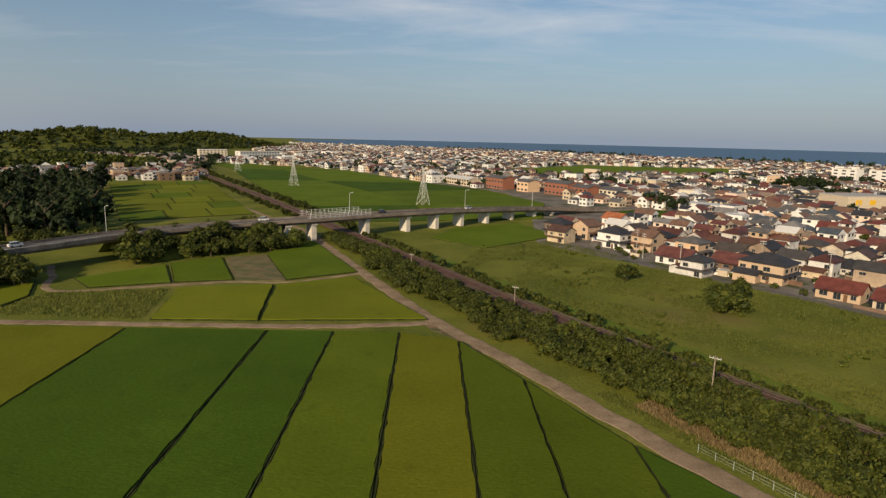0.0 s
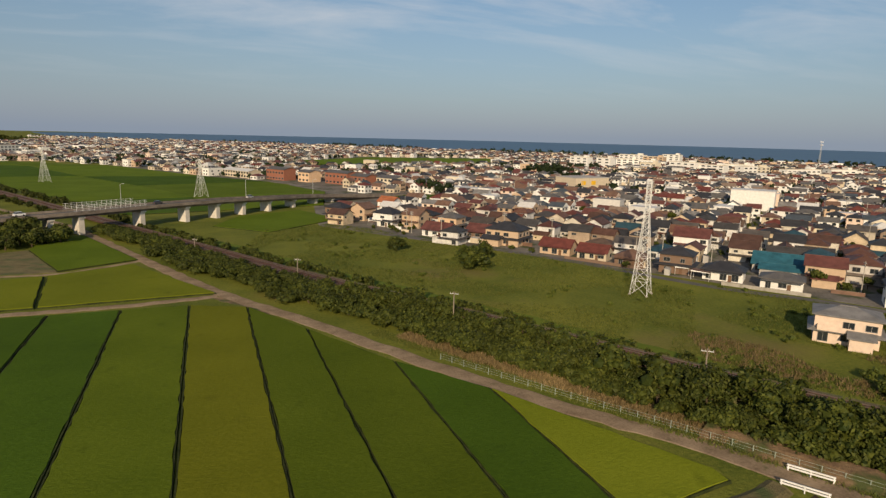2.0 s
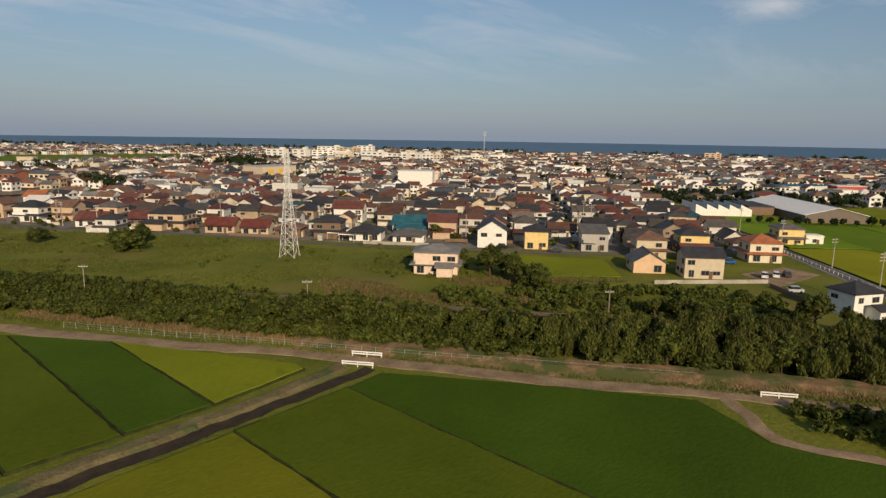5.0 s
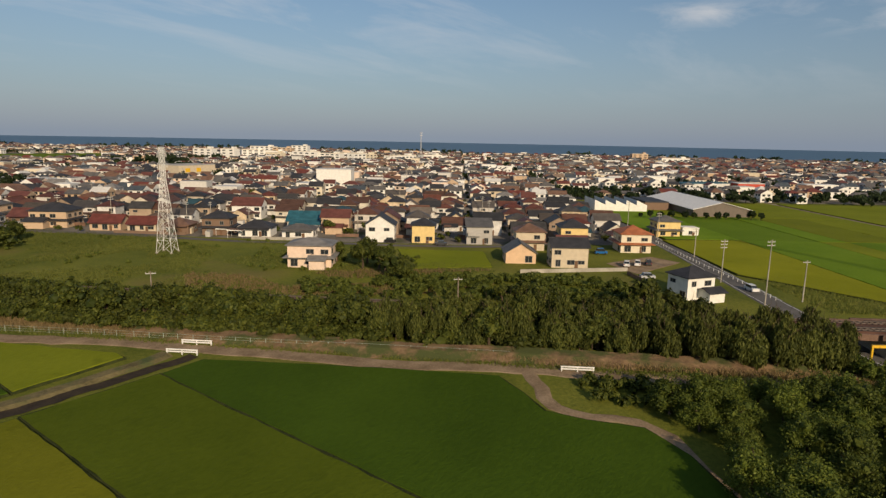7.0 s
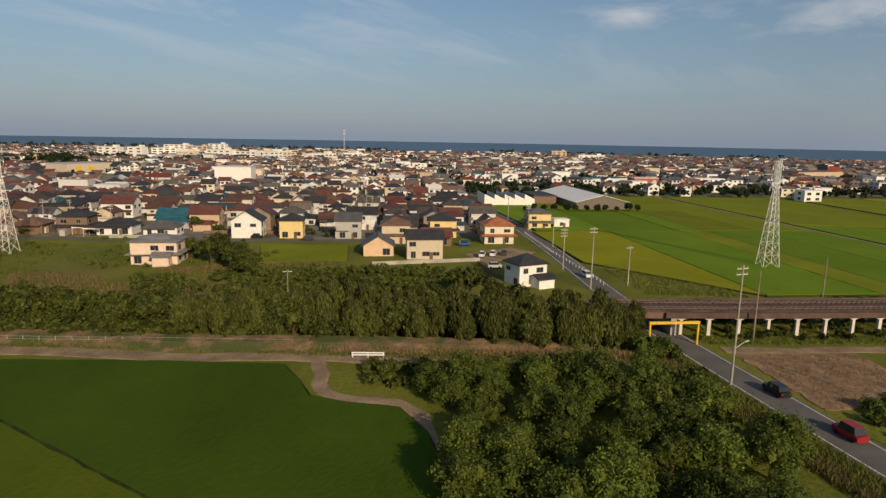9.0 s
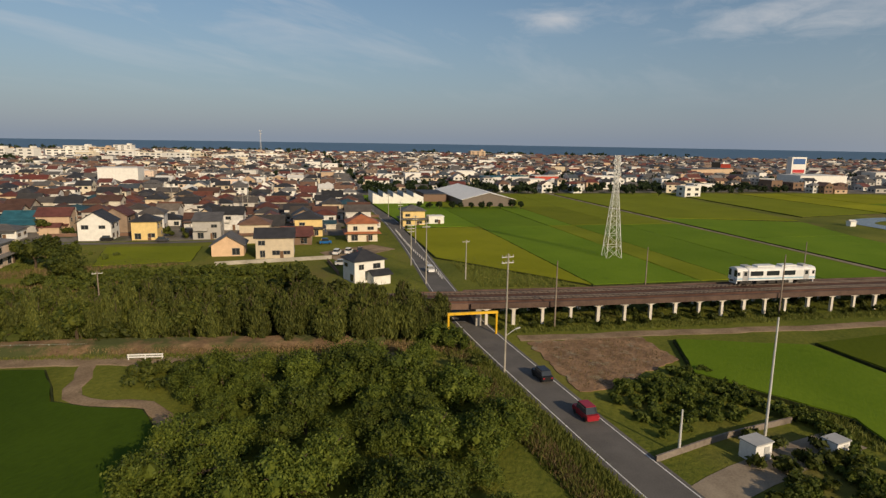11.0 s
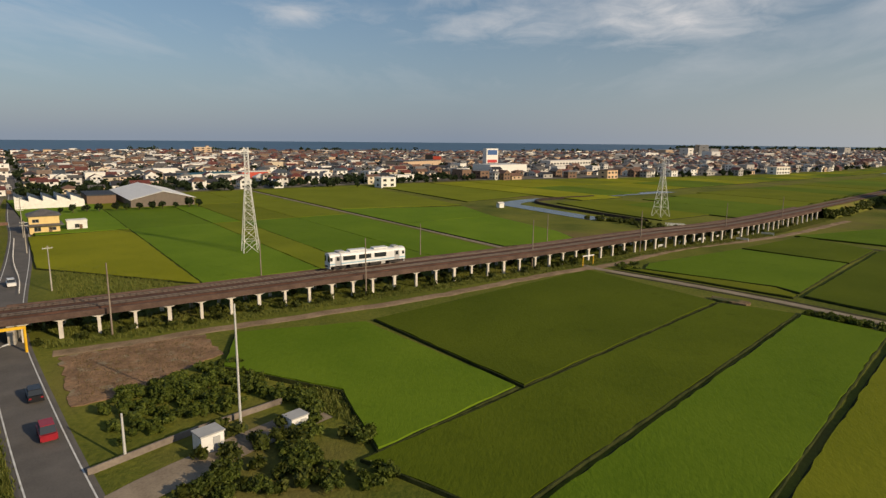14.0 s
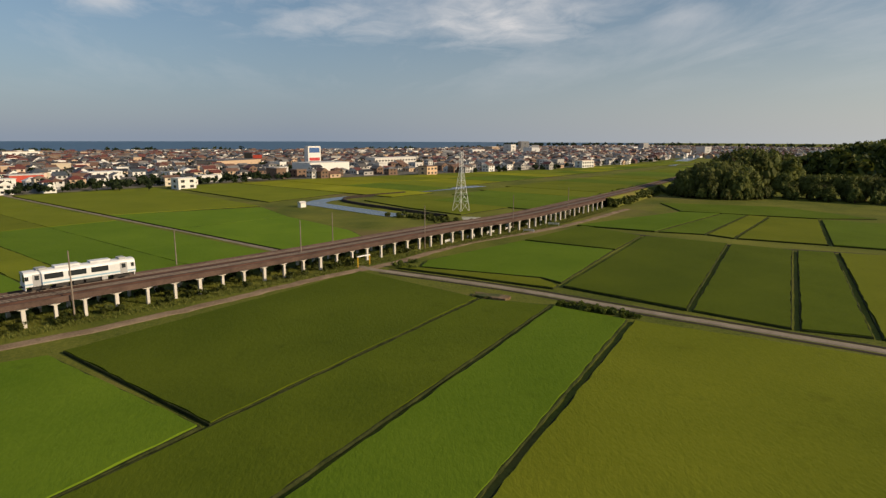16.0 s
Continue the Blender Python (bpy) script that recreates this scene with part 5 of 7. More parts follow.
def far_houses(plots, wall_sets, roof_sets, name, label):
    """Many small dwellings, each with walls, eaves, ridged roof and windows, joined."""
    r = random.Random(11)
    V, F, MI = [], [], []
    nw = len(wall_sets)

    def quad(pts, mi):
        i = len(V)
        V.extend(pts)
        F.append(tuple(range(i, i + len(pts))))
        MI.append(mi)

    for x, y in plots:
        w, d, h = r.uniform(6.5, 10.5), r.uniform(6, 8), r.choice((2.8, 3.0, 5.2, 5.4, 5.0, 3.2))
        flat = r.random() < 0.05
        if flat:
            w, d, h = r.uniform(9, 17), r.uniform(8, 10), r.uniform(4.5, 8)
        rise = d * r.uniform(0.22, 0.36)
        t = radians(GRID + r.choice((0, 90, 180, 0)) + r.uniform(-6, 6))
        c, s = math.cos(t), math.sin(t)
        mw, mr = r.randrange(nw), nw + 1 + r.randrange(len(roof_sets))
        hipped = r.random() < 0.4

        def P(a, b, z):
            return (x + c * a - s * b, y + s * a + c * b, z)

        W, D = w / 2, d / 2
        for (a0, b0), (a1, b1) in (((-W, -D), (W, -D)), ((W, -D), (W, D)), ((W, D), (-W, D)), ((-W, D), (-W, -D))):
            quad([P(a0, b0, -0.1), P(a1, b1, -0.1), P(a1, b1, h), P(a0, b0, h)], mw)
            ln = math.hypot(a1 - a0, b1 - b0)
            nx, ny = (b1 - b0) / ln * 0.05, -(a1 - a0) / ln * 0.05
            for fl in range(0 if x * x + y * y > 1400000 else 1 if h < 4 else 2):
                for k in (0.27, 0.72):
                    k += r.uniform(-0.06, 0.06)
                    ws, z0 = 0.8 / ln, 0.9 + 2.75 * fl
                    p0 = (a0 + (a1 - a0) * (k - ws) + nx, b0 + (b1 - b0) * (k - ws) + ny)
                    p1 = (a0 + (a1 - a0) * (k + ws) + nx, b0 + (b1 - b0) * (k + ws) + ny)
                    quad([P(*p0, z0), P(*p1, z0), P(*p1, z0 + 1.2), P(*p0, z0 + 1.2)], nw)
        if flat:
            W, D = W + 0.15, D + 0.15
            mr = nw + 1 + r.choice((8, 10))
            ring = ((-W, -D), (W, -D), (W, D), (-W, D))
            for (a0, b0), (a1, b1) in zip(ring, ring[1:] + ring[:1]):
                quad([P(a0, b0, h - 0.4), P(a1, b1, h - 0.4), P(a1, b1, h + 0.5), P(a0, b0, h + 0.5)], mw)
            quad([P(*q, h + 0.45) for q in ring], mr)
            continue
        W, D = W + 0.5, D + 0.5
        q = max(0.2, W - D) if hipped else W
        z0 = h - 0.05
        quad([P(-W, -D, z0), P(-W, D, z0), P(W, D, z0), P(W, -D, z0)], mr)
        quad([P(-W, -D, z0), P(W, -D, z0), P(q, 0, h + rise), P(-q, 0, h + rise)], mr)
        quad([P(W, D, z0), P(-W, D, z0), P(-q, 0, h + rise), P(q, 0, h + rise)], mr)
        quad([P(W, -D, z0), P(W, D, z0), P(q, 0, h + rise)], mr if hipped else mw)
        quad([P(-W, D, z0), P(-W, -D, z0), P(-q, 0, h + rise)], mr if hipped else mw)
    me = bpy.data.meshes.new(name)
    me.from_pydata(V, [], F)
    for m in (*wall_sets, M_GLASS, *roof_sets):
        me.materials.append(m)
    me.polygons.foreach_set("material_index", MI)
    return tagged(new(name, me), label, "houses", "", "stuff")


FAR_WALLS = [C_WHITE, C_PALE, C_WHITE, C_BEIGE, C_WHITE, C_CREAM, C_WHITE, C_TAN, C_WHITE, C_PINK]
FAR_ROOFS = [T_BLACK, T_GREY, T_BROWN, T_DARKRED, T_BLACK, T_SAND, T_BROWN, T_DARKRED, T_PALE, T_GREY, T_STONE, T_BLACK, T_BROWN, T_SLATE, T_GREY, T_RED]
city = [p for p in far_plots if 0.613 * p[0] - 0.79 * p[1] > 420]
far_houses([p for p in far_plots if 0.613 * p[0] - 0.79 * p[1] <= 420], FAR_WALLS, FAR_ROOFS, "distant_houses", "dense low houses with tiled roofs, spread to the shore")
far_houses(city, [C_PALE, C_GREY, C_WHITE, C_TAN, C_GREY, C_BROWN], FAR_ROOFS[:8] + [T_STONE, T_GREY, T_STONE], "city_houses", "dense grey and brown houses of the distant city")
more = []
for _ in range(2200):                            # the city goes on along the coast
    g, q = radians(rnd.uniform(-52, -26)), rnd.uniform(1050, 2300)
    x, y = 60 + q * math.cos(g), -154 + q * math.sin(g)
    if not town(x, y) and x > 500 + 0.5 * (y + 1000):
        more.append((x, y))
far_houses(more, [C_PALE, C_GREY, C_WHITE, C_TAN, C_GREY, C_BROWN], FAR_ROOFS[:8] + [T_STONE, T_GREY, T_STONE], "outer_city_houses", "grey and brown houses of the outer city")
junction = []
for _ in range(400):                             # houses round the foot of the overpass
    x, y = rnd.uniform(95, 215), rnd.uniform(375, 480)
    if y > 372 + 0.25 * (x - 95) and not inside([(92, 310), (121, 306), (150, 366), (116, 385)], x, y) and not built(x, y, 4) and all((x - a) ** 2 + (y - b) ** 2 > 110 for a, b in junction) and math.hypot(x - 180, y - 410) > 7:
        junction.append((x, y))
far_houses(junction, FAR_WALLS, FAR_ROOFS, "junction_houses", "houses round the foot of the road overpass")
north_town = []
for _ in range(900):                            # the northern shore town
    y = rnd.uniform(1500, 2600)
    x = rnd.uniform(-620, 200)
    if x < np.interp(y, [1500, 1770, 2050, 2600], [480, 250, 0, -560]) and x > np.interp(y, [1500, 2600], [-330, -600]):
        north_town.append((x, y))
far_houses(north_town, FAR_WALLS, FAR_ROOFS, "shore_town_houses", "small houses of the northern shore town")
west = []
for _ in range(5000):
    x, y = rnd.uniform(-520, -180), rnd.uniform(480, 1000)
    if x > -185 - (y - 500) * 0.36 or y < 520 + (x + 200) * 0.12 or any((x - a) ** 2 + (y - b) ** 2 < 130 for a, b in west) or built(x, y, 4):
        continue
    west.append((x, y))
far_houses(west, [C_BEIGE, C_GREY, C_PALE, C_BROWN, C_WHITE, C_TAN], [T_BLACK, T_GREY, T_BROWN, T_DARKRED, T_STONE], "valley_houses", "houses of a hamlet below the wooded hill")


def yard_clutter(name, label, spots, mats, seed):
    """Sheds, carports, walls and tanks that stand about the yards, joined."""
    r = random.Random(seed)
    V, F, MI = [], [], []
    for x, y in spots:
        kind_ = r.random()
        w, d, h = (r.uniform(3, 8), 0.18, r.uniform(1.0, 1.7)) if kind_ < 0.45 else (r.uniform(1.6, 3.6), r.uniform(1.4, 2.6), r.uniform(1.7, 2.6)) if kind_ < 0.8 else (r.uniform(2.6, 5.0), r.uniform(4, 5.5), r.uniform(2.3, 2.7))
        t = radians(GRID + r.choice((0, 90)) + r.uniform(-4, 4))
        c, s = math.cos(t), math.sin(t)
        m, n = r.randrange(len(mats)), r.randrange(len(mats))
        z0 = h - 0.15 if kind_ >= 0.8 else -0.1
        i = len(V)
        for zz in (z0, h):
            for a, b in ((-w, -d), (w, -d), (w, d), (-w, d)):
                V.append((x + c * a / 2 - s * b / 2, y + s * a / 2 + c * b / 2, zz + (0.25 if b > 0 and zz == h and kind_ >= 0.45 else 0)))
        for q in ((0, 1, 5, 4), (1, 2, 6, 5), (2, 3, 7, 6), (3, 0, 4, 7)):
            F.append(tuple(i + k for k in q))
            MI.append(m)
        F += [tuple(i + k for k in (4, 5, 6, 7)), tuple(i + k for k in (3, 2, 1, 0))]
        MI += [n, n]
        if kind_ >= 0.8:                         # posts of a carport
            for a, b in ((-w, -d), (w, -d), (w, d), (-w, d)):
                px, py = x + c * a * 0.47 - s * b * 0.47, y + s * a * 0.47 + c * b * 0.47
                i = len(V)
                V += [(px - 0.06, py - 0.06, -0.1), (px + 0.06, py - 0.06, -0.1), (px, py + 0.06, -0.1), (px - 0.06, py - 0.06, h), (px + 0.06, py - 0.06, h), (px, py + 0.06, h)]
                F += [(i, i + 1, i + 4, i + 3), (i + 1, i + 2, i + 5, i + 4), (i + 2, i, i + 3, i + 5)]
                MI += [m, m, m]
    me = bpy.data.meshes.new(name)
    me.from_pydata(V, [], F)
    for m in mats:
        me.materials.append(m)
    me.polygons.foreach_set("material_index", MI)
    return tagged(new(name, me), label, "sheds", "", "stuff")


clutter = []
while len(clutter) < 900:
    u, v = rnd.uniform(176, 560), rnd.uniform(-240, 150)
    x, y = U(u, v)
    if town(x, y) and not built(x, y, -2) and (v < 132 or u > 336):
        clutter.append((x, y))
yard_clutter("yard_sheds", "garden walls, carports and small sheds between houses", clutter, [C_PALE, C_GREY, C_WHITE, C_BEIGE, T_GREY, T_BROWN, C_GREY, T_BLUE, T_BROWN], 5)

# ---- trees and shrubs ----


def ball(level):
    b = bmesh.new()
    bmesh.ops.create_icosphere(b, subdivisions=level, radius=1.0)
    out = np.array([v.co[:] for v in b.verts]), [[v.index for v in f.verts] for f in b.faces]
    b.free()
    return out


BALLS = {1: ball(1), 2: ball(2)}


def leaf_mesh(name, centres, outward, per, spread, size, material, rng, tall=1.0, jitter=0.55, wide=0.55, upright=False, cores=(), level=1):
    """Leaf clumps: round each centre some small kite-shaped leaves that face roughly outward, over dense leafy cores."""
    n = len(centres) * per
    c = np.repeat(np.asarray(centres, float), per, axis=0) + rng.normal(0, 1, (n, 3)) * spread
    o = np.repeat(np.asarray(outward, float), per, axis=0) + rng.normal(0, jitter, (n, 3)) + np.array([0, 0, 0.15])
    a = np.cross(o, rng.normal(0, 1, (n, 3))) if not upright else rng.normal(0, 0.3, (n, 3)) + np.array([0, 0, 1.0])
    a /= np.linalg.norm(a, axis=1)[:, None] + 1e-9
    b = np.cross(o, a)
    b /= np.linalg.norm(b, axis=1)[:, None] + 1e-9
    s = size * rng.uniform(0.6, 1.35, (n, 1))
    v = np.stack([c - a * s * tall, c - b * s * wide, c + a * s * tall, c + b * s * wide], 1).reshape(-1, 3)
    v[:, 2] = np.maximum(v[:, 2], 0.02)
    f = np.arange(n * 4).reshape(-1, 4)
    me = bpy.data.meshes.new(name)
    V, F = v.tolist(), f.tolist()
    bv, bf = BALLS[level]
    for mid, rad in cores:
        i = len(V)
        p = bv * rad * rng.uniform(0.82, 1.12, (len(bv), 1)) + mid
        p[:, 2] = np.maximum(p[:, 2], 0.02)
        V.extend(p.tolist())
        F.extend([[i + q for q in face] for face in bf])
    me.from_pydata(V, [], F)
    me.materials.append(material)
    return me


def lumpy(rng, n, rx, ry, rz, cz, lobes=7, hollow=0.7, low=0.15, knob=(0.3, 0.5)):
    """Points over a crown built of several lobes, mostly near its skin, and the way out from each lobe's middle."""
    lc = rng.normal(0, 1, (lobes, 3))
    lc /= np.linalg.norm(lc, axis=1)[:, None]
    lc[:, 2] = np.abs(lc[:, 2]) * (0.9 + low * 0.4) - low
    lc *= rng.uniform(0.85 - 1.25 * knob[1], 1.15 - knob[1], (lobes, 1))
    lr = rng.uniform(*knob, lobes)
    k = rng.integers(0, lobes, n)
    d = rng.normal(0, 1, (n, 3))
    d /= np.linalg.norm(d, axis=1)[:, None]
    p = lc[k] + d * (lr[k] * rng.uniform(hollow, 1.0, n))[:, None]
    full, mid = np.array([rx, ry, rz]), np.array([0, 0, cz])
    return p * full + mid, d, [(lc[j] * full + mid, lr[j] * full) for j in range(lobes)]


def trunk(bm, h, r, rng, limbs=5, spread=1.5):
    pts = [Vector((0, 0, -0.3))]
    for k in range(1, 4):
        pts.append(Vector((rng.normal(0, 0.12) * k, rng.normal(0, 0.12) * k, h * k / 3)))
    for k in range(3):
        rod(bm, pts[k], pts[k + 1], r * (1 - 0.25 * k), r * (0.75 - 0.25 * k) + 0.02, 7)
    for k in range(limbs):
        a = 2 * math.pi * (k + rng.uniform(0, 0.6)) / limbs
        st = pts[1].lerp(pts[3], rng.uniform(0.1, 0.95))
        en = st + Vector((math.cos(a) * spread, math.sin(a) * spread, h * rng.uniform(0.15, 0.4)))
        rod(bm, st, en, r * 0.4, r * 0.12, 5)


def tree(name, label, category, h, rx, rz, material, seed, clumps=120, per=20, size=0.3, cz=None, group="", lobes=8, trunk_h=None, low=0.15, tall=1.0, wide=0.55, upright=False, core=0.66, level=1, knob=(0.26, 0.46), girth=1.0):
    rng = np.random.default_rng(seed)
    ob = thing(name, label, category, group=group)
    bm = bmesh.new()
    trunk(bm, trunk_h or h * 0.6, (0.04 * h ** 0.9 + 0.05) * girth, rng, 5, rx * 0.55)
    part("trunk", bm, M_BARK, ob)
    cz = h - rz * 0.98 if cz is None else cz
    pts, outs, cores = lumpy(rng, clumps, rx, rx * rng.uniform(0.85, 1.1), rz, cz, lobes, 0.7, low, knob)
    o = new("crown", leaf_mesh("crown", pts, outs, per, rx * 0.05 + 0.08, size, material, rng, tall, 0.6, wide, upright, [(m, q * core) for m, q in cores], level))
    o.parent = ob
    return ob


def spread_copies(sources, spots, seed, lo=0.8, hi=1.25, z=0.0):
    """Set the sources and then their copies at the spots (x, y) or (x, y, z)."""
    r = random.Random(seed)
    first = True
    for k, s in enumerate(spots):
        src = sources[k % len(sources)]
        f = r.uniform(lo, hi)
        m = pose(s[0], s[1], s[2] if len(s) > 2 else z, 0, 0, r.uniform(0, 360))
        if k < len(sources):
            src.matrix_basis = m @ Matrix.Diagonal((f, f, f * r.uniform(0.9, 1.1), 1))
        else:
            o = copy_thing(src, m)
            o.scale = (f, f, f * r.uniform(0.9, 1.1))


rail_sides = sides_of(rail_line)


def along(y0, y1, off0, off1, n, seed, lift=None):
    """n spots beside the railway where its y is between y0 and y1; off is to the seaward (left of travel is +)."""
    r = random.Random(seed)
    pick = [q for q in rail_sides if y1 <= q[0].y <= y0]
    out = []
    for k in range(n):
        p, d, nn = pick[int((k + r.random()) / n * len(pick)) % len(pick)]
        o = r.uniform(off0, off1)
        out.append((p.x + nn.x * o, p.y + nn.y * o) if lift is None else (p.x + nn.x * o, p.y + nn.y * o, p.z * lift))
    return out


# the dense shrub belt between the dirt track and the rails
shrubs = [tree("shrub", "dense dark green broadleaf shrub beside the railway", "shrub", 3.6, 3.6, 2.1, M_LEAF, 10 + k, 130, 10, 0.23, 1.5, "shrubs beside the railway", 18, 1.6, 0.4) for k in range(4)]
spots = along(250, 200, -11, -5.0, 34, 1) + along(200, 130, -17.5, -5.0, 52, 12) + along(130, 30, -14.6, -4.2, 104, 2) + along(30, -14, -13.5, -5.5, 30, 3)
spread_copies(shrubs, spots, 3, 0.85, 1.3)
belt = [tree("tree", "rounded broadleaf tree of the railway belt", "tree", 6.2, 3.0, 2.7, M_LEAF, 30 + k, 130, 12, 0.3, None, "trees beside the railway", 13, None, 0.3) for k in range(3)]
spots = along(70, -46, -12.5, -7, 40, 7) + along(-5, -44, 7, 16, 9, 8) + [(134, 52), (137, 47), (131, 45), (130, 60), (126, 38), (128, 48)]
spread_copies(belt, spots, 4, 0.75, 1.3)
rail_hedge = [tree("hedge_shrub", "tall leafy shrub hard by the rails", "shrub", 4.8, 3.2, 2.7, M_LEAF, 20 + k, 120, 9, 0.27, 2.2, "tall shrubs by the rails", 12, 2.0, 0.5) for k in range(2)]
spread_copies(rail_hedge, along(125, -42, -7.0, -4.6, 84, 72, 0.6), 13, 0.9, 1.2)
# bamboo along the bank near the underpass
br = random.Random(19)
bank_end = [(114.5 + 1.1 * k + br.uniform(-1, 1), -47.5 - 1.15 * k + br.uniform(-1, 1)) for k in range(10)] + [(121 + 1.0 * k + br.uniform(-1.5, 1.5), -45 - 1.2 * k + br.uniform(-1, 1)) for k in range(12)]
bamboo = [tree("bamboo_clump", "tall feathery olive-green bamboo clump", "bamboo", 8.6, 2.0, 4.4, M_BAMBOO, 50 + k, 300, 13, 0.2, 4.0, "bamboo on the railway bank", 16, 6.0, 1.0, 1.5, 0.42, True, core=0.55, girth=0.25) for k in range(3)]
spread_copies(bamboo, along(12, -54, -13, -10.5, 34, 9) + along(10, -56, -11.5, -5.5, 36, 10) + along(4, -53, -7.5, -5.0, 28, 11, 0.5) + bank_end, 5, 0.85, 1.16)
# round meadow bushes
bush = [tree("bush", "large rounded wild bush in the meadow", "bush", 9, 5.2, 4.8, M_LEAF, 70 + k, 300, 18, 0.28, 4.0, "bushes in the meadow", 18, None, 0.5) for k in range(2)]
spread_copies(bush, [(76, 150), (133, 64), (61, 181), (84, 158), (126, 32)], 6, 0.45, 1.0)
bush[0].matrix_basis = pose(75.2, 148.4, 0) @ Matrix.Diagonal((1.3, 1.3, 1.0, 1))
# thicket under the flight path, west of the road
thick = [tree("roadside_tree", "lush rounded broadleaf tree in a roadside thicket", "tree", 6.6, 3.7, 3.6, M_LEAF_FRESH, 90 + k, 420, 15, 0.155, 3.2, "trees of the roadside thicket", 22, None, 0.5, core=0.56, knob=(0.2, 0.36)) for k in range(3)]
r = random.Random(21)
spots = []
area = [(93, -41), (101, -50), (113, -65), (106, -74), (95, -86), (78, -96), (60, -92), (62, -72), (72, -57), (84, -52)]
while len(spots) < 62:
    x, y = r.uniform(58, 118), r.uniform(-100, -34)
    if inside(area, x, y) and all((x - s[0]) ** 2 + (y - s[1]) ** 2 > 15 for s in spots):
        spots.append((x, y))
spread_copies(thick, spots, 7, 0.62, 1.12)
spots = [(118 + r.uniform(-7, 7), -98 + r.uniform(-5, 5)) for _ in range(14)] + [(104 + r.uniform(-6, 6), -116 + r.uniform(-8, 5)) for _ in range(14)] + [(126 + r.uniform(-5, 5), -104 + r.uniform(-5, 4)) for _ in range(8)]
spread_copies([tree("shrub", "low leafy weed shrub by the yard", "shrub", 2.4, 2.2, 1.3, M_LEAF_FRESH, 110 + k, 90, 12, 0.22, 1.0, "weed shrubs by the yard", 16, 1.0, 0.4, knob=(0.2, 0.36)) for k in range(2)], spots, 8, 0.4, 0.85)

gate_bush = [tree("shrub", "vine-covered shrub beside the yellow gate", "shrub", 4.2, 2.0, 2.2, M_LEAF_FRESH, 120 + k, 120, 12, 0.2, 2.0, "shrubs beside the gate", 12, 2.0, 0.6) for k in range(2)]
spread_copies(gate_bush, [(126.4, -62.6), (124.8, -61.2), (122.8, -62.6), (124.4, -65.4), (127.6, -60.8), (121.6, -65.6), (122.6, -67.4)], 14, 0.7, 1.1)

# dark wood behind the overpass, slopes by the ramp
cedar = [tree("woodland_tree", "dark tall tree of a shaded wood", "tree", 17, 6.4, 8.6, M_LEAF_DARK, 130 + k, 90, 9, 0.9, 8.0, "trees of the dark wood", 16, None, 0.6) for k in range(3)]
spots = []
while len(spots) < 135:
    x, y = r.uniform(-300, -128), r.uniform(205, 470)
    if inside([(-150, 208), (-128, 232), (-140, 275), (-178, 330), (-240, 455), (-330, 500), (-330, 230)], x, y) and all((x - s[0]) ** 2 + (y - s[1]) ** 2 > 18 for s in spots):
        spots.append((x, y))
spread_copies(cedar, spots, 9, 0.8, 1.25)
spots = []
for p, d, n in sides_of(over_line):
    if -175 < p.x < -54 and not (-121 < p.x < -105):
        for _ in range(6):
            o = r.uniform(-18, -5.4) if r.random() < 0.85 else r.uniform(6, 12)
            spots.append((p.x + n.x * o, p.y + n.y * o, max(0.0, 5.6 * (1 - (abs(o) - 4.4) / 9.6))))
random.Random(4).shuffle(spots)
for k in range(16):
    spots.insert(0, (-168 + 4.2 * k + r.uniform(-3, 3), 208 + 1.6 * k + r.uniform(-9, 4), 0.0))
spread_copies([tree("slope_tree", "broadleaf tree on the overpass slope", "tree", 7.0, 4.2, 3.6, M_LEAF, 150 + k, 90, 9, 0.42, 3.4, "trees on the overpass slope", 14, None, 0.5) for k in range(3)], spots[:184], 10, 0.7, 1.15)
# the round grove at the far bend: a dense dome, then a lower row
dome = [tree("grove_tree", "dense olive-green tree of the domed field grove", "tree", 20, 7.5, 10.5, M_GROVE, 170 + k, n, 11, sz, 9.5, "trees of the field grove", 70, None, 0.85, core=0.8, level=1, knob=(0.16, 0.3)) for k, n, sz in ((0, 420, 0.5), (1, 200, 0.7))]
spots = []
for k in range(20):                                       # the near dome and a skirt of low growth round it
    a, q = 2.4 * k, 20 * math.sqrt((k + 0.4) / 20)
    spots.append((353 + q * math.cos(a), -372 + q * math.sin(a), 1.36 - 0.5 * (q / 20) ** 2, 0))
for k in range(26):
    a = 2 * math.pi * k / 26
    spots.append((353 + 24 * math.cos(a), -372 + 24 * math.sin(a), r.uniform(0.36, 0.46), 0 if k % 2 else 1))
for k in range(16):                                       # the taller dome behind
    a, q = 2.4 * k, 24 * math.sqrt((k + 0.4) / 16)
    spots.append((392 + q * math.cos(a), -424 + q * math.sin(a), 1.75 - 0.5 * (q / 24) ** 2, 1))
for k in range(26):                                       # the lower row
    spots.append((338 - 4.2 * k + r.uniform(-3, 3), -404 - 3.6 * k + r.uniform(-4, 4), r.uniform(0.86, 0.98), 0))
    spots.append((330 - 4.2 * k + r.uniform(-3, 3), -394 - 3.6 * k + r.uniform(-4, 4), r.uniform(0.45, 0.6), 1))
used = [False, False]
for x, y, f, k in spots:
    m = pose(x, y, 0, 0, 0, r.uniform(0, 360))
    if not used[k]:
        used[k] = True
        dome[k].matrix_basis = m @ Matrix.Diagonal((f, f, f, 1))
    else:
        o = copy_thing(dome[k], m)
        o.scale = (f, f, f)
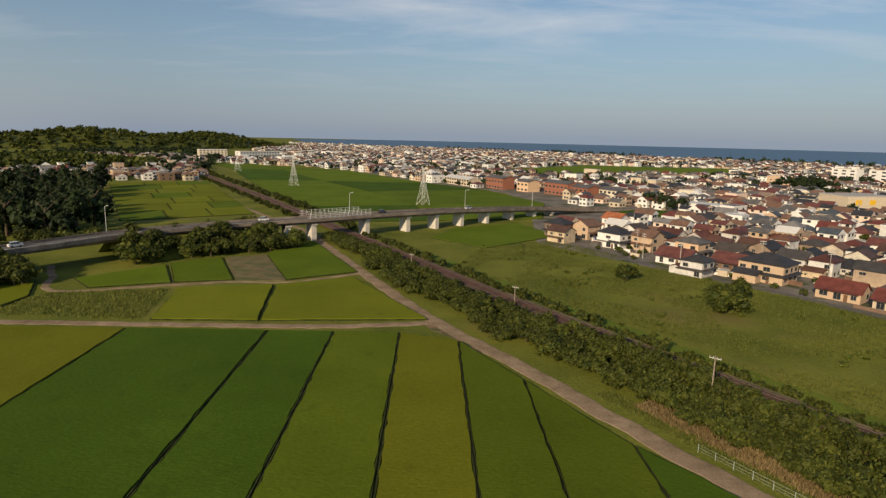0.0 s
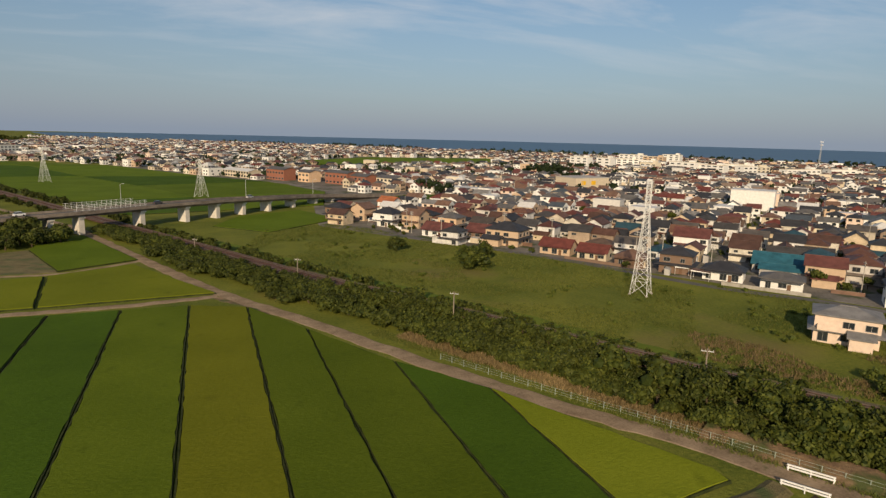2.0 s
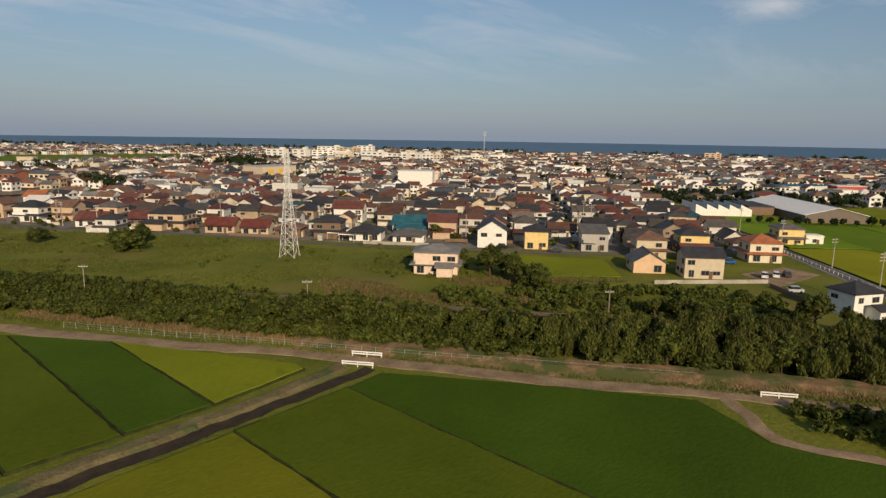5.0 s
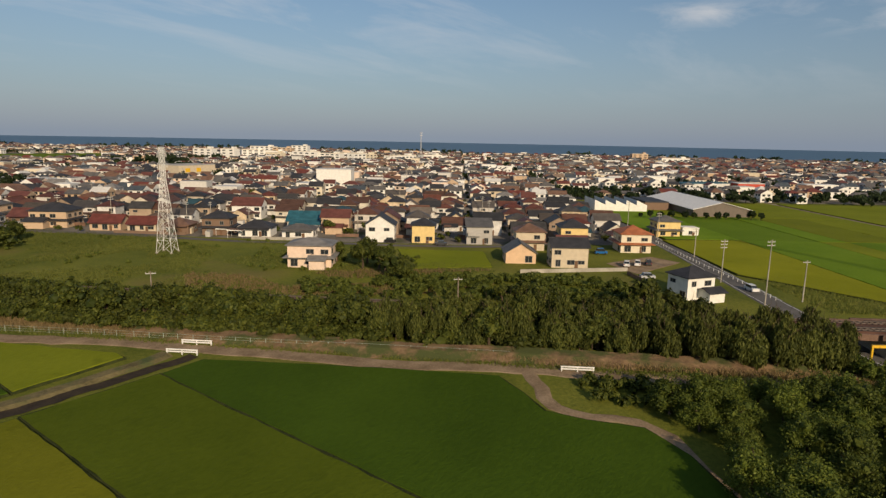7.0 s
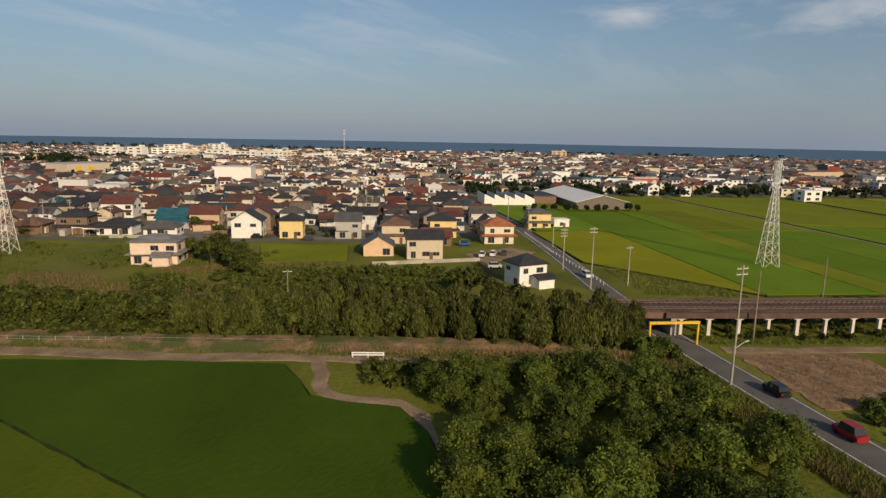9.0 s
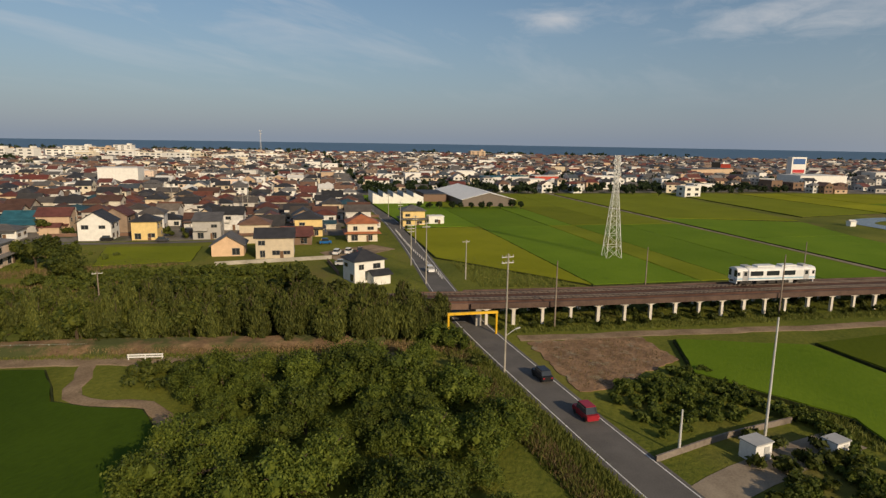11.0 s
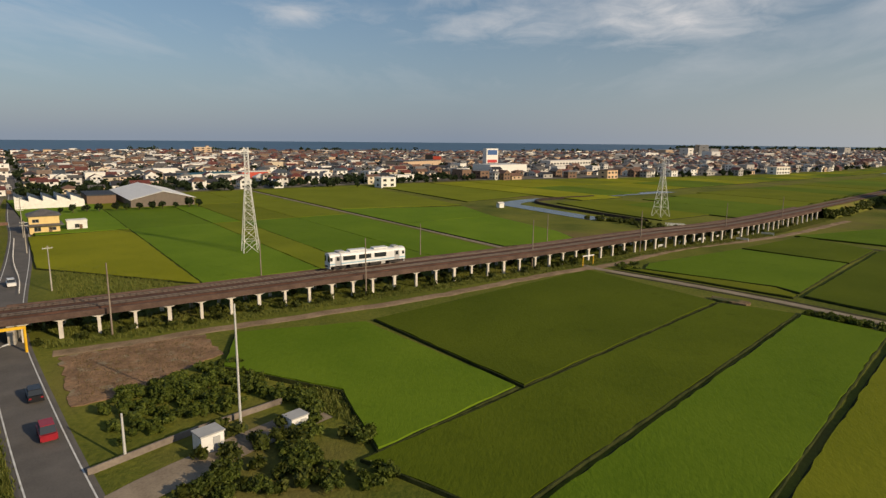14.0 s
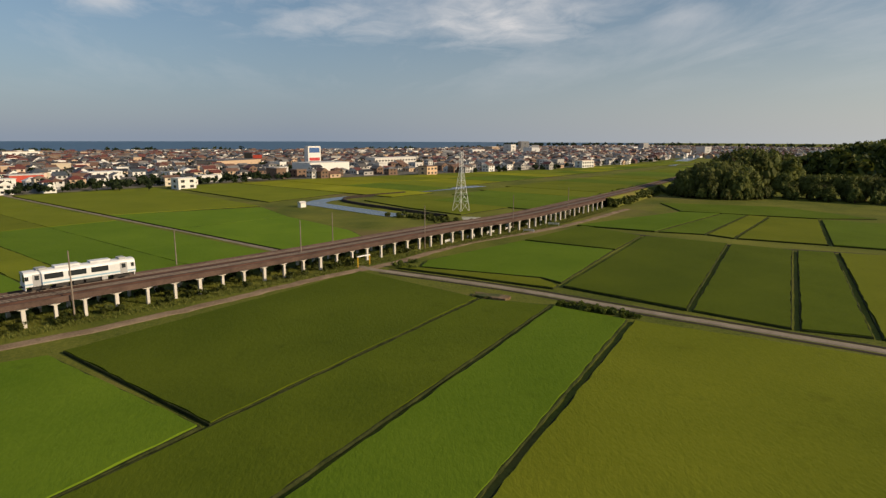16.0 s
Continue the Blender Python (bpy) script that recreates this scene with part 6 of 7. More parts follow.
# street and garden trees in the town
street = [tree("garden_tree", "small rounded garden tree between houses", "tree", 5.0, 2.2, 2.1, M_LEAF_DARK if k else M_LEAF, 190 + k, 60, 10, 0.42, None, "garden trees of the town", 6) for k in range(2)]
spots = []
while len(spots) < 64:
    u, v = r.uniform(178, 420), r.uniform(-170, 130)
    x, y = U(u, v)
    if town(x, y) and all(math.hypot(x - a, y - b) > 6.6 for a, b in near_plots) and not built(x, y, 0):
        spots.append((x, y))
spread_copies(street, spots, 12, 0.6, 1.2)


def far_wood(name, label, spots, size, seed, h=10, clumps=26, per=6, material=None, squat=1.0):
    """Far trees, each a lobed crown of leaf clumps on a short stem, joined."""
    rng = np.random.default_rng(seed)
    pts, outs, cores = [], [], []
    for x, y, z in spots:
        s = rng.uniform(0.7, 1.3)
        q, o, c = lumpy(rng, clumps, h * 0.5 * s, h * 0.5 * s, h * 0.5 * s * squat, h * 0.45 * s * squat, 6, 0.7, 0.4)
        pts.append(q + np.array([x, y, z]))
        outs.append(o)
        cores += [(mid + np.array([x, y, z]), rad * 0.62) for mid, rad in c if size < 2]
    me = leaf_mesh(name, np.concatenate(pts), np.concatenate(outs), per, size * 0.45, size, material or M_LEAF_DARK, rng, 1.0, 0.45, 0.55, False, cores, 1)
    return tagged(new(name, me), label, "woods", "", "stuff")


spots = [(*U(r.uniform(420, 1500), r.uniform(-700, 900)), 0.0) for _ in range(3200)]
far_wood("distant_trees", "scattered dark trees among distant houses", [s for s in spots if town(s[0], s[1])], 1.3, 3, 6.5, 11, 4)

spots = [(r.uniform(-420, 200), r.uniform(500, 1500), 0.0) for _ in range(5200)]
far_wood("suburb_trees", "dark trees among the houses behind the wide field", [s for s in spots if town(s[0], s[1])][:1700], 1.0, 23, 6.5, 12, 5)

spots = []
for _ in range(420):                             # tree line where the plain ends
    g, q = radians(r.uniform(-64, -18)), r.uniform(2350, 3000)
    spots.append((60 + q * math.cos(g), -154 + q * math.sin(g), 0.0))
far_wood("plain_tree_line", "dark tree line at the far end of the plain", spots, 3.0, 24, 13, 9, 4)

# wooded hills on the landward horizon
def hill(name, label, line_pts, width, height, seed):
    bm = bmesh.new()
    pts = curve_points(line_pts, 30)
    rows_ = []
    for k, (p, d, n) in enumerate(sides_of(pts)):
        e = min(1.0, 6 * min(k, len(pts) - 1 - k) / len(pts))
        row = []
        for j in range(13):
            s = j / 6 - 1
            hgt = height * e * (1 - s * s) * (0.75 + 0.5 * noise.noise((p.x * 0.004, p.y * 0.004, seed)))
            row.append(bm.verts.new((p.x + n.x * s * width, p.y + n.y * s * width, max(-1, hgt) - 0.2)))
        rows_.append(row)
    for r0, r1 in zip(rows_, rows_[1:]):
        for j in range(12):
            bm.faces.new((r0[j], r0[j + 1], r1[j + 1], r1[j]))
    bmesh.ops.recalc_face_normals(bm, faces=bm.faces[:])
    spots_ = []
    rr = random.Random(seed)
    for row in rows_:
        for vtx in row:
            for _ in range(3 if width > 80 else 9):
                spots_.append((vtx.co.x + rr.uniform(-14, 14), vtx.co.y + rr.uniform(-14, 14), vtx.co.z - 2))
    setting(name, bm, M_LEAF, label, "hill", smooth=True)
    far_wood(name + "_wood", "dense dark woods covering a hill", spots_, 3.0, seed, 12, 12, 4, M_LEAF)


hill("hill_1", "low wooded hill on the landward horizon", [(-560, 1900), (-620, 1600), (-760, 1400), (-1100, 1200), (-1500, 1000)], 150, 40, 2)
hill("hill_2", "wooded rise behind the hamlet", [(-330, 700), (-420, 660), (-560, 600), (-700, 520)], 60, 9, 3)
hill("hill_3", "dark wooded ridge behind the grove", [(600, -690), (520, -660), (450, -630), (380, -620), (300, -640), (200, -700)], 60, 20, 4)

def scatter(poly, n, seed, thin=0.0):
    rr = random.Random(seed)
    xs, ys = [p[0] for p in poly], [p[1] for p in poly]
    out = []
    while len(out) < n:
        x, y = rr.uniform(min(xs), max(xs)), rr.uniform(min(ys), max(ys))
        if inside(poly, x, y) and noise.noise((x * 0.06, y * 0.06, 3)) > thin - 0.6:
            out.append((x, y))
    return out


MEADOW = [(10, 196), (30, 160), (52, 118), (84, 62), (108, 20), (128, 22), (150, 20), (148, 84), (132, 108), (112, 148), (98, 170), (80, 196), (66, 228), (50, 248), (20, 235)]
far_wood("line_shrubs", "green shrubs along the far railway line", [(x, y, 0.0) for x, y in along(640, 262, 6, 12, 150, 81) + along(640, 300, -9, -6, 60, 82)], 0.6, 25, 4.0, 18, 6, M_LEAF, 0.8)
# low growth that fills the belts
far_wood("belt_thicket", "tangled low shrubs filling the railway belt", [(x, y, 0.0) for x, y in along(252, 200, -13, -4.5, 50, 61) + along(200, 130, -17, -4.5, 110, 66) + along(135, 10, -15.6, -4.2, 210, 62) + along(250, -45, 4.5, 8, 120, 63)],
         0.36, 8, 4.0, 40, 9, M_LEAF, 0.8)
far_wood("meadow_shrubs", "lush low shrubs between the rails and the meadow", [(x, y, 0.0) for x, y in scatter([(116, 34), (132, 28), (150, 6), (158, -14), (148, -24), (140, -20), (124, 0), (106, 24), (98, 42), (108, 46)], 200, 71)],
         0.36, 13, 3.2, 36, 9, M_LUSH, 0.75)
far_wood("meadow_weeds", "darker weedy clumps in the long meadow", [(x, y, 0.0) for x, y in scatter(MEADOW, 210, 74) if noise.noise((x * 0.05, y * 0.05, 9)) > -0.05], 0.3, 17, 1.8, 20, 8, M_LUSH, 0.5)
far_wood("edge_hedges", "dark hedges and trees along the town's field edge", [(*U(r.uniform(326, 400), r.uniform(140, 440)), 0.0) for _ in range(300)] + [(*U(r.uniform(262, 290), r.uniform(600, 1000)), 0.0) for _ in range(60)], 0.9, 18, 5.5, 18, 6)
far_wood("river_weeds", "dark rank weeds along the river bank", [(300 - 38 * q + r.uniform(-6, 6), -188 - 26 * q + r.uniform(-6, 6), 0.0) for q in (r.random() for _ in range(60))], 0.4, 26, 2.4, 18, 7, M_LEAF, 0.6)
far_wood("viaduct_weeds", "leafy weeds round the feet of the viaduct", [(x, y, 0.0) for x, y in along(-64, -270, -5.5, 5.5, 150, 64) + along(-64, -160, -7.5, -5.5, 30, 65)], 0.32, 9, 2.2, 22, 8, M_LEAF, 0.7)
far_wood("waste_weeds", "low leafy weeds on waste ground beside the road", [(x, y, 0.0) for x, y in [(109 + r.uniform(-9, 9), -76 + r.uniform(-9, 9)) for _ in range(40)] if abs((x - 112.8) * 0.66 - (y + 84.6) * 0.75) > 5]
         + [(104 + r.uniform(-10, 8), -114 + r.uniform(-8, 6), 0.0) for _ in range(30)], 0.32, 10, 2.4, 22, 8, M_LEAF, 0.7)
far_wood("lane_weeds", "rank green weeds along the concrete farm lane", [(162 - 10.5 * q + r.uniform(-1.2, 1.2), -199 - 8.5 * q + r.uniform(-1.2, 1.2), 0.0) for q in (r.random() for _ in range(34))] + [(203 + r.uniform(-5, 4), -176 + r.uniform(-3, 3), 0.0) for _ in range(10)], 0.25, 27, 1.7, 20, 8, M_LEAF_FRESH, 0.7)
far_wood("embankment_shrubs", "dark shrubs on the railway embankment past the viaduct", [(312 + 70 * q + o, -279 - 69 * q + o, 3.4 - 0.6 * abs(o)) for q, o in ((r.random(), r.choice((-1, 1)) * r.uniform(3.8, 6.4)) for _ in range(120))], 0.5, 28, 4.2, 18, 7, M_LEAF, 0.8)
far_wood("field_edge_weeds", "tall weeds along the edge of the overgrown paddy", [(x, y, 0.0) for x, y in scatter([(103, -122), (107, -119), (120, -117), (127, -101), (124, -101), (117, -115), (106, -116), (100, -120), (100, -127), (104, -129)], 90, 76)], 0.24, 29, 1.8, 22, 8, M_LEAF_FRESH, 0.8)
far_wood("plot_weeds", "lush green weeds between the bare plot and the yard", [(x, y, 0.0) for x, y in scatter([(116, -91), (128, -97), (126, -110), (116, -108), (106, -99)], 110, 75)], 0.22, 19, 1.7, 24, 9, M_LEAF_FRESH, 0.8)
far_wood("path_weeds", "leafy weeds beside the footpath", [(x, y, 0.0) for x, y in scatter([(95, -27), (102, -38), (97, -49), (90, -55), (92, -44), (88, -36)], 46, 73)], 0.32, 14, 2.4, 24, 7, M_LEAF, 0.7)
far_wood("hamlet_trees", "dark trees round the hamlet below the hill", [(x, y, 0.0) for x, y in [(r.uniform(-640, -210), r.uniform(600, 1300)) for _ in range(620)] if x < -215 - (y - 600) * 0.3], 1.6, 15, 10, 12, 4)
far_wood("garden_shrubs", "garden shrubs between the nearer houses", [(x, y, 0.0) for x, y in [U(r.uniform(172, 380), r.uniform(-170, 130)) for _ in range(900)] if town(x, y) and all(math.hypot(x - a, y - b) > 6.0 for a, b in near_plots) and not built(x, y, 0)][:260],
         0.42, 12, 2.6, 18, 7, M_LEAF, 0.9)

# pines along the shore, tree mounds in the town, rows at the works
shore = curve_points([(60, 2030), (320, 1750), (550, 1510), (780, 1260), (1000, 980), (1140, 735), (1260, 490), (1360, 240), (1430, 0), (1520, -330), (1930, -800)], 8)
far_wood("shore_pines", "dark strip of pines along the shore", [(p.x - r.uniform(0, 30), p.y - r.uniform(0, 30), 0.0) for k, p in enumerate(shore) if noise.noise((p.x * 0.008, p.y * 0.008, 4)) > -0.05], 2.2, 41, 12, 12, 4)
far_wood("shrine_wood", "dark round tree mound amid houses", [(338 + r.gauss(0, 13), 548 + r.gauss(0, 9), r.uniform(0, 4)) for _ in range(44)] + [(152 + r.gauss(0, 6), 376 + r.gauss(0, 5), 0.0) for _ in range(9)]
         + [(430 + r.gauss(0, 14), 640 + r.gauss(0, 8), 0.0) for _ in range(14)] + [(320 + r.gauss(0, 10), 470 + r.gauss(0, 6), 0.0) for _ in range(9)], 0.9, 42, 11, 26, 6, M_LEAF_DARK)
works = [tree("works_tree", "dark clipped tree beside the works", "tree", 4.6, 2.0, 2.0, M_LEAF_DARK, 290, 90, 11, 0.4, 2.4, "trees beside the works", 9, None, 0.5)]
spread_copies(works, [(291 + 2.7 * k + r.uniform(-1, 1), 32 - 4.0 * k + r.uniform(-1, 1)) for k in range(12)] + [(322, 12), (319, 15), (411, 12), (408, 18), (413, 28), (418, 34), (428, 40), (479, -11), (474, -8), (438, -48), (441, -44), (436, -64)], 43, 0.7, 1.25)

# ---- long grass ----


def tufts(name, label, spots, blades, height, material, seed):
    rng = np.random.default_rng(seed)
    n = len(spots) * blades
    c = np.repeat(np.array(spots), blades, axis=0) + rng.normal(0, 0.28, (n, 2))
    a = rng.uniform(0, 2 * np.pi, n)
    h = height * rng.uniform(0.5, 1.3, n)
    lean = rng.normal(0, 0.35, (n, 2)) * h[:, None]
    w = 0.05 + 0.05 * h
    z = np.zeros(n)
    p0 = np.stack([c[:, 0] - np.cos(a) * w, c[:, 1] - np.sin(a) * w, z], 1)
    p1 = np.stack([c[:, 0] + np.cos(a) * w, c[:, 1] + np.sin(a) * w, z], 1)
    p2 = np.stack([c[:, 0] + lean[:, 0], c[:, 1] + lean[:, 1], h], 1)
    me = bpy.data.meshes.new(name)
    me.from_pydata(np.stack([p0, p1, p2], 1).reshape(-1, 3).tolist(), [], np.arange(n * 3).reshape(-1, 3).tolist())
    me.materials.append(material)
    return tagged(new(name, me), label, "grass", "", "stuff")


tufts("meadow_grass", "long wild meadow grass, green and straw coloured", scatter(MEADOW, 15000, 31, 0.45), 6, 0.42, M_BLADE, 1)
tufts("meadow_reeds", "patches of dry brown reeds in the meadow", scatter([(86, 62), (108, 22), (140, 12), (150, 22), (128, 46), (110, 60), (96, 80)], 1300, 32, 0.5), 7, 0.7, M_REED, 2)
tufts("verge_grass", "grass on the verges by the viaduct", along(-66, -290, -9.5, -5.5, 3600, 33) + along(-66, -290, 5.5, 9, 2200, 34) + along(-66, -250, -4, 4, 1600, 36), 6, 0.45, M_BLADE, 3)
tufts("bank_reeds", "dry brown grass on the bank above the track", along(100, -60, -18, -14.2, 4600, 35), 8, 0.75, M_REED, 4)
tufts("bank_grass", "green grass along the track below the bank", along(105, -58, -20.4, -17.0, 4200, 37), 7, 0.4, M_BLADE, 14)
tufts("wild_grass", "rough wild grass in waste ground", scatter([(-100, 135), (-64, 133), (-69, 161), (-88, 156), (-98, 154)], 1800, 37) + scatter([(129, -102), (142, -98.5), (149, -118), (124, -139.6), (109, -127)], 4200, 38)
      + scatter([U(95, 143), U(128, 143), U(128, 152), U(92, 166)], 900, 39), 7, 0.6, M_BLADE, 5)
tufts("dry_stalks", "dry straw stalks scattered on bare soil", scatter([(132, -77), (139, -87), (142, -92), (134, -97.5), (127, -94), (119, -91.5), (116.5, -88)], 900, 40), 4, 0.3, M_REED, 6)
road_sides = [q for q in sides_of(curve_points(ROAD, 1.0)) if 84 < q[0].x < 131]
rr = random.Random(51)


def road_strip(lo, hi, n):
    out = []
    for _ in range(n):
        p, d, nn = rr.choice(road_sides)
        o = -rr.uniform(lo, hi)
        out.append((p.x + nn.x * o, p.y + nn.y * o))
    return out


tufts("roadside_reeds", "strip of dry brown grass along the roadside thicket", road_strip(6.0, 8.6, 1500), 6, 0.6, M_REED, 7)
tufts("roadside_grass", "rank green grass on the road verge", road_strip(3.3, 8.8, 3600), 6, 0.6, M_BLADE, 8)
mown = [(q[0].x + q[2].x * 11.5, q[0].y + q[2].y * 11.5) for q in rail_sides if 52 < q[0].y < 215][::8]
track("grass_strip", mown, 4.6, M_MOWN, "paler mown strip of grass beside the railway", "grass", 0.6, 0.06, seed=12)

# ---- lattice pylons ----


def pylon(x, y, h, base, turn, label):
    ob = thing("pylon", label, "pylon", (x, y, 0), turn, "power line pylons")

    def half(z):
        return base / 2 + (0.55 - base / 2) * min(1.0, z / (h * 0.72)) if z < h * 0.72 else 0.55

    levels = [0]
    while levels[-1] < h * 0.97:
        levels.append(min(h, levels[-1] + max(1.4, half(levels[-1]) * 1.7)))
    w = 0.11 if h < 32 else 0.12
    for sx, sy in ((1, 1), (1, -1), (-1, -1), (-1, 1)):
        bm = bmesh.new()
        knee = h * 0.72
        rings = [[bm.verts.new((sx * half(z) + ox * w, sy * half(z) + oy * w, z)) for ox, oy in ((-0.5, -0.5), (0.5, -0.5), (0.5, 0.5), (-0.5, 0.5))] for z in (0, knee, h)]
        for lo, hi in zip(rings, rings[1:]):
            for i in range(4):
                bm.faces.new((lo[i - 1], lo[i], hi[i], hi[i - 1]))
        bm.faces.new(rings[-1])
        part("leg", bm, M_WHITESTEEL, ob)
    far = None if h > 28 else bmesh.new()
    for k, (a, b) in enumerate(zip(levels, levels[1:])):
        A, B = half(a), half(b)
        cs = [(1, 1), (1, -1), (-1, -1), (-1, 1)]
        for i in range(4):
            (px, py), (qx, qy) = cs[i - 1], cs[i]
            for p0, p1 in (((px * A, py * A, a), (qx * B, qy * B, b)), ((qx * A, qy * A, a), (px * B, py * B, b)), ((px * B, py * B, b), (qx * B, qy * B, b))):
                bm = bmesh.new() if far is None else far
                bar(bm, p0, p1, w * 0.6)
                if far is None:
                    part("brace", bm, M_WHITESTEEL, ob)
    if far is not None:
        part("bracing", far, M_WHITESTEEL, ob)["kind"] = "stuff"
    for k, (z, arm) in enumerate(((h * 0.74, 3.2), (h * 0.84, 2.9), (h * 0.94, 2.6))):
        for s in (1, -1):
            bm = bmesh.new()
            c = w * 0.35
            tip = [bm.verts.new((s * arm + i * c, j * c, z + 0.2)) for i, j in ((-1, -1), (1, -1), (1, 1), (-1, 1))]
            end = [bm.verts.new((s * arm + i * 0.1, j * 0.1, z - 0.9)) for i, j in ((-1, -1), (1, -1), (1, 1), (-1, 1))]
            for t in (0.5, -0.5):
                for dz in (0, 1.2):
                    root = [bm.verts.new((s * 0.5 + i * c, t + j * c, z + dz)) for i, j in ((-1, -1), (1, -1), (1, 1), (-1, 1))]
                    for i in range(4):
                        bm.faces.new((root[i - 1], root[i], tip[i], tip[i - 1]))
            for i in range(4):
                bm.faces.new((tip[i - 1], tip[i], end[i], end[i - 1]))
            bm.faces.new(end)
            part("crossarm", bm, M_WHITESTEEL, ob)
    for sx, sy in ((1, 1), (1, -1), (-1, -1), (-1, 1)):
        bm = bmesh.new()
        rod(bm, (sx * base / 2, sy * base / 2, -0.3), (sx * base / 2, sy * base / 2, 0.4), 0.45, 0.35, 8)
        part("footing", bm, M_CONC, ob)
    return ob


pylon(105.8, 105.8, 30.4, 4.5, 36, "tall white lattice power pylon standing in the meadow")
pylon(213.6, -74.6, 29.2, 4.4, 30, "white lattice power pylon standing in a rice field")
pylon(308, -216, 25, 5.2, 30, "white lattice power pylon by the river bend")
pylon(-4, 371, 23, 6.0, 36, "lattice power pylon in the green field")
pylon(-109, 490, 25, 6.0, 36, "distant lattice power pylon in the green field")
pylon(-205, 655, 20, 6.0, 36, "small distant lattice power pylon")

hut = thing("pump_house", "small white pump house at the river bend", "hut", (337.5, -150.2, 0), GRID)
bm = bmesh.new()
box(bm, (0, 0, 1.0), (2.8, 2.2, 2.2))
part("wall", bm, C_WHITE, hut)
bm = bmesh.new()
gable(bm, 2.8, 2.2, 2.0, 0.5, 0.25, 0.1)
part("roof", bm, T_PALE, hut)

# radio mast over the town
mast = thing("radio_mast", "slim steel radio mast above the town roofs", "mast", (933, 693, 0))
bm = bmesh.new()
for k in range(3):
    a = radians(120 * k)
    rod(bm, (1.6 * math.cos(a), 1.6 * math.sin(a), 0), (0.35 * math.cos(a), 0.35 * math.sin(a), 44), 0.22, 0.16, 6)
for z in range(2, 44, 3):
    for k in range(3):
        a, b = radians(120 * k), radians(120 * k + 120)
        q = 1.6 - 1.25 * z / 44
        bar(bm, (q * math.cos(a), q * math.sin(a), z), (q * math.cos(b), q * math.sin(b), z + 2.4), 0.12)
part("lattice", bm, M_STEEL, mast)
bm = bmesh.new()
for z in (38, 43):
    rod(bm, (0, 0, z), (0, 0, z + 0.4), 2.2, 2.2, 10)
    for k in range(6):
        a = radians(60 * k)
        box(bm, (2.1 * math.cos(a), 2.1 * math.sin(a), z + 1.2), (0.4, 0.25, 2.0), 60 * k)
part("antennas", bm, M_WHITESTEEL, mast)

# ---- poles ----


def utility_pole(x, y, h, label, arms=2, kind_name="utility_pole", material=None, turn=-40, lean=0, group="poles", z=0):
    ob = thing(kind_name, label, "pole", (x, y, z), turn, group)
    material = material or M_CONC
    bm = bmesh.new()
    rod(bm, (0, 0, -0.4), (lean, 0, h), 0.16, 0.1, 10)
    part("pole", bm, material, ob)
    for k in range(arms):
        zz = h - 0.5 - 0.8 * k
        bm = bmesh.new()
        box(bm, (lean, 0.12, zz), (1.9, 0.1, 0.12))
        part("crossarm", bm, M_STEEL, ob)
        for s in (-0.85, -0.3, 0.3, 0.85):
            bm = bmesh.new()
            rod(bm, (lean + s, 0.12, zz + 0.05), (lean + s, 0.12, zz + 0.32), 0.07, 0.05, 6)
            part("insulator", bm, M_CONC, ob)
    return ob


p = utility_pole(117.4, -76.6, 17.2, "tall concrete utility pole beside the road", 2, group="poles by the road")
bm = bmesh.new()
rod(bm, (0, 0, 5.4), (1.8, 0, 6.3), 0.05, 0.04, 6)
box(bm, (2.0, 0, 6.3), (0.7, 0.22, 0.14), tilt=(0, -10))
part("lamp_arm", bm, M_STEEL, p, "slim street lamp arm")
utility_pole(177, -29.5, 11, "concrete utility pole with crossarms by the road", 3, group="poles by the road")
utility_pole(160, -42.5, 14.5, "tall grey utility pole by the underpass", 2, group="poles by the road")
utility_pole(169, -48.5, 9.5, "thin utility pole at the field edge", 1, group="poles by the road")
utility_pole(208, -14.5, 9, "utility pole beside the village road", 2, group="poles by the road")
utility_pole(233, 5, 10, "utility pole beside the village road", 2, group="poles by the road")
utility_pole(262, 27, 10, "utility pole beside the village road", 2, group="poles by the road")
utility_pole(112.5, -109.5, 14, "slim pale steel pole by the yard", 0, "steel_pole", M_STEEL, group="poles by the yard")
utility_pole(104, -101, 5, "short steel pole by the yard fence", 0, "steel_pole", M_STEEL, group="poles by the yard")
utility_pole(21.8, 145.6, 6.2, "wooden signal line pole beside the rails", 1, material=M_WOODPOLE, group="poles beside the rails")
utility_pole(46.6, 92.2, 8.4, "wooden signal line pole beside the rails", 1, material=M_WOODPOLE, group="poles beside the rails")
utility_pole(71.5, 48, 8.6, "wooden signal line pole beside the rails", 1, material=M_WOODPOLE, group="poles beside the rails")
utility_pole(116, 8, 6.0, "wooden signal line pole beside the rails", 1, material=M_WOODPOLE, group="poles beside the rails")
utility_pole(-5, 186, 6.0, "wooden signal line pole beside the rails", 1, material=M_WOODPOLE, group="poles beside the rails")
for x, y in ((142, -77.3), (170, -114.2), (201.8, -151.4), (225.6, -185), (252, -220), (280, -252)):
    utility_pole(x, y, 12, "brown steel pole standing before the viaduct", 0, "trackside_pole", M_WOODPOLE, group="poles along the viaduct")
for x, y in ((184, -87.6), (213, -122), (240, -160)):
    utility_pole(x, y, 9, "thin grey pole at the field side of the viaduct", 0, "trackside_pole", M_WOODPOLE, group="poles along the viaduct")
r = random.Random(5)
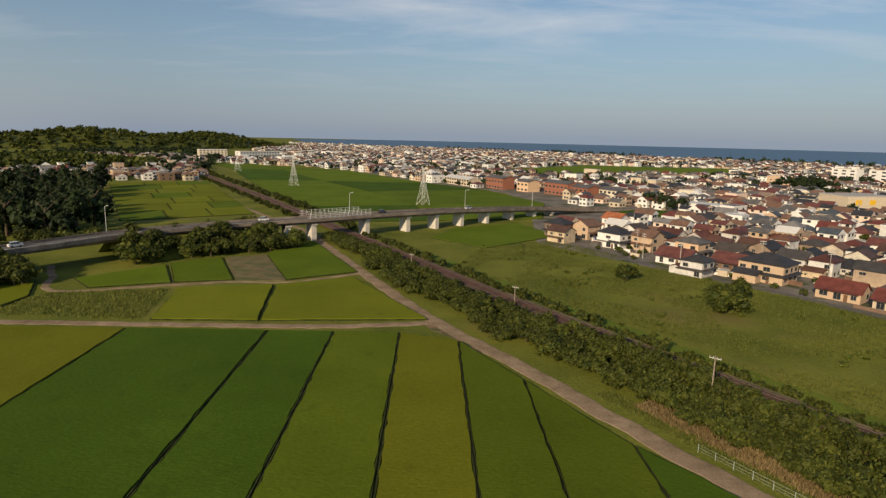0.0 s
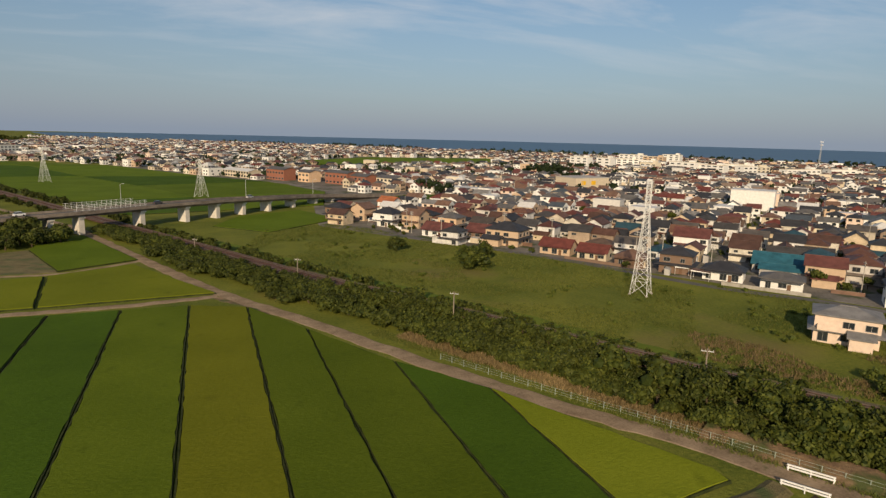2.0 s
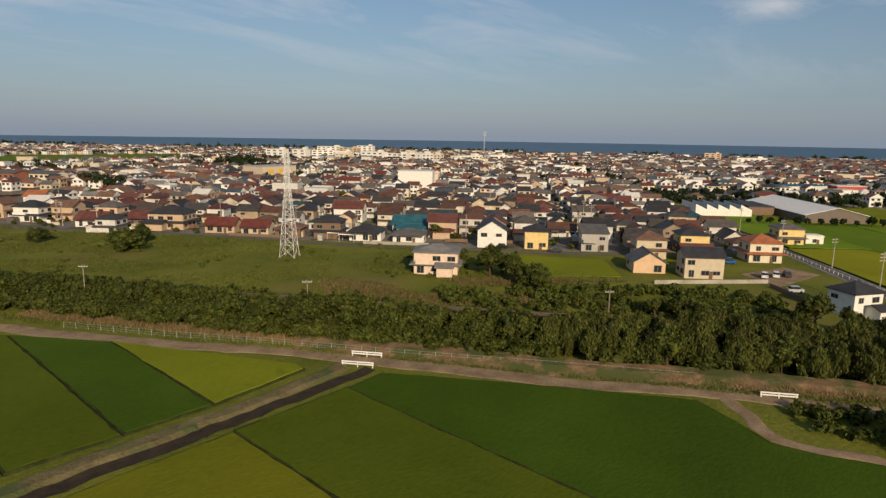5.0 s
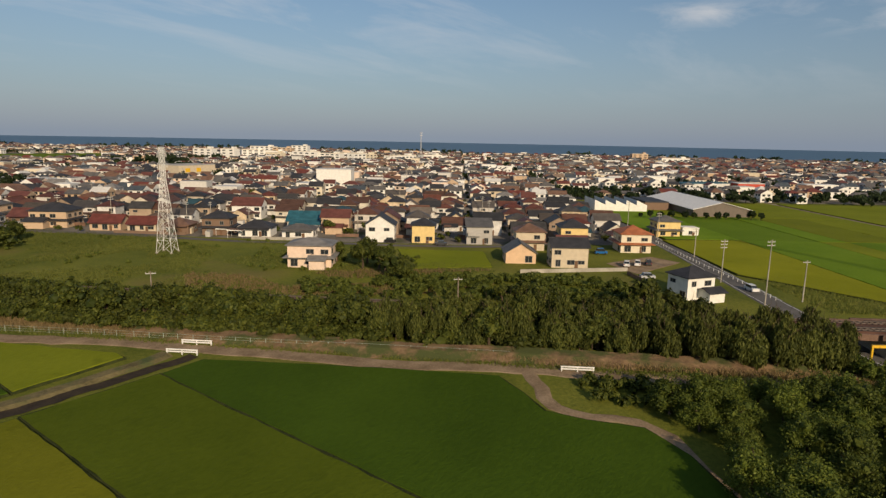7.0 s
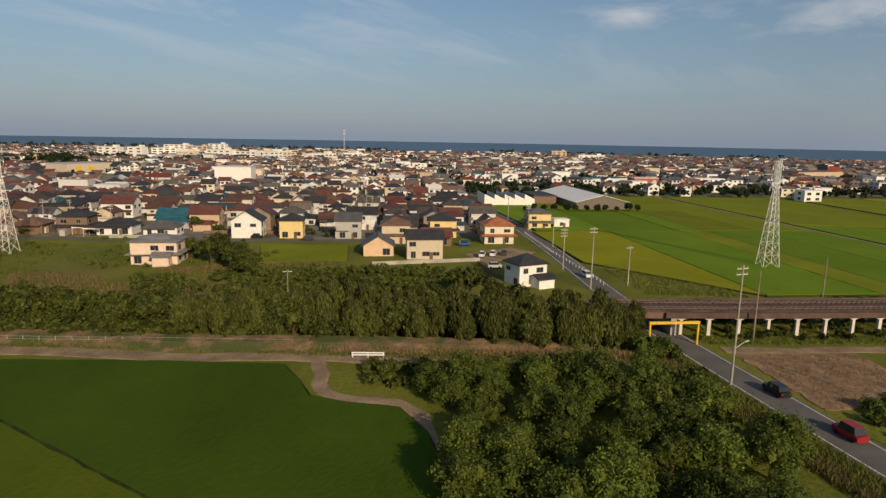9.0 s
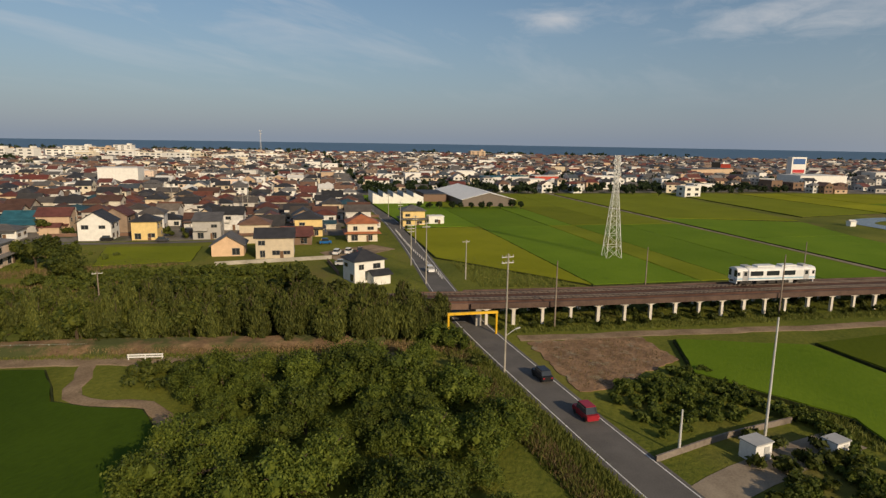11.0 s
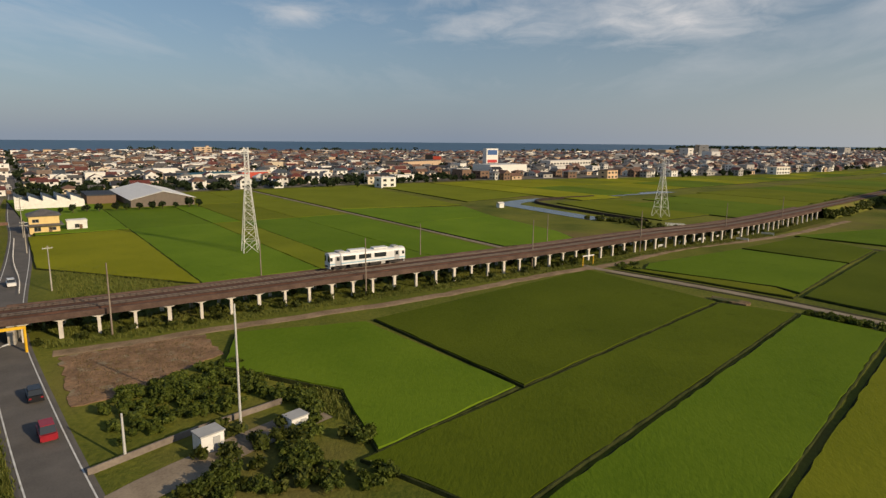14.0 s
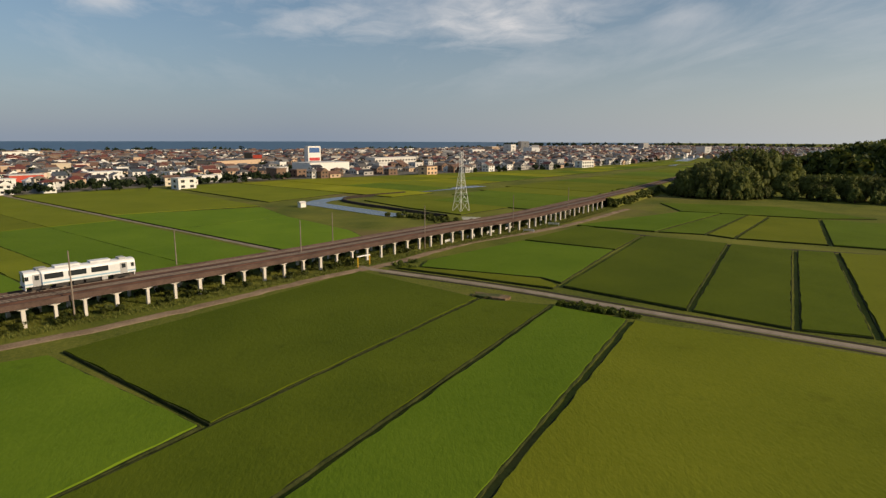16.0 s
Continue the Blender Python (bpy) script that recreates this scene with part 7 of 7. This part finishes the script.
for _ in range(70):
    u, v = r.uniform(185, 480), r.uniform(-170, 128)
    x, y = U(u, v)
    if town(x, y) and all(math.hypot(x - a, y - b) > 6.3 for a, b in near_plots) and not built(x, y, 0):
        utility_pole(x, y, r.uniform(8.5, 10.5), "concrete utility pole in a town street", 2, turn=r.uniform(0, 180), group="poles in the town")

# street lamps on the overpass
for px, py in ((-128, 165), (-103, 199), (-30, 254), (20, 294), (60, 331)):
    q, d, n = min(sides_of(over_line), key=lambda s: (s[0].x - px) ** 2 + (s[0].y - py) ** 2)
    lamp = thing("street_lamp", "tall grey street lamp on the overpass", "street lamp", (q.x + n.x * 4.7, q.y + n.y * 4.7, q.z), math.degrees(math.atan2(n.y, n.x)), "street lamps on the overpass")
    bm = bmesh.new()
    rod(bm, (0, 0, -0.4), (0, 0, 9), 0.11, 0.07, 8)
    rod(bm, (0, 0, 9), (-1.8, 0, 9.5), 0.06, 0.05, 6)
    part("post", bm, M_STEEL, lamp)
    bm = bmesh.new()
    box(bm, (-2.2, 0, 9.52), (0.9, 0.3, 0.16))
    part("lamp_head", bm, M_WHITESTEEL, lamp)
# screen fence on the overpass above the rails
screen = thing("safety_screen", "tall white safety screen on the overpass above the rails", "fence")
for p, d, n in sides_of(over_line):
    if -50 < p.x < -26:
        for s in (4.75, -4.75):
            bm = bmesh.new()
            box(bm, (p.x + n.x * s, p.y + n.y * s, p.z + 1.9), (0.1, 0.1, 2.6), math.degrees(math.atan2(d.y, d.x)))
            part("post", bm, M_WHITESTEEL, screen)
            for q in range(4):
                bm = bmesh.new()
                box(bm, (p.x + n.x * s, p.y + n.y * s, p.z + 1.1 + 0.65 * q), (2.1, 0.05, 0.08), math.degrees(math.atan2(d.y, d.x)))
                part("rail", bm, M_WHITESTEEL, screen)

# ---- the railcar ----
C_BODY, C_BAND = plain("white steel body", (0.74, 0.74, 0.73), 0.4), plain("light blue band", (0.3, 0.48, 0.6), 0.4)
C_ROOFGREY, C_UNDER = plain("grey roof", (0.42, 0.42, 0.41), 0.6), plain("dark underframe", (0.045, 0.042, 0.04), 0.8)


def railcar(at, turn):
    L, W = 18.0, 2.8
    ob = thing("railcar", "white single diesel railcar with a light blue band", "train", at, turn)
    bm = bmesh.new()
    sec = [(-W / 2, 1.0), (-W / 2, 2.9), (-W / 2 + 0.12, 3.3), (-W / 2 + 0.5, 3.55), (0, 3.65), (W / 2 - 0.5, 3.55), (W / 2 - 0.12, 3.3), (W / 2, 2.9), (W / 2, 1.0)]
    ends = [[bm.verts.new((x, y, z)) for y, z in sec] for x in (-L / 2, L / 2)]
    k = len(sec)
    for j in range(k):
        bm.faces.new((ends[0][j], ends[0][(j + 1) % k], ends[1][(j + 1) % k], ends[1][j]))
    bm.faces.new(ends[0][::-1]), bm.faces.new(ends[1])
    bmesh.ops.recalc_face_normals(bm, faces=bm.faces[:])
    part("body", bm, C_BODY, ob)
    bm = bmesh.new()
    box(bm, (0, 0, 1.42), (L + 0.02, W + 0.03, 0.26))
    part("lower_band", bm, C_BAND, ob, "light blue lower band")
    for s in (1, -1):
        for x in (-4.6, -0.9, 2.8):
            bm = bmesh.new()
            box(bm, (x, s * W / 2, 2.45), (2.9, 0.06, 0.95))
            part("side_window", bm, M_GLASS, ob)
        for x in (-7.2, 6.9):
            bm = bmesh.new()
            box(bm, (x, s * W / 2, 2.05), (1.25, 0.07, 2.0))
            o = part("side_door", bm, plain("grey door", (0.4, 0.4, 0.4), 0.5), ob, "grey sliding door")
            bm = bmesh.new()
            box(bm, (x, s * (W / 2 + 0.02), 2.45), (0.7, 0.06, 0.8))
            part("door_window", bm, M_GLASS, o)
        for x in (-8.7, 8.5):
            bm = bmesh.new()
            box(bm, (x, s * W / 2, 2.45), (0.55, 0.06, 0.7))
            part("cab_window", bm, M_GLASS, ob)
    for s in (1, -1):
        bm = bmesh.new()
        box(bm, (s * (L / 2 + 0.02), 0, 2.5), (0.08, 2.5, 1.3))
        part("windscreen", bm, M_GLASS, ob, "dark windscreen")
        bm = bmesh.new()
        box(bm, (s * (L / 2 + 0.05), 0, 2.1), (0.1, 0.8, 2.2))
        part("end_door", bm, C_BODY, ob)
        for y in (-1.0, 1.0):
            bm = bmesh.new()
            box(bm, (s * (L / 2 + 0.04), y, 1.5), (0.08, 0.4, 0.22))
            part("headlight", bm, M_WHITESTEEL, ob)
        bm = bmesh.new()
        box(bm, (s * (L / 2 + 0.25), 0, 0.95), (0.6, 0.4, 0.3))
        part("coupler", bm, C_UNDER, ob)
        bm = bmesh.new()
        box(bm, (s * L / 2 * 0.985, 0, 0.65), (0.15, 2.3, 0.5))
        part("skirt", bm, C_BODY, ob)
    for x, l in ((-6.2, 1.6), (-2.2, 4.0), (3.2, 3.4), (7.0, 1.2)):
        bm = bmesh.new()
        box(bm, (x, 0, 3.78), (l, 1.7, 0.34))
        bmesh.ops.bevel(bm, geom=bm.edges[:], offset=0.08, segments=1)
        part("roof_unit", bm, C_ROOFGREY if l < 2 else C_BODY, ob)
    for x, l in ((-3.4, 2.0), (-0.8, 1.6), (1.6, 2.4), (3.6, 1.0)):
        bm = bmesh.new()
        box(bm, (x, 0, 0.65), (l, 2.4, 0.6))
        part("equipment_box", bm, C_UNDER if l > 1.2 else C_ROOFGREY, ob)
    for x in (-6.6, 6.6):
        bm = bmesh.new()
        box(bm, (x, 0, 0.55), (2.8, 2.1, 0.35))
        bogie = part("bogie", bm, C_UNDER, ob)
        for dx in (-1.0, 1.0):
            for y in (-0.56, 0.56):
                bm = bmesh.new()
                rod(bm, (x + dx, y - 0.07, 0.43), (x + dx, y + 0.07, 0.43), 0.43, None, 16)
                part("wheel", bm, M_RAIL, bogie)
    return ob


i_train = min(range(len(rail_line)), key=lambda i: (rail_line[i].x - 177) ** 2 + (rail_line[i].y + 114) ** 2)
q, d, n = rail_sides[i_train]
railcar((q.x + n.x * 2.0, q.y + n.y * 2.0, q.z + 0.16), math.degrees(math.atan2(d.y, d.x)))

# ---- height gate at the underpass ----
gate = thing("height_gate", "yellow steel height limit gate across the road", "gate", (130.5, -66.2, 0), math.degrees(math.atan2(-0.79, 0.613)))
for s in (-4.2, 4.2):
    bm = bmesh.new()
    rod(bm, (s, 0, -0.3), (s, 0, 3.9), 0.2, None, 8)
    part("post", bm, M_YELLOW, gate)
bm = bmesh.new()
box(bm, (0, 0, 3.95), (8.8, 0.4, 0.42))
part("crossbeam", bm, M_YELLOW, gate)
gate2 = thing("height_gate", "small yellow and white gate under the viaduct", "gate", (204.5, -166, 0), math.degrees(math.atan2(-0.8, 0.6)))
for s in (-1.9, 1.9):
    bm = bmesh.new()
    rod(bm, (s, 0, -0.2), (s, 0, 2.6), 0.14, None, 8)
    part("post", bm, M_YELLOW, gate2)
bm = bmesh.new()
box(bm, (0, 0, 2.62), (4.1, 0.25, 0.28))
part("crossbeam", bm, M_WHITESTEEL, gate2)

# ---- white guard rails and fence ----


def guard_rail(x, y, length, turn, label):
    ob = thing("guard_rail", label, "guard rail", (x, y, 0), turn, "white guard rails")
    for z in (0.5, 0.85):
        bm = bmesh.new()
        box(bm, (0, 0, z), (length, 0.12, 0.2))
        part("beam", bm, M_WHITESTEEL, ob)
    n = max(2, int(length / 1.5))
    for k in range(n):
        bm = bmesh.new()
        box(bm, (-length / 2 + 0.15 + (length - 0.3) * k / (n - 1), 0, 0.42), (0.14, 0.14, 0.9))
        part("post", bm, M_WHITESTEEL, ob)
    return ob


guard_rail(67.4, 25.9, 5.2, -57, "white guard rail on the ditch culvert")
guard_rail(63.5, 23.6, 5.2, -57, "white guard rail on the ditch culvert")
guard_rail(97.4, -28.0, 5.0, -57, "white guard rail beside the dirt track")
for k in range(5):
    guard_rail(234 + 7 * k, -194 - 8.5 * k, 4.2, -50, "white guard rail panel by the viaduct lane")
fence = thing("wire_fence", "low green wire fence between track and shrubs", "fence")
q = curve_points([(38, 77), (50, 57), (61, 40), (68, 28), (76, 15), (85, 1), (96, -17)], 2.4)
M_FENCE = plain("pale green fence", (0.35, 0.4, 0.33), 0.6)
for a, b in zip(q, q[1:]):
    bm = bmesh.new()
    box(bm, (a.x, a.y, 0.6), (0.07, 0.07, 1.2))
    part("post", bm, M_FENCE, fence)
    for z in (0.3, 0.7, 1.15):
        bm = bmesh.new()
        bar(bm, (a.x, a.y, z), (b.x, b.y, z), 0.025)
        part("wire", bm, M_FENCE, fence)

# white posts with a rail on the field side of the road
barrier = thing("road_barrier", "white post and rail barrier along the village road", "guard rail")
q = curve_points([(227, 3.5), (197, -19), (177, -35.5), (164, -45.2)], 2.5)
for a, b in zip(q, q[1:]):
    bm = bmesh.new()
    box(bm, (a.x, a.y, 0.45), (0.13, 0.13, 0.95))
    part("post", bm, M_WHITESTEEL, barrier)
    bm = bmesh.new()
    bar(bm, (a.x, a.y, 0.75), (b.x, b.y, 0.75), 0.06)
    part("rail", bm, M_WHITESTEEL, barrier)

# ---- the yard with two cabins ----
for x, y, s in ((106.8, -108.3, 0.82), (111.6, -116.1, 0.7)):
    cabin = thing("equipment_cabin", "small white metal equipment cabin in a yard", "cabin", (x, y, 0), GRID + 12, "cabins in the yard")
    bm = bmesh.new()
    box(bm, (0, 0, 1.2 * s), (3.0 * s, 2.4 * s, 2.4 * s))
    bmesh.ops.bevel(bm, geom=bm.edges[:], offset=0.06, segments=1)
    part("body", bm, M_WHITESTEEL, cabin)
    bm = bmesh.new()
    box(bm, (0, 0, 2.45 * s), (3.3 * s, 2.7 * s, 0.14))
    part("roof", bm, C_ROOFGREY, cabin)
    bm = bmesh.new()
    box(bm, (0.4, -1.2 * s - 0.03, 1.0 * s), (0.9 * s, 0.06, 1.9 * s))
    part("door", bm, C_ROOFGREY, cabin)
bm = bmesh.new()
ribbon(bm, [(96, -104), (108, -111.5), (116, -118)], [(2.2, 0.05), (-2.2, 0.05)], 3, 0.2)
setting("yard_floor", bm, M_CONCPATH, "grey gravel yard floor", "yard")
bm = bmesh.new()
ribbon(bm, [(101, -99), (110, -105.5), (118, -112.5)], [(0.1, 0.0), (0.1, 0.7), (-0.1, 0.7), (-0.1, 0.0)], 3)
setting("yard_wall", bm, M_OVER, "low concrete wall round the yard", "wall")

# ---- cars ----
PAINTS = {"black": (0.02, 0.02, 0.022), "red": (0.3, 0.02, 0.03), "white": (0.75, 0.75, 0.74), "silver": (0.45, 0.46, 0.47), "blue": (0.02, 0.12, 0.32), "dark grey": (0.06, 0.06, 0.065)}
CAR_MATS = {k: plain(k + " car paint", c, 0.25) for k, c in PAINTS.items()}


def car(colour, x, y, turn, where, z=0.1, high=1.55):
    ob = thing("car", colour + " small hatchback car " + where, "car", (x, y, z), turn, "cars")
    m = CAR_MATS[colour]
    bm = bmesh.new()
    vs = box(bm, (0, 0, 0.62), (3.7, 1.62, 0.68))
    bmesh.ops.bevel(bm, geom=bm.edges[:], offset=0.14, segments=2)
    part("body", bm, m, ob)
    bm = bmesh.new()
    vs = box(bm, (-0.2, 0, 0.9 + (high - 0.9) / 2), (2.5, 1.5, high - 0.9))
    for v in vs:
        if v.co.z > 1.2:
            v.co.x *= 0.78
            v.co.y *= 0.88
    bmesh.ops.bevel(bm, geom=bm.edges[:], offset=0.08, segments=1)
    part("cabin_glass", bm, M_GLASS, ob)
    bm = bmesh.new()
    box(bm, (-0.2, 0, high + 0.01), (1.95, 1.3, 0.07))
    part("roof", bm, m, ob)
    for dx in (-1.15, 1.15):
        for dy in (-0.76, 0.76):
            bm = bmesh.new()
            rod(bm, (dx, dy - 0.09, 0.3), (dx, dy + 0.09, 0.3), 0.3, None, 14)
            part("wheel", bm, M_BLACK, ob)
    for dy in (-0.6, 0.6):
        bm = bmesh.new()
        box(bm, (1.83, dy, 0.72), (0.08, 0.3, 0.16))
        part("headlight", bm, M_WHITESTEEL, ob)
        bm = bmesh.new()
        box(bm, (-1.83, dy, 0.75), (0.08, 0.26, 0.18))
        part("tail_light", bm, CAR_MATS["red"], ob)
    return ob


RD = math.degrees(math.atan2(0.66, 0.75))
car("black", 117.2, -82.2, RD, "driving on the road", 0.13)
car("red", 108, -90.2, RD, "driving on the road", 0.13, 1.75)
car("white", 180, -4, 20, "parked on a gravel lot")
car("white", 183, -6, 20, "parked on a gravel lot")
car("dark grey", 186, -8, 25, "parked on a gravel lot")
car("silver", 168, -14, -50, "parked by the white house")
car("blue", 192.5, 9, -50, "parked behind a house", high=1.8)
car("black", 163.5, 70.5, -50, "parked before the white house")
car("dark grey", 170.5, 54.5, -50, "parked before the yellow house")
car("white", 172, -37.5, RD + 180, "parked at the roadside")
for k, (px, py, c) in enumerate(((-118, 176, "white"), (-62, 233, "white"), (20, 294, "silver"), (-20, 262, "dark grey"))):
    q, d, n = min(sides_of(over_line), key=lambda s: (s[0].x - px) ** 2 + (s[0].y - py) ** 2)
    car(c, q.x + n.x * 2.2, q.y + n.y * 2.2, math.degrees(math.atan2(d.y, d.x)), "driving on the overpass", q.z + 0.05)

# car park of the supermarket
bm = bmesh.new()
prism(bm, [(281, 363), (294, 353), (330, 401), (315, 412)], -0.1, 0.09)
setting("parking_lot", bm, M_ASPHALT, "asphalt car park beside the supermarket", "parking lot")
ca = math.degrees(math.atan2(48, 36))
for k in range(20):
    a, b = Vector((284, 363)).lerp(Vector((316, 409)), (k % 10 + 0.4) / 10), Vector((292, 357)).lerp(Vector((326, 402)), (k % 10 + 0.4) / 10)
    if k not in (3, 8, 14):
        q = a if k < 10 else b
        car(("white", "silver", "dark grey", "white", "black", "blue", "white")[k * 3 % 7], q.x, q.y, ca + 90, "parked in rows at the supermarket")
# yellow panels on the supermarket's front
for s in (-9, 1):
    sp = thing("shop_panel", "yellow advertising panel on a beige shop wall", "sign", (278 + s * math.cos(radians(GRID + 60)) + 12.1 * math.sin(radians(GRID + 60)), 392 + s * math.sin(radians(GRID + 60)) - 12.1 * math.cos(radians(GRID + 60)), 6.5), GRID + 60)
    bm = bmesh.new()
    box(bm, (0, 0, 0), (4.2, 0.25, 3))
    part("panel", bm, M_YELLOW, sp)
# white rail sections by the far viaduct
for x, y, ln, tn in ((248.8, -224.4, 4, 47), (262, -238.7, 4, 58), (279.9, -213.5, 7, 80), (283, -213.8, 7, 72)):
    guard_rail(x, y, ln, tn, "white rail section standing by the viaduct")
# dark billboard with a red panel
bb = thing("billboard", "black and red roadside billboard on posts", "billboard", (790, -92, 0), 90)
bm = bmesh.new()
box(bm, (5, 0, 10), (9, 0.8, 6))
part("black_panel", bm, M_BLACK, bb)
bm = bmesh.new()
box(bm, (-5, 0, 9), (10, 0.8, 4))
part("red_panel", bm, T_REDWALL, bb)
for s in (-5, 5):
    bm = bmesh.new()
    rod(bm, (s, 0, -0.3), (s, 0, 8), 0.35)
    part("post", bm, M_STEEL, bb)

# sign tower of the shopping centre
sign = thing("sign_tower", "tall white sign tower with blue and red panels", "sign", (702, -158, 0), GRID)
bm = bmesh.new()
box(bm, (0, 0, 11), (16, 6, 22))
part("tower", bm, C_WHITE, sign)
for zz, hh, mm in ((18, 5, plain("blue sign panel", (0.05, 0.12, 0.3), 0.5)), (9, 3, plain("red sign panel", (0.5, 0.05, 0.05), 0.5))):
    bm = bmesh.new()
    box(bm, (0, -3.05, zz), (13, 0.2, hh))
    part("sign_panel", bm, mm, sign)

# low walls before the first row of houses
for k, (a, b, m, label) in enumerate((((152, 14), (174, -6.5), M_CONC, "pale retaining wall before a house"), ((82, 201), (98, 184), C_WHITE, "white garden wall before houses"),
                                      ((112, 153), (126, 131), C_BROWN, "brown garden fence before houses"), ((136, 108), (149, 90), M_CONC, "low grey garden wall before houses"), ((170, -8), (158, -20), C_BROWN, "brown boundary fence"))):
    a, b = Vector(a), Vector(b)
    bm = bmesh.new()
    dd = b - a
    box(bm, ((a.x + b.x) / 2, (a.y + b.y) / 2, 0.45), (dd.length, 0.2, 1.1), math.degrees(math.atan2(dd.y, dd.x)))
    setting("garden_wall", bm, m, label, "wall")
# lane before the houses, gravel lot
bm = bmesh.new()
ribbon(bm, [(50, 248), (66, 226), (80, 196), (100, 168), (114, 143), (132, 106), (148, 86), (160, 66), (176, 46), (186, 36)], [(1.8, 0.06), (-1.8, 0.06)], 4, 0.1)
setting("lane", bm, M_ASPHALT, "narrow asphalt lane before the houses", "lane")
bm = bmesh.new()
prism(bm, [(172, -10), (196, -14), (199, -4), (180, 2)], -0.1, 0.07)
setting("gravel_lot", bm, M_DIRT, "gravel parking lot", "parking lot")
